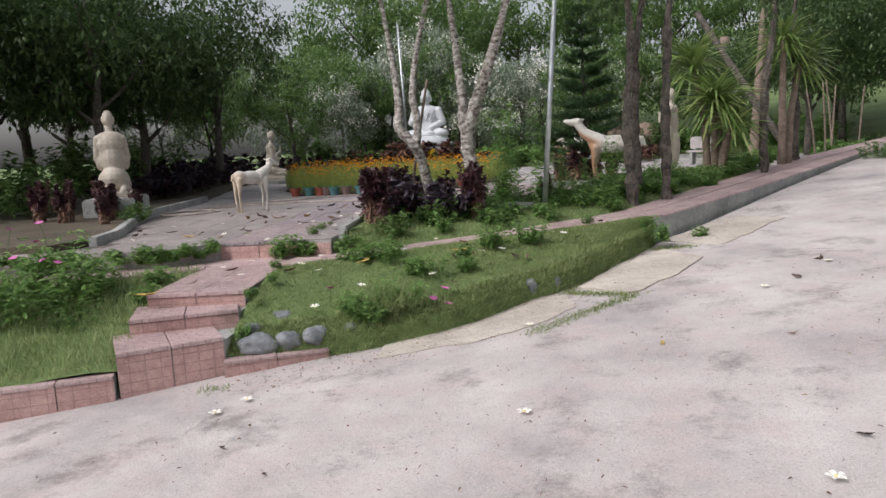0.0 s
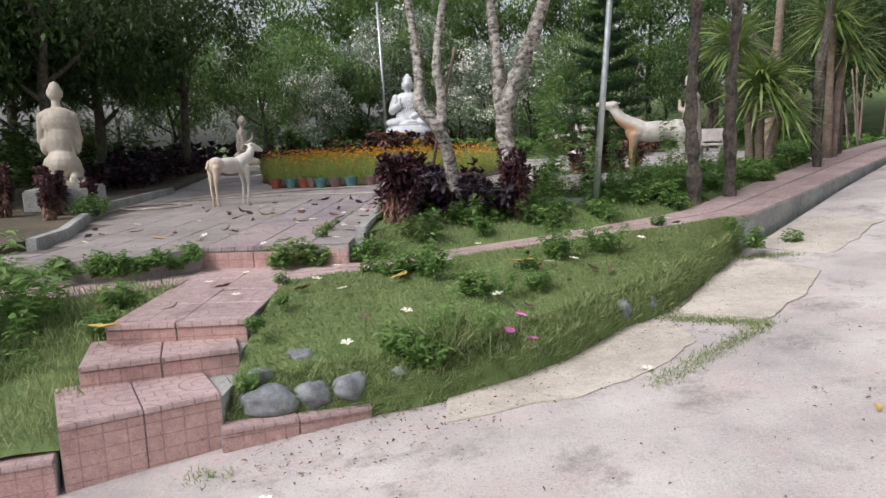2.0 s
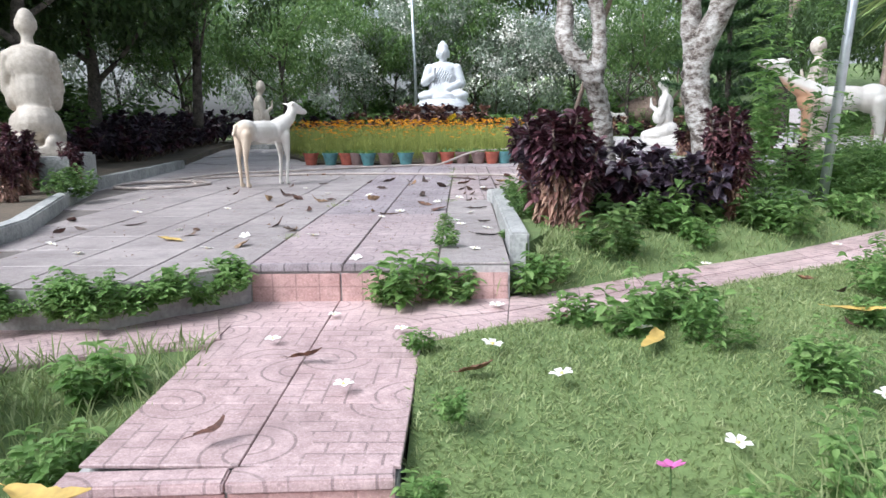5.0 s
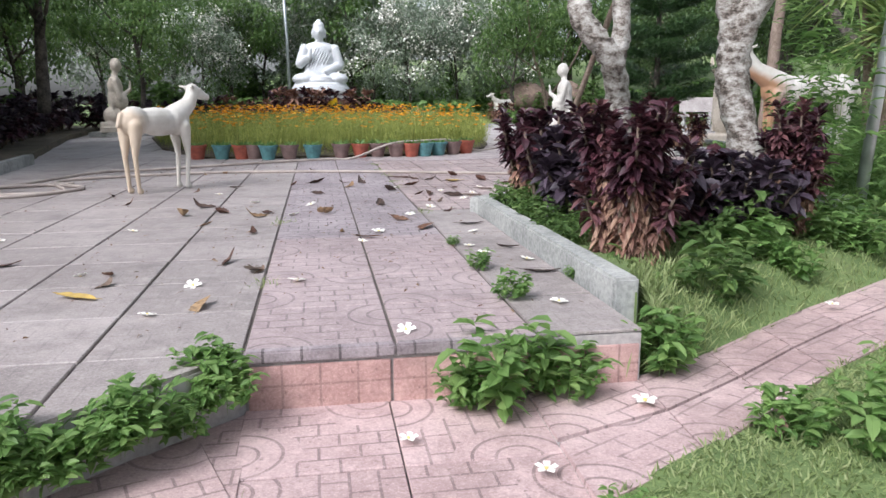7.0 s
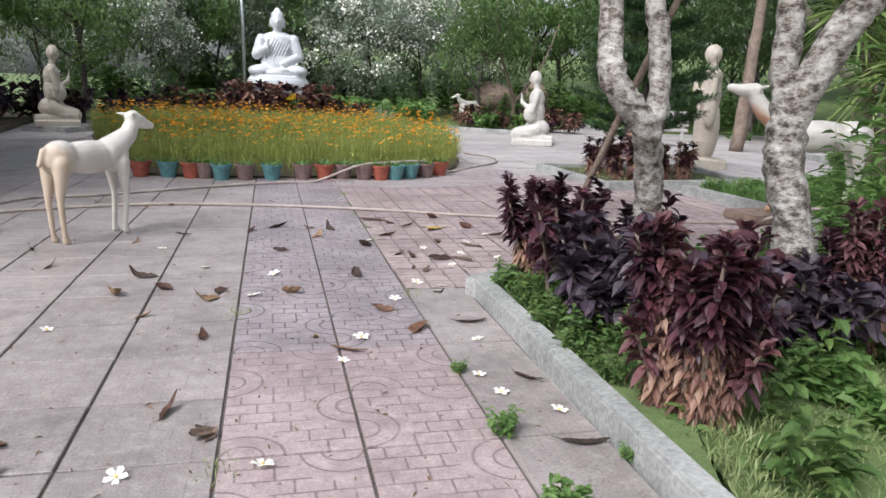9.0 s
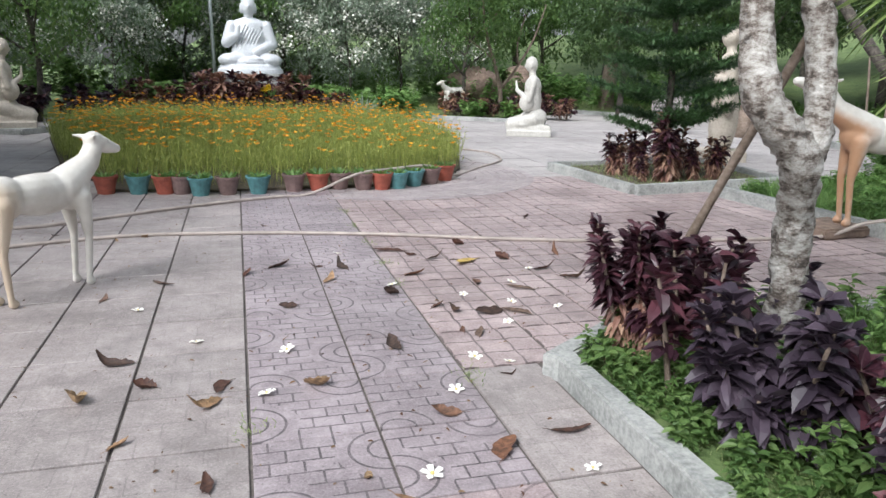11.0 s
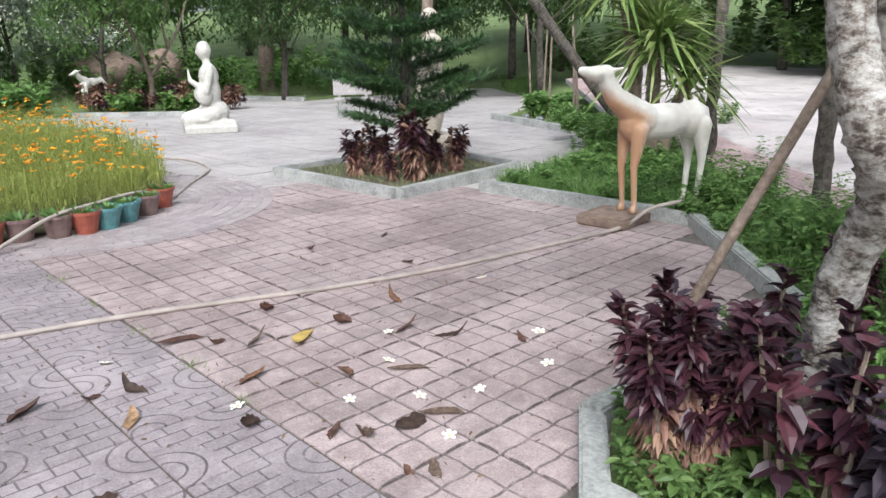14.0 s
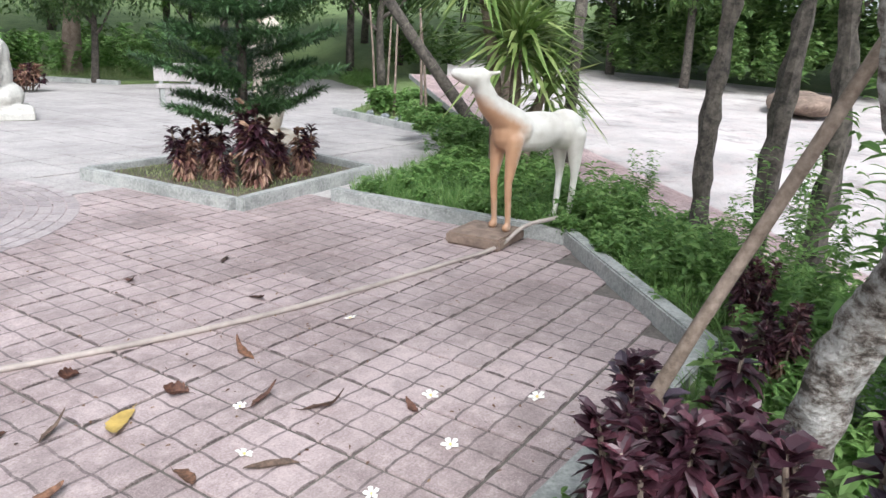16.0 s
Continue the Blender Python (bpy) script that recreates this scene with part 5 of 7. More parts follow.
def flower_bed():
    bm = bmesh.new()
    prism(bm, BED, -0.1, 0.03)
    part("bed_flowers", bm, SOIL, None)
    tagged(bpy.data.objects["bed_flowers"], "soil bed full of cosmos", "bed", kind="structure")
    g = np.random.default_rng(71)
    A = np.array(BED)
    P = g.uniform(A.min(0), A.max(0), (60000, 2))
    P = P[in_poly(P, BED)]
    keep = g.random(len(P)) < np.clip(1.5 - (P[:, 1] - 8.3) / 9, 0.3, 1)
    P = P[keep][:24000]
    n = len(P)
    H = g.uniform(0.32, 0.66, n)
    D = np.concatenate([g.normal(0, 0.14, (n, 2)), np.ones((n, 1))], 1)
    B = np.c_[P, np.full(n, 0.02)]
    side = np.concatenate([g.normal(0, 0.9, (n, 2)), np.ones((n, 1))], 1)
    V, F = merge(blades(B, D, H, 0.008, 0.05, g), blades(B + unit(D) * (H * g.uniform(0.25, 0.8, n))[:, None], side, 0.11, 0.011, 0.2, g), blades(B + unit(D) * (H * g.uniform(0.3, 0.9, n))[:, None], -side * np.array([1, 1, -1]), 0.11, 0.011, 0.2, g))
    foliage("cosmos_stems", V, F, L_COSMOS, None, "dense feathery yellow-green cosmos stems", "flowers", kind="stuff")
    k = 1100
    i = g.permutation(n)[:k]
    tops = B[i] + unit(D[i]) * (H[i] + 0.06)[:, None]
    vf = []
    for q in range(5):
        a = q * 2 * math.pi / 5 + g.uniform(0, 0.3, k)
        vf.append(blades(tops, np.stack([np.cos(a), np.sin(a), g.uniform(0.1, 0.8, k)], 1), 0.046, 0.042, 0.0, g, 0.6))
    V, F = merge(*vf)
    foliage("cosmos_flowers", V, F, ORANGE, None, "orange and yellow cosmos flowers", "flowers", kind="stuff")


flower_bed()


def pot(material, label):
    root = empty("flower_pot", pose(0, 0, 0), label, "pot", "pots round the flower bed")
    bm = bmesh.new()
    prof = [(0.0, 0.0), (0.085, 0.0), (0.125, 0.175), (0.137, 0.178), (0.139, 0.205), (0.126, 0.205), (0.115, 0.17)]
    rings = [[bm.verts.new((r * math.cos(t * math.pi / 10), r * math.sin(t * math.pi / 10), z)) for t in range(20)] for r, z in prof[1:]]
    for a, b in zip(rings, rings[1:]):
        for k in range(20):
            bm.faces.new((a[k], a[(k + 1) % 20], b[(k + 1) % 20], b[k]))
    bm.faces.new(rings[0][::-1])
    part("pot_shell", bm, material, root, smooth=False)
    bm = bmesh.new()
    bmesh.ops.create_circle(bm, cap_ends=True, segments=20, radius=0.118, matrix=Matrix.Translation((0, 0, 0.172)))
    soil = part("potting_soil", bm, SOIL, root)
    g = np.random.default_rng(81)
    az = g.uniform(0, 6.28, 60)
    V, F = blades(np.stack([np.cos(az) * 0.05, np.sin(az) * 0.05, np.full(60, 0.17)], 1), np.stack([np.cos(az), np.sin(az), g.uniform(0.4, 2.5, 60)], 1), g.uniform(0.07, 0.16, 60), 0.03, 0.2, g)
    foliage("seedling_tuft", V, F, L_LIGHT, soil)
    return root


POTS = {"r": pot(POT_RED, "red plastic flower pot with green seedlings"), "t": pot(POT_TEAL, "teal plastic flower pot with green seedlings"), "m": pot(POT_MAUVE, "mauve brown plastic flower pot with seedlings")}
row = [(-1.42, 8.45, "r"), (-1.08, 8.4, "t"), (-0.8, 8.35, "r"), (-0.42, 8.18, "t"), (-0.13, 8.2, "m"), (0.2, 8.2, "t"), (0.6, 8.3, "m"), (0.88, 8.33, "r"), (1.4, 8.28, "m"), (1.62, 8.26, "r"), (1.82, 8.3, "t"), (2.05, 8.45, "t"), (2.3, 8.6, "m"), (2.56, 8.86, "r"), (-0.62, 8.32, "m"), (1.13, 8.36, "m")]
seen = set()
for x, y, c in row:
    if c in seen:
        copy_thing(POTS[c], pose(x, y, -0.002, 0, 0, x * 90))
    else:
        POTS[c].matrix_world = pose(x, y, -0.002, 0, 0, x * 90)
        seen.add(c)


def hose(ctrl, label):
    bm = bmesh.new()
    pts = path_points(ctrl, 8)
    tube(bm, pts, [0.017] * len(pts), 8)
    part("garden_hose", bm, HOSE, None, smooth=True)
    tagged(bpy.data.objects[[o.name for o in bpy.data.objects if o.name.startswith("garden_hose")][-1]], label, "hose", "garden hoses")


hose([(-2.5, 4.46, 0.016), (-2.0, 4.6, 0.016), (-2.3, 5.6, 0.016), (-1.1, 6.15, 0.016), (0.0, 6.12, 0.016), (1.08, 5.87, 0.016), (2.15, 5.48, 0.016), (3.05, 5.24, 0.016), (4.35, 5.05, 0.016), (4.95, 4.95, 0.04), (5.3, 4.9, 0.15), (5.55, 4.75, 0.2), (5.9, 4.9, 0.12)], "long pale garden hose across the terrace onto the bed")
hose([(-2.7, 5.05, 0.016), (-2.2, 6.5, 0.016), (-1.6, 6.75, 0.016), (-0.55, 7.42, 0.016), (0.33, 7.85, 0.016), (0.75, 7.97, 0.02), (1.3, 8.16, 0.2), (1.75, 8.4, 0.22), (2.3, 8.7, 0.21), (2.75, 9.1, 0.03), (3.3, 9.8, 0.016), (4.0, 10.7, 0.016), (4.15, 11.7, 0.016), (3.85, 12.3, 0.016)], "pale garden hose lying over the flower pots")
hose([(-3.0, 4.9, 0.016), (-2.4, 5.2, 0.016), (-1.9, 4.85, 0.016), (-2.3, 4.3, 0.016), (-2.9, 4.5, 0.016), (-2.8, 5.0, 0.02), (-2.1, 5.25, 0.02)], "coiled end of a garden hose on paving")


# ---------------------------------------------------------------- trees near the walk
def near_tree(label, parts, m, crown, seed, leaf, n):
    g = np.random.default_rng(seed)
    root = empty("tree", m, label, "tree", "mottled white-barked trees")
    for k, (pts, radii) in enumerate(parts):
        bm = bmesh.new()
        q = path_points(pts, 7)
        tube(bm, q, np.interp(np.linspace(0, 1, len(q)), np.linspace(0, 1, len(radii)), radii), 14, 0.32, seed + k)
        if k == 0:
            trunk = part("trunk", bm, W_BARK, root, smooth=True)
        else:
            part("limb", bm, W_BARK, trunk, smooth=True)
    vf = []
    for c in crown:
        az = g.uniform(0, 6.28, n)
        vf.append(blades(np.array(c) + g.normal(0, 1, (n, 3)) * np.array([0.75, 0.75, 0.32]), np.stack([np.cos(az), np.sin(az), g.uniform(-0.5, 0.5, n)], 1), g.uniform(0.7, 1.2, n) * leaf, leaf * 0.32, 0.25, g))
    V, F = merge(*vf)
    foliage("crown", V, F, L_MID, root)
    return root


near_tree("forked tree with white-blotched bark in the planter", [
    ([(2.42, 2.52, 0), (2.35, 2.46, 0.45), (2.28, 2.39, 0.8), (2.19, 2.3, 1.03), (2.07, 2.29, 1.17), (1.97, 2.32, 1.33), (1.98, 2.41, 1.65), (1.9, 2.5, 2.4), (1.75, 2.7, 3.3)], [0.085, 0.078, 0.075, 0.078, 0.074, 0.074, 0.062, 0.045, 0.03]),
    ([(2.2, 2.31, 0.98), (2.25, 2.3, 1.2), (2.24, 2.33, 1.5), (2.2, 2.36, 1.8), (2.3, 2.5, 2.5), (2.5, 2.6, 3.3)], [0.066, 0.06, 0.056, 0.054, 0.042, 0.03])],
    # the last two clumps are added out of view, to shade the near paving
    pose(0, 0, 0.03), [(1.7, 2.8, 3.6), (2.6, 2.7, 3.7), (2.2, 3.4, 3.9), (1.2, 2.0, 4.0), (0.6, 3.2, 4.2)], 91, 0.24, 150)
near_tree("thick leaning tree with white-blotched bark in the planter", [
    ([(2.96, 1.95, -0.05), (2.92, 1.99, 0.5), (2.84, 2.05, 0.9), (2.86, 2.03, 1.2), (2.99, 1.92, 1.59), (3.12, 1.8, 1.9), (3.4, 1.6, 2.7), (3.65, 1.5, 3.6)], [0.12, 0.108, 0.105, 0.1, 0.09, 0.08, 0.055, 0.03]),
    ([(2.85, 2.03, 1.0), (2.79, 2.08, 1.35), (2.78, 2.09, 1.75), (2.7, 2.2, 2.6), (2.6, 2.3, 3.5)], [0.085, 0.075, 0.068, 0.05, 0.03])],
    # the clump at z 4.2 is an unseen extra that dims the terrace below
    pose(0.16, 0.14, 0.03), [(3.6, 1.2, 3.8), (2.7, 1.4, 3.9), (3.3, 2.2, 4.1), (3.9, 2.0, 3.6), (1.9, 0.9, 4.2)], 92, 0.24, 150)


def prop_stick():
    bm = bmesh.new()
    tube(bm, path_points([(1.98, 3.06, 0.04), (2.14, 2.79, 0.8), (2.43, 2.33, 2.0)], 6), [0.024] * 6 + [0.021] * 7, 9, 0.15, 4)
    part("prop_pole", bm, STICK, None, smooth=True)
    tagged(bpy.data.objects["prop_pole"], "bare wooden prop leaning on a tree", "pole")


prop_stick()


def lamp_pole():
    root = empty("street_lamp", pose(4.08, 2.24, 0.0), "slim galvanised steel lamp pole leaning slightly", "lamp post")
    bm = bmesh.new()
    tube(bm, [(0, 0, -0.1), (0.12, 0.02, 1.4), (0.42, 0.05, 5.2)], [0.042, 0.038, 0.03], 14)
    part("pole", bm, STEEL, root, smooth=True)
    root = empty("street_lamp", pose(-0.6, 24.3, 0.0), "far slim steel lamp pole behind the seated statue", "lamp post")
    bm = bmesh.new()
    tube(bm, [(0, 0, -0.1), (-0.05, 0, 3.0), (-0.15, 0, 6.5)], [0.06, 0.055, 0.045], 12)
    part("pole", bm, STEEL, root, smooth=True)


lamp_pole()


def pine():
    g = np.random.default_rng(101)
    root = empty("pine_tree", pose(5.42, 8.35, 0.04), "young dark green pine with tiered branches", "tree")
    bm = bmesh.new()
    tube(bm, [(0, 0, -0.05), (0.02, 0, 1.2), (0, 0.02, 2.6), (0, 0, 3.9)], [0.06, 0.045, 0.03, 0.01], 9, 0.15)
    part("trunk", bm, BARK, root, smooth=True)
    for tier in range(10):
        z = 0.66 + tier * 0.34
        L = 1.13 * (1 - tier / 11.5) * (0.8 if tier == 0 else 1)
        n = 6
        vf = []
        for k in range(n):
            a = k * 2 * math.pi / n + tier * 0.55 + g.uniform(-0.25, 0.25)
            l = L * g.uniform(0.7, 1.08)
            zb, lift = z + g.uniform(-0.09, 0.09), g.uniform(0.05, 0.4)
            d = np.array([math.cos(a), math.sin(a), 0.0])
            up = np.array([0, 0, 1.0])
            twigs = [(0.1, 1.0, d, l)]
            for q in range(5):
                for side in (-1, 1):
                    f = 0.25 + q * 0.15
                    s = np.array([-d[1], d[0], 0]) * side
                    twigs.append((f, 0.0, unit((s * 0.8 + d * 0.8)[None])[0], l * (0.42 - 0.3 * abs(f - 0.4))))
            for f, main, e, tl in twigs:
                m = int(24 * tl / 0.4) + 6
                t = np.linspace(0.0, 1, m)
                start = np.zeros(3) if main else d * (f * l) + up * (f * f * lift * l + 0.1 * l * math.sin(f * 2.4))
                rise = (lift * t * t + 0.1 * np.sin(t * 2.4)) * tl if main else 0.22 * t * t * tl
                C = start + e * (t * tl)[:, None] + up * (zb + rise)[:, None]
                vf.append(blades(C[:1], (C[-1] - C[0])[None], np.linalg.norm(C[-1] - C[0]), 0.014, 0, g))
                for w in range(5):
                    vf.append(blades(C, e * 0.9 + g.normal(0, 0.5, (m, 3)) + up * 0.15, g.uniform(0.06, 0.11, m), 0.015, 0, g))
        V, F = merge(*vf)
        foliage("branch_tier", V, F, L_PINE, root)
    return root


pine()


def dracaena(m, heads, seed, label):
    g = np.random.default_rng(seed)
    root = empty("dracaena", m, label, "tree", "strap-leaved trees")
    for (x, y, z, n, L) in heads:
        bm = bmesh.new()
        tube(bm, path_points([(x * 0.3, y * 0.3, -0.1), (x * 0.5, y * 0.5, z * 0.5), (x, y, z)], 5), np.linspace(0.09, 0.055, 11), 9, 0.25, seed)
        part("trunk", bm, STICK, root, smooth=True)
        az = g.uniform(0, 6.28, n)
        el = g.uniform(-0.5, 2.2, n)
        D = unit(np.stack([np.cos(az), np.sin(az), el], 1))
        B = np.array([x, y, z]) + np.c_[np.zeros((n, 2)), g.uniform(-0.25, 0.1, n)]
        l = g.uniform(0.7, 1.1, n) * L
        V1, F1 = blades(B, D, l * 0.62, 0.058, 0.1, g, 0.5)
        tip = B + D * (l * 0.3)[:, None]
        V2, F2 = blades(tip, D + np.array([0, 0, -0.45]), l * 0.75, 0.055, 0.26, g, 0.35)
        V, F = merge((V1, F1), (V2, F2))
        foliage("strap_leaves", V, F, L_STRAP, root)
    return root


dracaena(pose(7.75, 6.35, 0.0), [(0, 0, 1.65, 230, 1.05), (0.25, -0.3, 1.2, 80, 0.85), (-0.3, 0.4, 2.4, 170, 1.0)], 111, "strap-leaved tree with arching green leaves")
dracaena(pose(9.4, 7.3, 0.2), [(0, 0, 2.6, 140, 1.0), (0.5, 0.4, 2.2, 120, 1.0)], 112, "taller strap-leaved tree beside the drive")


def sapling(m, h, seed, label, crown=True):
    g = np.random.default_rng(seed)
    root = empty("sapling", m, label, "tree", "dark lichen-covered young trees")
    bm = bmesh.new()
    pts = path_points([(0, 0, -0.1), (g.normal(0, 0.05), g.normal(0, 0.05), h * 0.3), (g.normal(0, 0.1), g.normal(0, 0.1), h * 0.65), (g.normal(0, 0.2), g.normal(0, 0.2), h)], 9)
    tube(bm, pts, np.interp(np.linspace(0, 1, len(pts)), [0, 0.5, 1], [0.075, 0.058, 0.02]) * (0.85 + 0.5 * g.random(len(pts))), 10, 0.6, seed)
    part("trunk", bm, BARK, root)
    if crown:
        P = crown_points([((0, 0, h * 0.85), (1.0, 1.0, 0.8)), ((0.4, 0.3, h * 1.05), (0.9, 0.9, 0.7))], 800, g)
        V, F = blades(P, ball(len(P), g) + np.array([0, 0, -0.5]), g.uniform(0.1, 0.2, len(P)), 0.055, 0.2, g)
        foliage("crown", V, F, L_DARK, root)
    return root


for k, (x, y, z, h) in enumerate([(5.73, 3.6, 0.03, 4.2), (6.1, 3.25, 0.0, 4.4), (5.5, 2.8, 0.0, 4.0), (8.6, 6.0, 0.1, 4.5), (9.9, 7.9, 0.2, 4.8)]):
    sapling(pose(x, y, z), h, 120 + k, "dark knobbly young tree by the footpath")


def stake(x, y, h, lean, seed):
    bm = bmesh.new()
    tube(bm, path_points([(0, 0, -0.05), (lean * 0.4, 0.02, h * 0.5), (lean, 0.05, h)], 4), np.linspace(0.03, 0.018, 9), 7, 0.25, seed)
    o = part("stake", bm, STICK, None, smooth=True)
    o.matrix_world = pose(x, y, 0.04)
    tagged(o, "thin grey wooden stake in the far bed", "stake", "stakes in the far bed")


for k, (x, y, h, l) in enumerate([(11.2, 9.9, 1.9, -0.25), (11.6, 10.3, 2.1, -0.1), (12.2, 11.4, 2.0, 0.1), (12.6, 12.2, 2.2, -0.2), (13.4, 12.5, 2.0, 0.15)]):
    stake(x, y, h, l, k)

# ---------------------------------------------------------------- trees all round
T1 = tree("tall dark green tree with a dense low crown", [((0, 0, 3.4), (2.4, 2.4, 1.4)), ((0.8, 0.6, 4.6), (2.0, 2.0, 1.3)), ((-1.0, -0.4, 4.4), (1.9, 1.9, 1.2)), ((0.2, -1.2, 2.8), (1.6, 1.3, 0.9))], 11000, 0.17, L_DARK, std_trunk(4.6, 0.14, 1), 201, pose(-5.6, 9.4, 0.0), group="dark trees by the shrub bed")
place(T1, [(-7.6, 6.2, 0, 70, 1.05), (-8.6, 9.5, 0, 140, 1.1), (-5.0, 6.6, 0.6, 220, 0.85), (-9.5, 3.0, 0, 10, 1.1), (-11, 6.5, 0, 90, 1.2), (-4.4, 11.5, 0.7, 300, 0.8), (-9.5, 13, 0, 200, 1.1)])
T2 = tree("airy green tree with thin stems", [((0, 0, 2.6), (1.6, 1.6, 1.2)), ((0.6, 0.5, 3.8), (1.5, 1.5, 1.1)), ((-0.7, 0.3, 3.4), (1.3, 1.3, 1.0))], 6500, 0.16, L_MID, std_trunk(4.0, 0.08, 3, 1.2, 6), 202, pose(-4.6, 19.5, 0.0), group="garden trees")
place(T2, [(-6.9, 17, 0, 30, 0.9), (-8, 20.5, 0, 90, 1.1), (-2.6, 25.2, 0, 140, 1.05), (6.9, 22.0, 0, 200, 0.95), (9.0, 28.5, 0, 20, 1.2), (12.5, 29.0, 0, 66, 1.2), (15.5, 28, 0, 120, 1.2), (1.8, 27, 0, 170, 1.2), (-5, 27.5, 0, 250, 1.2), (19, 26, 0, 80, 1.3), (-10, 26, 0, 300, 1.3)])
T3 = tree("pale-leaved shrub tree speckled with white blossom", [((0, 0, 2.2), (1.5, 1.4, 1.3)), ((0.5, 0.2, 3.5), (1.4, 1.3, 1.1)), ((-0.6, 0.1, 3.1), (1.3, 1.2, 1.0))], 7500, 0.14, L_GREY, std_trunk(3.6, 0.06, 5, 1.0, 6), 203, pose(3.6, 24.6, 0.0), flowers=2200, group="white-flowering trees")
place(T3, [(5.6, 25.4, 0, 60, 1.1), (-3.4, 24.0, 0, 120, 0.95), (-1.6, 26.8, 0, 200, 1.15), (2.4, 26.2, 0, 300, 1.1), (7.6, 26.6, 0, 30, 1.1), (-6.6, 23.6, 0, 80, 1.05), (-8.5, 16.5, 0, 10, 1.0), (0.4, 28.4, 0.2, 140, 1.5)])
T4 = tree("dark forest tree with high crown", [((0, 0, 5.2), (2.8, 2.8, 2.0)), ((1.0, 0.8, 7.2), (2.5, 2.5, 1.8)), ((-1.2, -0.5, 6.6), (2.4, 2.4, 1.6)), ((0, 0, 3.4), (2.2, 2.2, 1.1))], 12000, 0.24, L_MID, std_trunk(7.2, 0.16, 7), 204, pose(0.0, 33, 0.4), group="forest trees")
place(T1, [(14.5, 18.5, 0.1, 30, 0.95), (18, 16.2, 0.3, 110, 1.0), (21, 20, 0.5, 200, 1.15), (12.0, 21.5, 0.1, 270, 0.8), (17.5, 22.5, 0.3, 60, 1.2), (24.5, 15.5, 0.6, 160, 1.2)])
ring = []
gr = np.random.default_rng(205)
for k in range(30):
    a = radians(-62 + k * 8.2)
    r = gr.uniform(27, 31) + (k % 2) * 4.5
    x, y = 3 + r * math.sin(a), 6 + r * math.cos(a)
    if y > -14 and x > -9 and not (x > 14 and y < -2):
        ring.append((x, y, ground_z(x, y) - 0.1, gr.uniform(0, 360), gr.uniform(0.9, 1.25)))
place(T4, ring)
place(T4, [(-24 + 8 * k, -27 - (k % 3) * 2, -1.3, 47 * k, 1.0 + 0.1 * (k % 3)) for k in range(8)])
place(T4, [(23, 8.5, 0.6, 10, 0.95), (26, 12, 0.6, 80, 1.1), (25, 4.5, 0.8, 230, 1.0), (27, 0.5, 0.9, 30, 1.1), (24, 20, 0.4, 300, 1.0)])
U1 = weed("dense green undergrowth bush", 1.5, 34, L_MID, 61, pose(-7.5, 14.5, 0.05), 0.22, 0.12, 0.9, "undergrowth", "bush")
U2 = weed("bright green undergrowth bush", 1.3, 30, L_LIGHT, 62, pose(8.0, 25.6, 0.05), 0.2, 0.11, 0.9, "undergrowth", "bush")
ub1, ub2 = [], []
for k in range(34):
    a = radians(-68 + k * 5.2)
    r = gr.uniform(22, 27)
    x, y = 3 + r * math.sin(a), 5 + r * math.cos(a)
    if (x > 10 and y < 22) or x < -7:
        continue
    (ub1 if k % 2 else ub2).append((x, y, max(ground_z(x, y), 0.05) - 0.05, gr.uniform(0, 360), gr.uniform(1.0, 1.9)))
place(U1, ub1 + [(-6.5, 5.0, 0.05, 0, 0.9), (-6.0, 8.0, 0.05, 70, 0.8), (-7.5, 10.8, 0.05, 100, 1.0), (-8.5, 12.8, 0.05, 0, 1.2), (-5.4, 4.4, 0.05, 30, 0.6), (26.5, 5, 1.0, 20, 1.8), (27, 8, 1.0, 140, 1.9), (27.5, 11, 1.1, 50, 1.8), (27, 14, 1.0, 10, 1.8), (28, 2, 1.2, 90, 1.8), (29, 6.5, 1.3, 70, 2.2), (29.5, 10, 1.4, 170, 2.2), (23.5, 6.5, 0.7, 0, 1.3), (24.5, 10, 0.7, 60, 1.4), (25.5, 3, 0.9, 99, 1.3), (22.5, 17.8, 0.5, 30, 1.3)])
place(U2, ub2 + [(13.5 + 2.1 * (k % 5) + 0.4 * (k % 3), 17.5 + 2.3 * (k // 5) + 0.7 * (k % 2), 0.02, 37 * k, 0.3 + 0.07 * (k % 4)) for k in range(15)] + [(10.0, 26.0, 0.05, 20, 0.9), (4.8, 23.2, 0.05, 70, 0.7), (12.0, 26.5, 0.05, 130, 1.0), (14.5, 25.5, 0.05, 200, 1.0), (11.5, 7.4, 0.25, 40, 0.35), (-7.2, 19, 0.05, 10, 0.8), (2.9, 23.6, 0.05, 10, 0.7), (-2.0, 23.8, 0.05, 60, 0.7)])

# ---------------------------------------------------------------- rocks, boulders, litter
def rock(m, seed, material, label, group):
    bm = bmesh.new()
    bmesh.ops.create_icosphere(bm, subdivisions=3, radius=1)
    for v in bm.verts:
        n1 = noise.noise(v.co * 1.3 + Vector((seed * 7.1, 0, 0)))
        n2 = noise.noise(v.co * 4.0 + Vector((0, seed * 3.3, 0)))
        v.co *= 1 + 0.3 * n1 + 0.07 * n2
    o = part("rock" if material is ROCK else "boulder", bm, material, None, smooth=True)
    o.matrix_world = m
    tagged(o, label, "rock", group)


def sized(x, y, z, rz, a, b, c):
    return pose(x, y, z, 0, 0, rz) @ Matrix.Diagonal((a, b, c, 1))


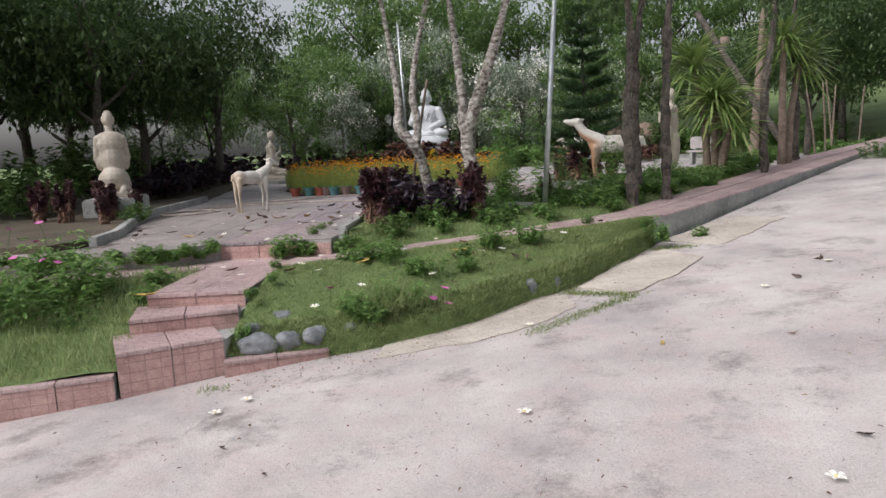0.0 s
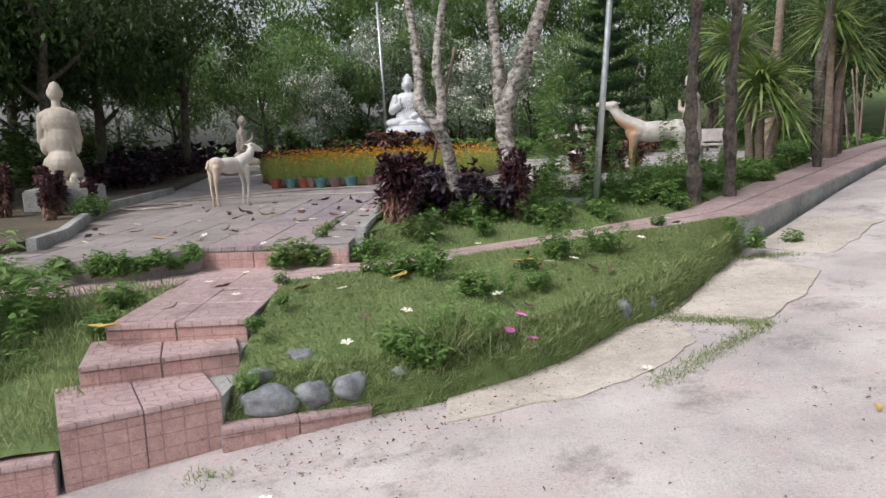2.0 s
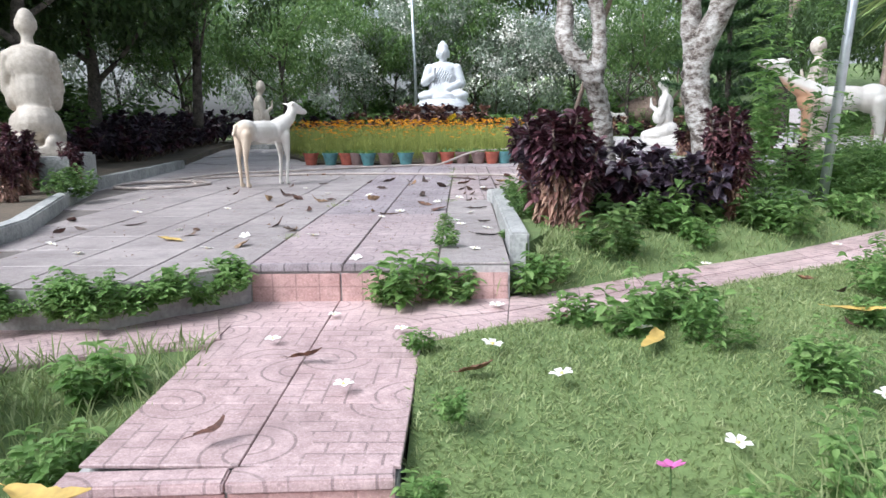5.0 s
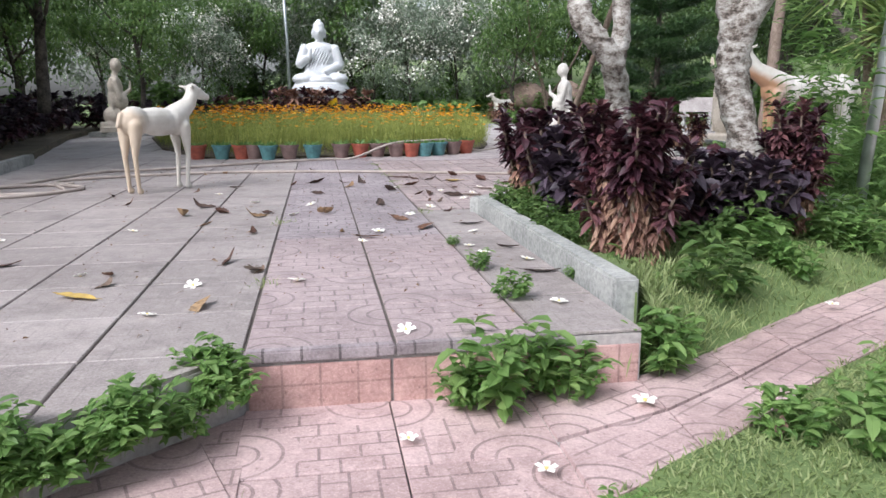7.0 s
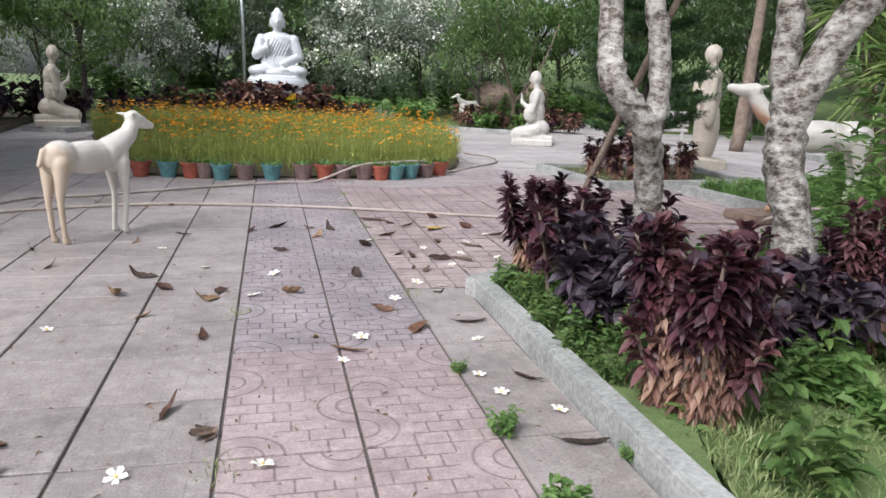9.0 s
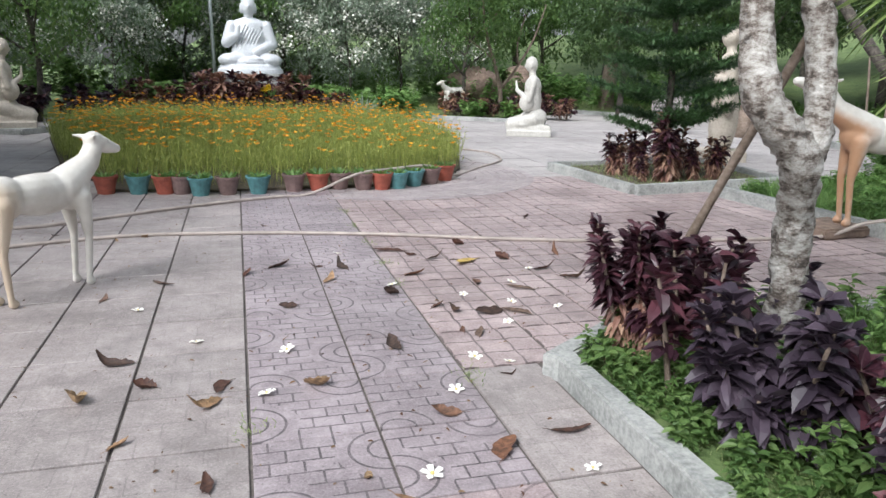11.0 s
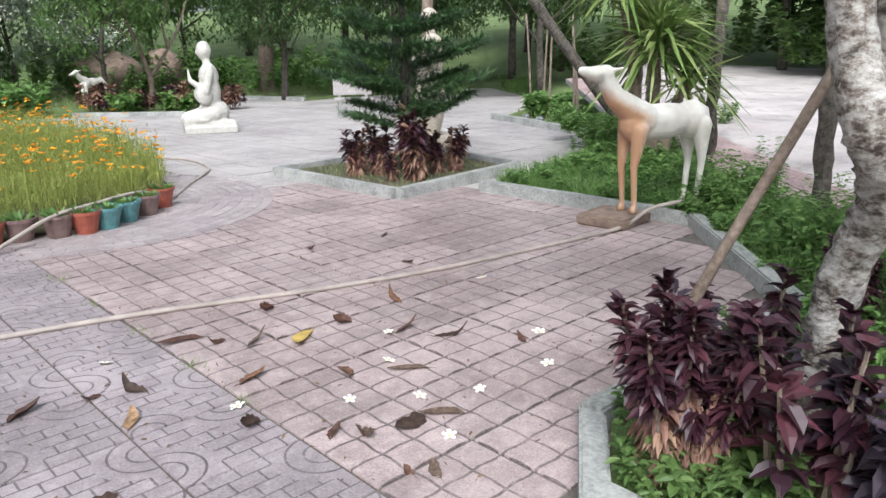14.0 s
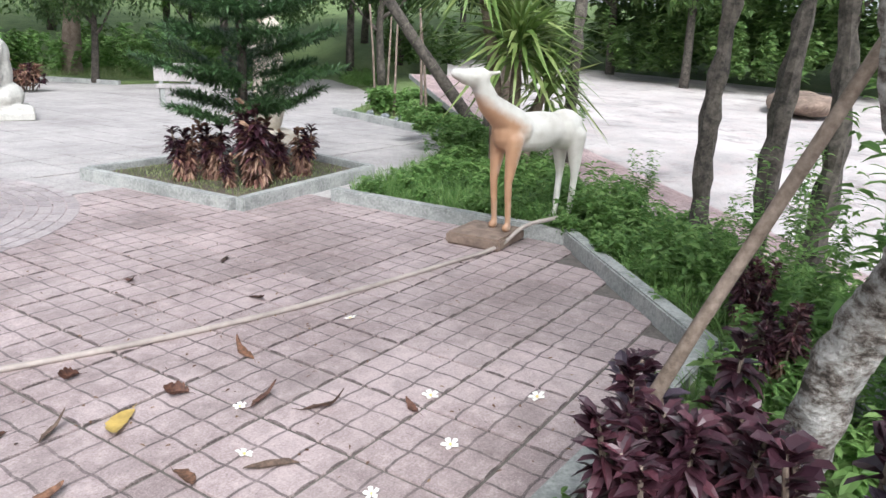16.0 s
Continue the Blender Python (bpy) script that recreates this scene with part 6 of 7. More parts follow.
for k, (x, y, z, rz, a, b, c) in enumerate([(1.2, -2.4, -0.64, 10, 0.19, 0.11, 0.1), (1.1, -2.22, -0.58, 70, 0.12, 0.1, 0.1), (1.47, -2.33, -0.63, 30, 0.11, 0.09, 0.09), (1.68, -2.25, -0.62, 50, 0.12, 0.1, 0.1), (1.32, -1.98, -0.49, 0, 0.13, 0.08, 0.06), (3.72, -0.95, -0.5, 0, 0.07, 0.06, 0.09), (2.0, -2.1, -0.6, 20, 0.09, 0.07, 0.06), (4.0, -0.72, -0.5, 20, 0.07, 0.06, 0.07), (2.6, 1.95, 0.08, 20, 0.14, 0.11, 0.09)]):
    rock(sized(x, y, z, rz, a, b, c), k + 1, ROCK, "rounded blue-grey rock at the lawn's edge", "rocks by the steps")
rock(sized(8.3, 26.0, 0.7, 0, 1.1, 0.7, 0.75), 21, BOULDER, "dark brown boulder before the far trees", "far boulders")
rock(sized(10.3, 26.2, 0.7, 30, 0.75, 0.6, 0.85), 22, BOULDER, "reddish brown boulder before the far trees", "far boulders")
rock(sized(18.5, 4.6, 0.62, 20, 1.5, 0.7, 0.28), 23, BOULDER, "heap of reddish earth beside the drive", "far boulders")
for k, (x, y) in enumerate([(10.75, 9.3), (10.95, 9.7), (11.15, 10.1), (11.3, 10.6), (11.5, 11.1), (11.8, 11.7)]):
    rock(sized(x, y, 0.1, k * 40, 0.1, 0.08, 0.07), 30 + k, ROCK, "small grey stone edging the far bed", "stones of the far bed")


def far_tree_trunk(x, y, r, h, lean, label, side=0.1):
    root = empty("tree", pose(x, y, -0.05), label, "tree")
    bm = bmesh.new()
    tube(bm, path_points([(0, 0, 0), (lean * 0.42, side * 0.42, h * 0.4), (lean, side, h)], 6), np.linspace(r, r * 0.6, 13), 11, 0.25, int(x * 7))
    part("trunk", bm, BARK if side > 1 else STICK, root, smooth=True)


far_tree_trunk(11.15, 14.2, 0.16, 6, 0.4, "pale leaning tree trunk behind the standing statue")
far_tree_trunk(12.8, 24.0, 0.3, 5, 0.5, "thick brown tree trunk on the far lawn")
far_tree_trunk(10.2, 7.95, 0.11, 4, -1.7, "leaning grey limb over the deer statue", 2.5)
far_tree_trunk(-8.0, 3.4, 0.15, 5, 0.3, "grey tree trunk in the shrub bed")
far_tree_trunk(-7.0, 4.6, 0.12, 5, -0.3, "thin grey tree trunk in the shrub bed")


def bare_tree():
    root = empty("tree", pose(7.9, 21.7, 0.0), "thin bare branching tree before the boulders", "tree")
    trunk = None
    for k, (pts, r0, r1) in enumerate([([(0, 0, -0.05), (0.05, 0, 0.7), (-0.15, 0, 1.5), (-0.5, 0, 2.6), (-0.7, 0, 4.2)], 0.085, 0.03), ([(0.03, 0, 0.8), (0.5, 0, 1.4), (1.1, 0.1, 2.3), (1.5, 0.1, 3.4)], 0.055, 0.018), ([(-0.2, 0, 1.7), (-0.75, 0, 2.1), (-1.4, 0, 2.5)], 0.04, 0.014), ([(0.6, 0, 1.55), (0.6, 0.1, 2.2), (0.8, 0, 3.1)], 0.035, 0.012), ([(-0.5, 0, 2.6), (-0.1, 0, 3.2), (0.1, 0, 4.0)], 0.03, 0.012)]):
        bm = bmesh.new()
        q = path_points(pts, 5)
        tube(bm, q, np.linspace(r0, r1, len(q)), 8, 0.25, k)
        if trunk is None:
            trunk = part("trunk", bm, STICK, root, smooth=True)
        else:
            part("limb", bm, STICK, trunk, smooth=True)


bare_tree()


def blossom():
    root = empty("fallen_flower", pose(0, 0, 0), "fallen white five-petalled flower", "flower", "fallen white flowers")
    me = None
    for k in range(5):
        a = k * 72
        if me is None:
            bm = bmesh.new()
            pts = [(0.004, 0, 0.004), (0.018, -0.012, 0.01), (0.036, -0.013, 0.016), (0.046, 0.0, 0.012), (0.036, 0.014, 0.016), (0.018, 0.01, 0.01)]
            bm.faces.new([bm.verts.new(p) for p in pts])
            r = bmesh.ops.extrude_face_region(bm, geom=bm.faces[:])
            for v in [e for e in r["geom"] if isinstance(e, bmesh.types.BMVert)]:
                v.co.z += 0.002
            o = part("petal", bm, PETAL, root)
            me = o.data
        else:
            o = new("petal", me)
            o.parent = root
        o.matrix_basis = pose(0, 0, 0, 0, 0, a)
    bm = bmesh.new()
    bmesh.ops.create_icosphere(bm, subdivisions=1, radius=0.008, matrix=Matrix.Translation((0, 0, 0.01)))
    part("core", bm, PETAL_CORE, root)
    return root


def dead_leaf(material, label, L, W, curl, seed, name="fallen_leaf"):
    """A dead leaf: uneven outline, raised rim on one side, twisted tip, a short stalk."""
    r = random.Random(seed)
    bm = bmesh.new()
    rows = []
    twist, lift = r.uniform(-0.9, 0.9), r.uniform(0.2, 1.0)
    side = [r.uniform(0.2, 1.5), r.uniform(-0.1, 0.9)]
    for i in range(12):
        t = i / 11
        w = W * math.sin(math.pi * min(t * 0.93 + 0.04, 1)) ** 0.75 * (1 + 0.2 * r.uniform(-1, 1))
        z = 0.006 + curl * L * lift * max(t - 0.55, 0) ** 2 * 2.2
        bend = 0.16 * L * math.sin(t * 2.6 + seed)
        a = twist * (t - 0.4)
        row = []
        for u in (-1, -0.5, 0, 0.5, 1):
            y = u * w / 2
            rise = abs(u) ** 1.7 * w * 0.5 * curl * side[u > 0] + 0.003 * r.uniform(-1, 1)
            row.append(bm.verts.new((L * (t - 0.5), y * math.cos(a) + bend, max(z + rise + abs(y * math.sin(a)) * 0.7, 0.003))))
        rows.append(row)
    for a, b in zip(rows, rows[1:]):
        for k in range(4):
            bm.faces.new((a[k], a[k + 1], b[k + 1], b[k]))
    e = rows[0][2].co
    tube(bm, [e, e + Vector((-0.02, 0.004, 0.003)), e + Vector((-0.045, 0.012, 0.001))], [0.002, 0.0016, 0.0012], 4)
    o = part(name, bm, material, None, smooth=True)
    return tagged(o, label, "leaf", "fallen leaves")


FL = blossom()
LEAF = [dead_leaf(FALLEN, "curled dry brown fallen leaf", 0.16, 0.07, 0.7, 1), dead_leaf(FALLEN, "small dark brown fallen leaf", 0.12, 0.06, 0.9, 2), dead_leaf(YELLOW, "yellow fallen leaf on the paving", 0.24, 0.075, 0.4, 3), dead_leaf(FALLEN, "long dry brown leaf on the paving", 0.24, 0.06, 0.5, 4),
        dead_leaf(FALLEN, "crumpled grey-brown fallen leaf", 0.14, 0.08, 1.1, 5), dead_leaf(FALLEN, "half-rolled dry fallen leaf", 0.18, 0.055, 1.3, 6), dead_leaf(FALLEN, "broad tan fallen leaf", 0.18, 0.08, 0.7, 7)]
fl_spots = [(-0.85, 1.18), (-1.46, 0.65), (-0.4, 0.45), (-0.25, 3.6), (0.08, 2.9), (0.5, 1.8), (1.08, 1.55), (1.12, 1.35), (1.3, 1.15), (1.1, 3.1), (1.25, 3.0), (1.2, 2.0), (0.55, 0.1), (-0.3, 0.9), (0.2, 3.4), (1.35, 4.1), (1.6, 3.9), (1.75, 4.3), (2.3, 3.7), (2.6, 4.0), (2.0, 4.6), (1.45, 3.55), (0.95, 4.4), (0.9, 2.75), (-1.6, 2.2), (-2.0, 3.2), (-1.1, 0.3), (0.7, 5.3), (3.1, 4.9), (2.9, 3.6), (1.85, 3.75), (-0.9, 2.4), (-0.6, 4.2), (1.2, 0.35), (0.15, 0.9)]
low_spots = [(0.5, -0.35, -0.195), (0.85, -0.6, -0.195), (0.3, -0.75, -0.195), (0.7, -1.3, -0.195), (1.3, -0.25, -0.18), (1.7, 0.2, -0.17), (2.6, 0.55, -0.14), (3.6, 1.0, -0.11), (4.8, 1.6, -0.08), (6.4, 3.2, 0.0), (6.9, 3.9, 0.05)]
for i, (x, y) in enumerate(fl_spots):
    copy_thing(FL, pose(x, y, 0.001, (i * 37) % 40 - 20, (i * 53) % 30 - 15, i * 71) @ Matrix.Scale(0.7 + 0.06 * (i % 5), 4))
for i, (x, y, z) in enumerate(low_spots):
    copy_thing(FL, pose(x, y, z + 0.002, 0, 0, i * 71) @ Matrix.Scale(0.7 + 0.06 * (i % 5), 4))
for i, (x, y) in enumerate([(1.64, -1.97), (2.02, -1.55), (3.43, -0.31), (3.19, -0.47), (1.9, -0.75), (1.5, -1.2), (2.7, -1.2), (2.3, -0.4), (4.2, 0.4), (1.25, -0.95)]):
    d = np.linalg.norm(LAWN.reshape(-1, 3)[:, :2] - np.array([x, y]), axis=1)
    copy_thing(FL, pose(x, y, LAWN.reshape(-1, 3)[d.argmin(), 2] + 0.05, 10, 0, i * 50) @ Matrix.Scale(1.05, 4))
drv = np.random.default_rng(9)
for i in range(10):
    x, y = drv.uniform(1.2, 9), drv.uniform(-5.5, -0.5)
    if y > -3.2 + (x - 1.2) * 0.55:
        y -= 2.2
    copy_thing(FL, pose(x, y, drive_z(x, y) + 0.012, 0, 0, i * 33) @ Matrix.Scale(1.1, 4))
FL.matrix_world = pose(0.62, 2.1, 0.001, 5, 0, 20)
lf = np.random.default_rng(10)
spots = [(2.98, 5.54, 0), (0.3, 2.94, 1), (-0.18, 2.85, 0), (-0.08, 1.16, 0), (0.75, 3.35, 0), (1.2, 3.8, 0), (0.55, 1.95, 3), (-0.2, 0.55, 0), (-0.15, 2.2, 1), (1.75, 4.15, 3), (2.1, 4.55, 1), (1.5, 4.35, 0), (1.15, 4.6, 0), (1.55, 3.7, 3), (0.7, 4.9, 1), (-0.75, 0.75, 2), (-0.1, 3.0, 3), (0.9, 4.2, 0), (1.4, 5.0, 1), (0.25, 4.1, 1), (2.45, 4.0, 1), (1.9, 4.9, 0), (1.3, 1.5, 3), (1.25, 2.3, 3), (1.3, 0.9, 3), (-0.5, 4.75, 3), (-0.6, 3.4, 0), (0.95, 2.2, 0), (-1.9, 1.7, 0), (-1.3, 1.5, 3), (2.4, 5.0, 0), (3.4, 6.3, 1), (2.7, 6.4, 1), (1.7, 5.4, 1)]
for i, (x, y, k) in enumerate(spots):
    k = (k, 4, 5, 6)[i % 4] if k in (0, 1) else k
    copy_thing(LEAF[k], pose(x, y, 0.002, lf.uniform(-6, 6), lf.uniform(-4, 4), lf.uniform(0, 360)) @ Matrix.Diagonal((lf.uniform(0.6, 1.0), lf.uniform(0.6, 1.1), 0.8, 1)))
for i in range(24):
    x, y = lf.uniform(-1.8, 1.3), lf.uniform(0.3, 6.5)
    copy_thing(LEAF[(0, 1, 4, 5)[int(lf.integers(0, 4))]], pose(x, y, 0.0, 0, 0, lf.uniform(0, 360)) @ Matrix.Scale(lf.uniform(0.4, 0.8), 4))
for i in range(26):
    x, y = lf.uniform(1.2, 11), lf.uniform(-6, -0.5)
    if y > -3.1 + (x - 1.2) * 0.55:
        y -= 2.5
    copy_thing(LEAF[int(lf.integers(0, 4)) if i % 9 == 0 else int(lf.integers(0, 2))], pose(x, y, drive_z(x, y) + 0.008, 0, 0, lf.uniform(0, 360)) @ Matrix.Scale(lf.uniform(0.4, 0.75), 4))
for k, (x, y, z, r, s, w) in enumerate([(0.5, -1.0, -0.2, 20, 0.8, 0), (0.35, -1.7, -0.2, 60, 0.8, 1), (0.02, -2.0, -0.24, -8, 1.2, 2), (1.9, -0.85, -0.18, 70, 0.9, 2), (2.95, -0.5, -0.15, -20, 1.0, 2), (1.55, 0.05, -0.18, 20, 1.0, 0), (2.0, 0.75, -0.1, 30, 1.1, 3)]):
    copy_thing(LEAF[w], pose(x, y, z + 0.01, 0, 0, r) @ Matrix.Scale(s, 4))
for i in range(14):
    q = LAWN[int(lf.integers(1, 12)), int(lf.integers(2, 38))]
    copy_thing(LEAF[int(lf.integers(0, 2))], pose(q[0], q[1], q[2] + 0.035, lf.uniform(-20, 20), 0, lf.uniform(0, 360)) @ Matrix.Scale(lf.uniform(0.5, 0.9), 4))
for L, (x, y) in zip(LEAF, [(0.25, 5.0), (0.55, 4.6), (1.62, 4.85), (1.1, 5.3), (-0.7, 3.0), (2.2, 4.3), (1.4, 3.75)]):
    L.matrix_world = pose(x, y, 0.0, 0, 0, 140 * x)


def pink_flower(x, y, z, k):
    root = empty("pink_flower", pose(x, y, z, 15, 0, k * 50), "bright pink flower on a thin stem", "flower", "pink flowers")
    bm = bmesh.new()
    tube(bm, [(0, 0, -0.25), (0.01, 0, -0.1), (0, 0, 0)], [0.003] * 3, 5)
    part("stem", bm, L_MID, root)
    a = np.arange(7) * 2 * math.pi / 7
    V, F = blades(np.zeros((7, 3)), np.stack([np.cos(a), np.sin(a), np.full(7, 0.35)], 1), 0.05, 0.042, 0.0, None, 0.65)
    foliage("petals", V, F, PINK, root)


for k, (x, y, z) in enumerate([(-1.35, -1.9, 0.16), (-1.0, -1.75, 0.08), (-1.2, -2.2, -0.1), (-1.55, -1.6, 0.42), (-1.2, -1.75, 0.3), (-1.75, -1.95, 0.25), (-0.95, -2.05, 0.15), (-1.4, -1.35, 0.45), (2.75, -1.75, -0.42), (2.85, -1.55, -0.36), (2.9, -1.85, -0.45), (1.75, -1.75, -0.28)]):
    pink_flower(x, y, z, k)


def grit(name, P, label, seed, size):
    """Crumbs of bark, husks and leaf that lie about on the paving."""
    g = np.random.default_rng(seed)
    n = len(P)
    az = g.uniform(0, 6.28, n)
    V, F = broad(P, np.stack([np.cos(az), np.sin(az), g.uniform(0.0, 0.25, n)], 1), g.uniform(0.4, 1.6, n) * size, g.uniform(0.3, 0.7, n) * size, 0.3, g)
    foliage(name, V, F, DRY, None, label, "litter", kind="stuff")


gl = np.random.default_rng(77)
q = np.c_[gl.uniform(-2.2, 4.0, 1100), gl.uniform(0.1, 8.0, 1100)]
q = q[(q[:, 0] < 1.3) | (q[:, 1] > 3.2)]
grit("paving_litter", np.c_[q, np.full(len(q), 0.006)], "brown crumbs of leaf on the paving", 78, 0.022)
foot = np.array([(1.0, -2.75), (1.9, -2.35), (2.9, -1.85), (3.75, -1.0), (4.4, -0.35), (5.1, 0.55), (6.1, 1.6), (8.3, 4.2)])
t = gl.uniform(0, len(foot) - 1.001, 900)
k = t.astype(int)
q = foot[k] + (foot[k + 1] - foot[k]) * (t - k)[:, None] + np.abs(gl.normal(0, 0.28, (900, 1))) * np.array([0.5, -0.85]) + gl.normal(0, 0.06, (900, 2))
w = np.c_[gl.uniform(-1, 10, 1300), gl.uniform(-6.5, -0.5, 1300)]
w = w[w[:, 1] < -3.0 + (w[:, 0] - 1.2) * 0.55]
q = np.concatenate([q, w])
grit("drive_litter", np.array([(x, y, drive_z(x, y) + 0.012) for x, y in q]), "brown crumbs and husks along the drive's edge", 79, 0.026)


# ---------------------------------------------------------------- tiles
def tile_mesh(name, material, w=0.5, h=0.012, gap=0.0065, bev=0.003):
    a = w / 2 - gap
    b = a - bev
    V = [(s * a, t * a, 0) for s, t in ((-1, -1), (1, -1), (1, 1), (-1, 1))] + [(s * a, t * a, h - bev) for s, t in ((-1, -1), (1, -1), (1, 1), (-1, 1))] + [(s * b, t * b, h) for s, t in ((-1, -1), (1, -1), (1, 1), (-1, 1))]
    F = [(k, (k + 1) % 4, 4 + (k + 1) % 4, 4 + k) for k in range(4)] + [(4 + k, 4 + (k + 1) % 4, 8 + (k + 1) % 4, 8 + k) for k in range(4)] + [(8, 9, 10, 11)]
    me = mesh_np(name, V, F)
    me.materials.append(material)
    return me


M_PLAIN, M_ARC, M_ARCP, M_HEX, M_PINK = (tile_mesh(n, m, gap=q) for n, m, q in (("plain_tile", T_PLAIN, 0.0065), ("arc_tile", T_ARC, 0.0065), ("arc_tile", T_ARCP, 0.0065), ("hex_tile", T_HEX, 0.009), ("pink_tile", T_PINK, 0.0065)))
tr = random.Random(12)


def lay(me, x, y, z, rz=0.0, tilt=0.4, size=1.0, fall=0.0):
    o = new("tile", me)
    o.parent = PLAZA
    o.matrix_basis = pose(x, y, z + tr.uniform(-0.0015, 0.0015), tr.uniform(-tilt, tilt) * 0.5, tr.uniform(-tilt, tilt) * 0.5, 0) @ pose(0, 0, 0, fall, 0, 0) @ Matrix.Diagonal((*((size, size) if isinstance(size, float) else size), 1, 1)) @ pose(0, 0, 0, 0, 0, rz)


def joint_bed():
    bm = bmesh.new()
    prism(bm, [(-3.0, 0.0), (1.37, 0.0), (1.41, 2.88), (1.9, 3.18), (3.88, 3.1), (5.48, 4.6), (5.38, 7.3), (4.4, 7.3), (4.35, 9.0), (-3.0, 9.0)], -0.02, -0.0105)
    part("joint_bed", bm, JOINT, PLAZA)


joint_bed()
EDGE = [(-3.0, -0.03), (1.36, -0.03), (1.41, 2.88), (1.9, 3.18), (3.88, 3.1), (5.48, 4.6), (5.38, 7.3), (4.4, 7.4), (4.35, 9.0), (-3.0, 9.0)]
for j in range(18):
    y = 0.22 + 0.5 * j
    for i in range(2):
        if y < 8.3:
            lay(M_ARCP if y < 1.9 else M_ARC, 0.25 + 0.5 * i, y, -0.011, 0 if (i + j) % 2 else 180)
    for i in range(6):
        x = -0.25 - 0.5 * i
        if x > -1.75 - 0.42 * max(y - 0.6, 0) * 0.62 and y > -0.6:
            lay(M_PLAIN, x, y, -0.011)
    for i in range(9):
        x = 1.25 + 0.5 * i - 0.0
        if in_poly(np.array([[x, y]]), EDGE)[0] and y < 8.8:
            if i == 0 and y < 2.8:
                lay(M_PLAIN, 1.195, y, -0.011, 0, 0.4, (0.77, 1.0))
            else:
                lay(M_HEX, x, y, -0.011, 90 * (tr.random() < 0.5))
for i in range(5):
    lay(M_PLAIN, -0.75 - 0.5 * i, -0.28, -0.011)
bm = bmesh.new()
prism(bm, [(-0.008, -0.035), (-0.492, -0.035), (-0.492, -0.515)], -0.03, 0.001)
part("corner_tile", bm, T_PLAIN, PLAZA)
for j in range(4):
    y = -0.03 - 0.4475 * (j + 0.5)
    for i in range(2):
        lay(M_PINK, 0.235 + 0.478 * i, y, path_z(y) - 0.012, 90 * ((i + j) % 4), 0.3, (0.972, 0.908), 1.2)
for i, (x, y, r) in enumerate([(-0.25, -0.54, 20), (-0.68, -0.78, 36), (-1.08, -1.0, 20), (-1.55, -1.12, 8), (-2.05, -1.15, 3), (-2.55, -1.17, 0)]):
    lay(M_PINK, x, y, -0.212, r, 0.3, 0.94)
LIP = bmesh.new()
for i in range(2):
    box(LIP, (0.5 * i + 0.003, -0.045, -0.04), (0.5 * i + 0.497, 0.0, 0.002), 0.006)
part("edge_lip", LIP, T_ARC, PLAZA)
for i in range(3):
    bm = bmesh.new()
    h = 0.235 if i < 2 else 0.2
    box(bm, (-h, -0.012, 0), (h, 0, 0.155), 0.003)
    o = part("riser_tile", bm, T_RISER, PLAZA)
    o.matrix_basis = pose((0.245, 0.725, 1.17)[i], -0.03, -0.205)

# ring of curved pavers round the end of the flower bed
def ring_paving():
    c = (1.9, 9.5)
    rings = [1.02 + 0.11 * k for k in range(9)]
    for k, r in enumerate(rings):
        n = int(2 * math.pi * r / 0.24)
        me = None
        for i in range(n):
            a = (i + 0.5 * (k % 2)) * 2 * math.pi / n
            p = np.array([[c[0] + r * math.cos(a), c[1] + r * math.sin(a)]])
            if in_poly(p, BED)[0] or p[0, 0] < 1.0:
                continue
            if me is None:
                V, F, m = [], [], 4
                for q in range(m + 1):
                    t = (q / m - 0.5) * (0.24 - 0.014) / r
                    for w in (r + 0.006, r + 0.104):
                        V += [(w * math.cos(t) - r, w * math.sin(t), 0.0), (w * math.cos(t) - r, w * math.sin(t), 0.014)]
                for q in range(m):
                    o = q * 4
                    F += [(o + 1, o + 3, o + 7, o + 5), (o, o + 1, o + 5, o + 4), (o + 2, o + 6, o + 7, o + 3)]
                F += [(0, 2, 3, 1), (m * 4, m * 4 + 1, m * 4 + 3, m * 4 + 2)]
                me = mesh_np("curved_paver", V, F)
                me.materials.append(T_RINGP)
            o = new("curved_paver", me)
            o.parent = PLAZA
            o.matrix_basis = pose(p[0, 0], p[0, 1], -0.008 + tr.uniform(-0.001, 0.001), 0, 0, math.degrees(a))


ring_paving()

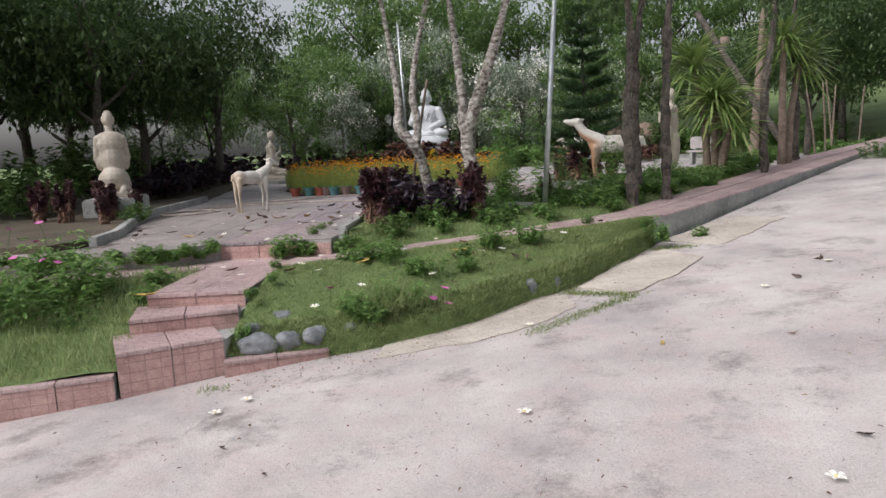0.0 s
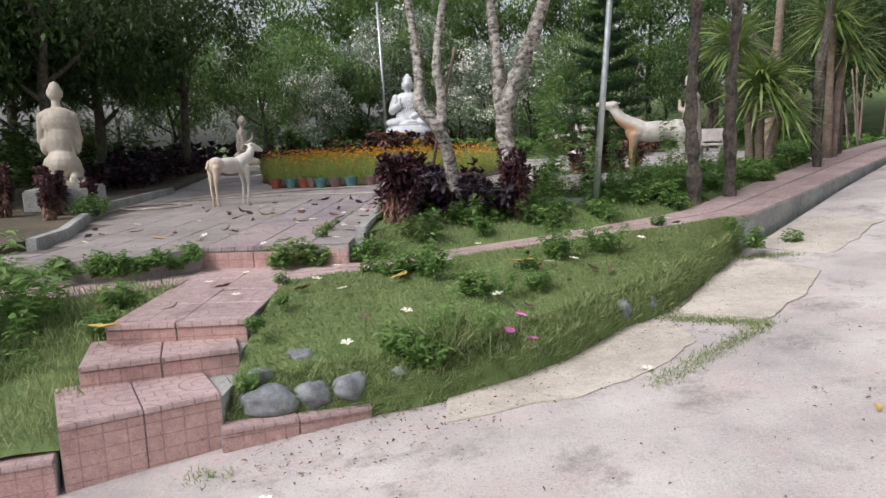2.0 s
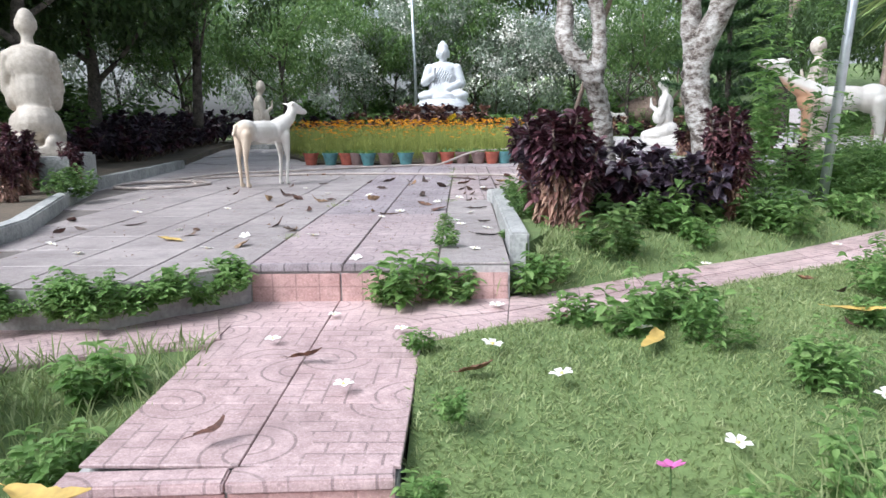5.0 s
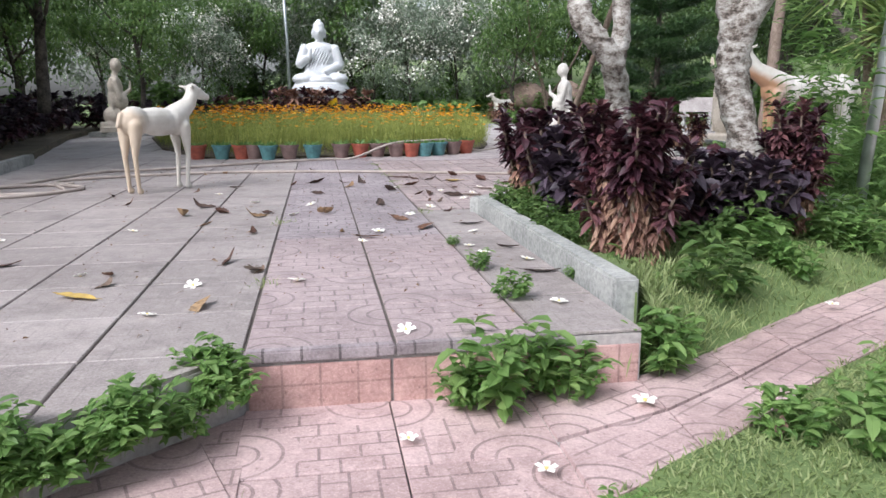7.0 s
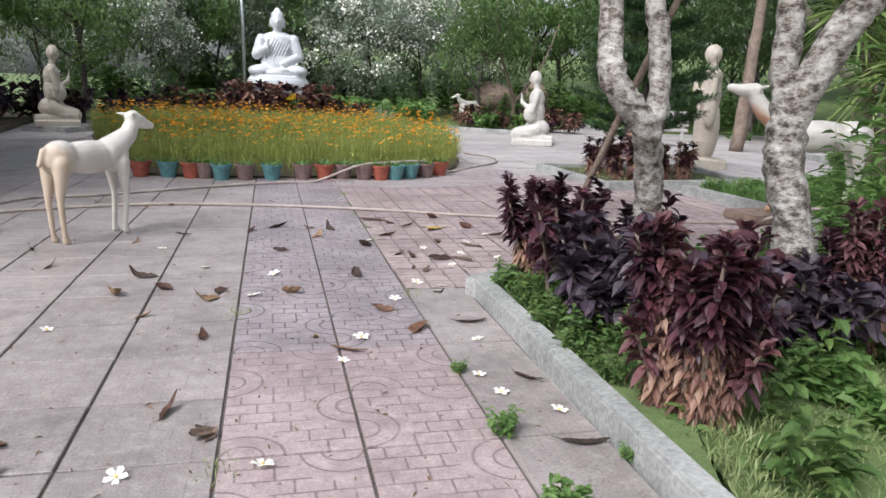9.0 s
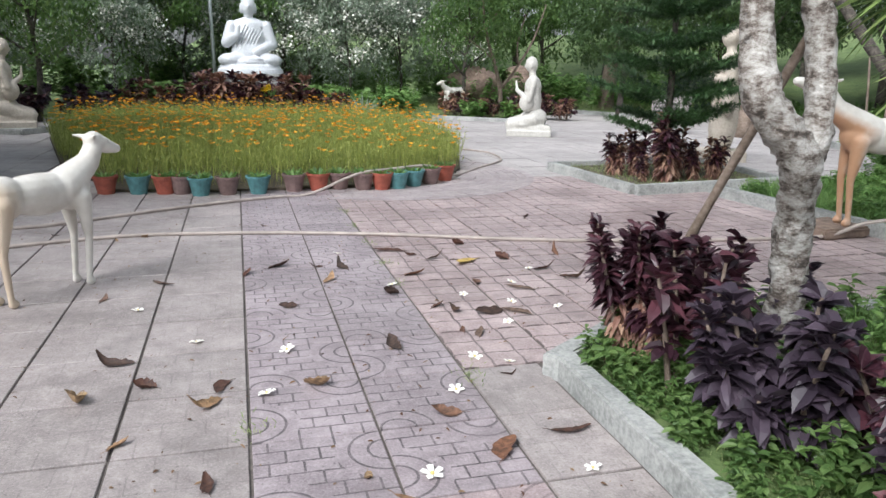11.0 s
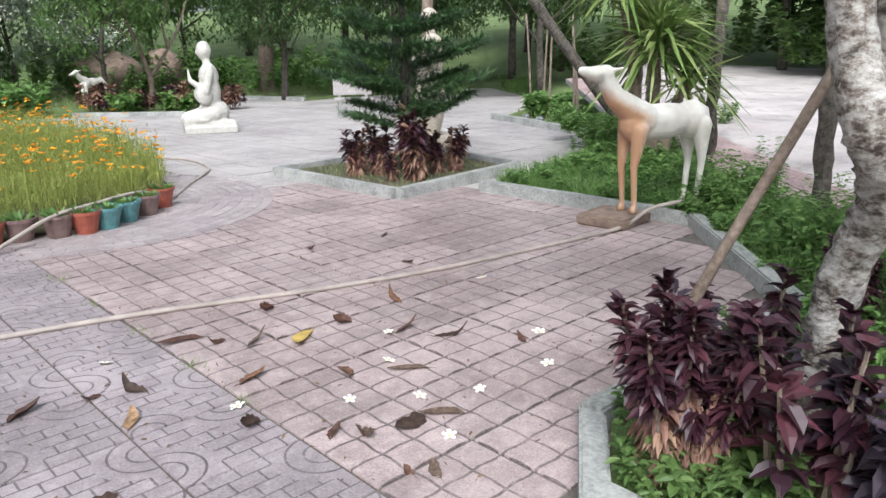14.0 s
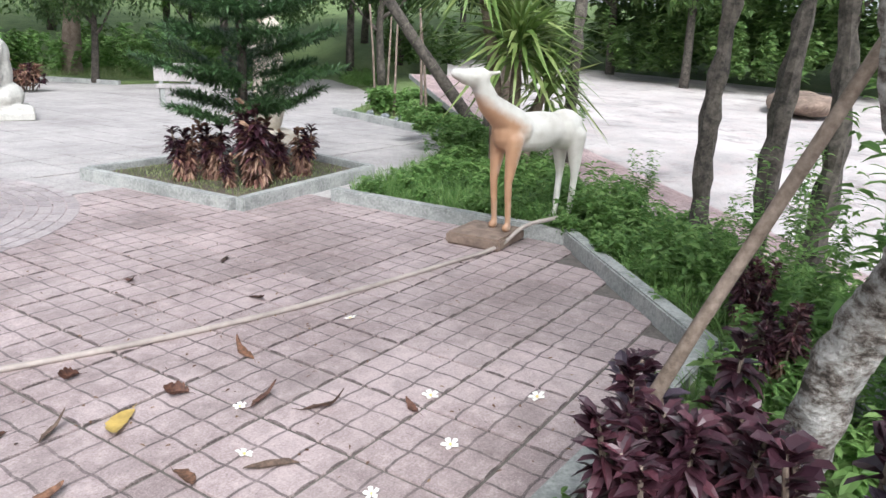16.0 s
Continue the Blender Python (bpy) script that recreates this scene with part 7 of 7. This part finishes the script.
# walkway tiles, one pair to each half metre
A, B = lerp_poly(WALK_FRONT, 46), lerp_poly(WALK_BACK, 46)
for i in range(45):
    for k in range(2):
        bm = bmesh.new()
        f = lambda P, Q, s: P * (1 - s) + Q * s
        s0, s1 = k / 2 + 0.012, (k + 1) / 2 - 0.012
        q = [f(A[i], B[i], s0), f(A[i + 1], B[i + 1], s0), f(A[i + 1], B[i + 1], s1), f(A[i], B[i], s1)]
        c = sum(q) / 4
        ang = math.atan2(A[i + 1][1] - A[i][1], A[i + 1][0] - A[i][0])
        R = np.array(Matrix.Rotation(-ang, 3, "Z"))
        hi = [bm.verts.new(R @ ((p - c) * 0.985 + np.array([0, 0, 0.006]))) for p in q]
        lo = [bm.verts.new(R @ ((p - c) + np.array([0, 0, -0.02]))) for p in q]
        bm.faces.new(hi)
        for e in range(4):
            bm.faces.new((lo[e], lo[(e + 1) % 4], hi[(e + 1) % 4], hi[e]))
        o = part("tile", bm, T_PINK, bpy.data.objects["path_side_bed"])
        o.matrix_basis = pose(*c, 0, 0, math.degrees(ang))


def far_tiles():
    V, F = [], []
    for y in np.arange(9.25, 21, 0.5):
        for x in np.arange(-4.2, 12, 0.5):
            p = np.array([[x, y]])
            if in_poly(p, BED)[0] or (4.2 < x < 7.2 and y < 10) or (x < -3.6 - (y - 9) * 0.24) or (x > 7 and y > 19 - 0) or (x > 5.2 and y > 19.5) or (x > 10.5 and y < 9.6 + (x - 10.5) * 2.4):
                continue
            k = len(V)
            a = 0.244
            z = -0.003 + tr.uniform(-0.002, 0.002)
            V += [(x - a, y - a, z), (x + a, y - a, z), (x + a, y + a, z), (x - a, y + a, z)] + [(x - a, y - a, -0.013), (x + a, y - a, -0.013), (x + a, y + a, -0.013), (x - a, y + a, -0.013)]
            F += [(k, k + 1, k + 2, k + 3)] + [(k + 4 + e, k + 4 + (e + 1) % 4, k + (e + 1) % 4, k + e) for e in range(4)]
    put("paving_tiles", mesh_np("paving_tiles", V, F), PAVE_FAR, PLAZA, kind="stuff")


far_tiles()
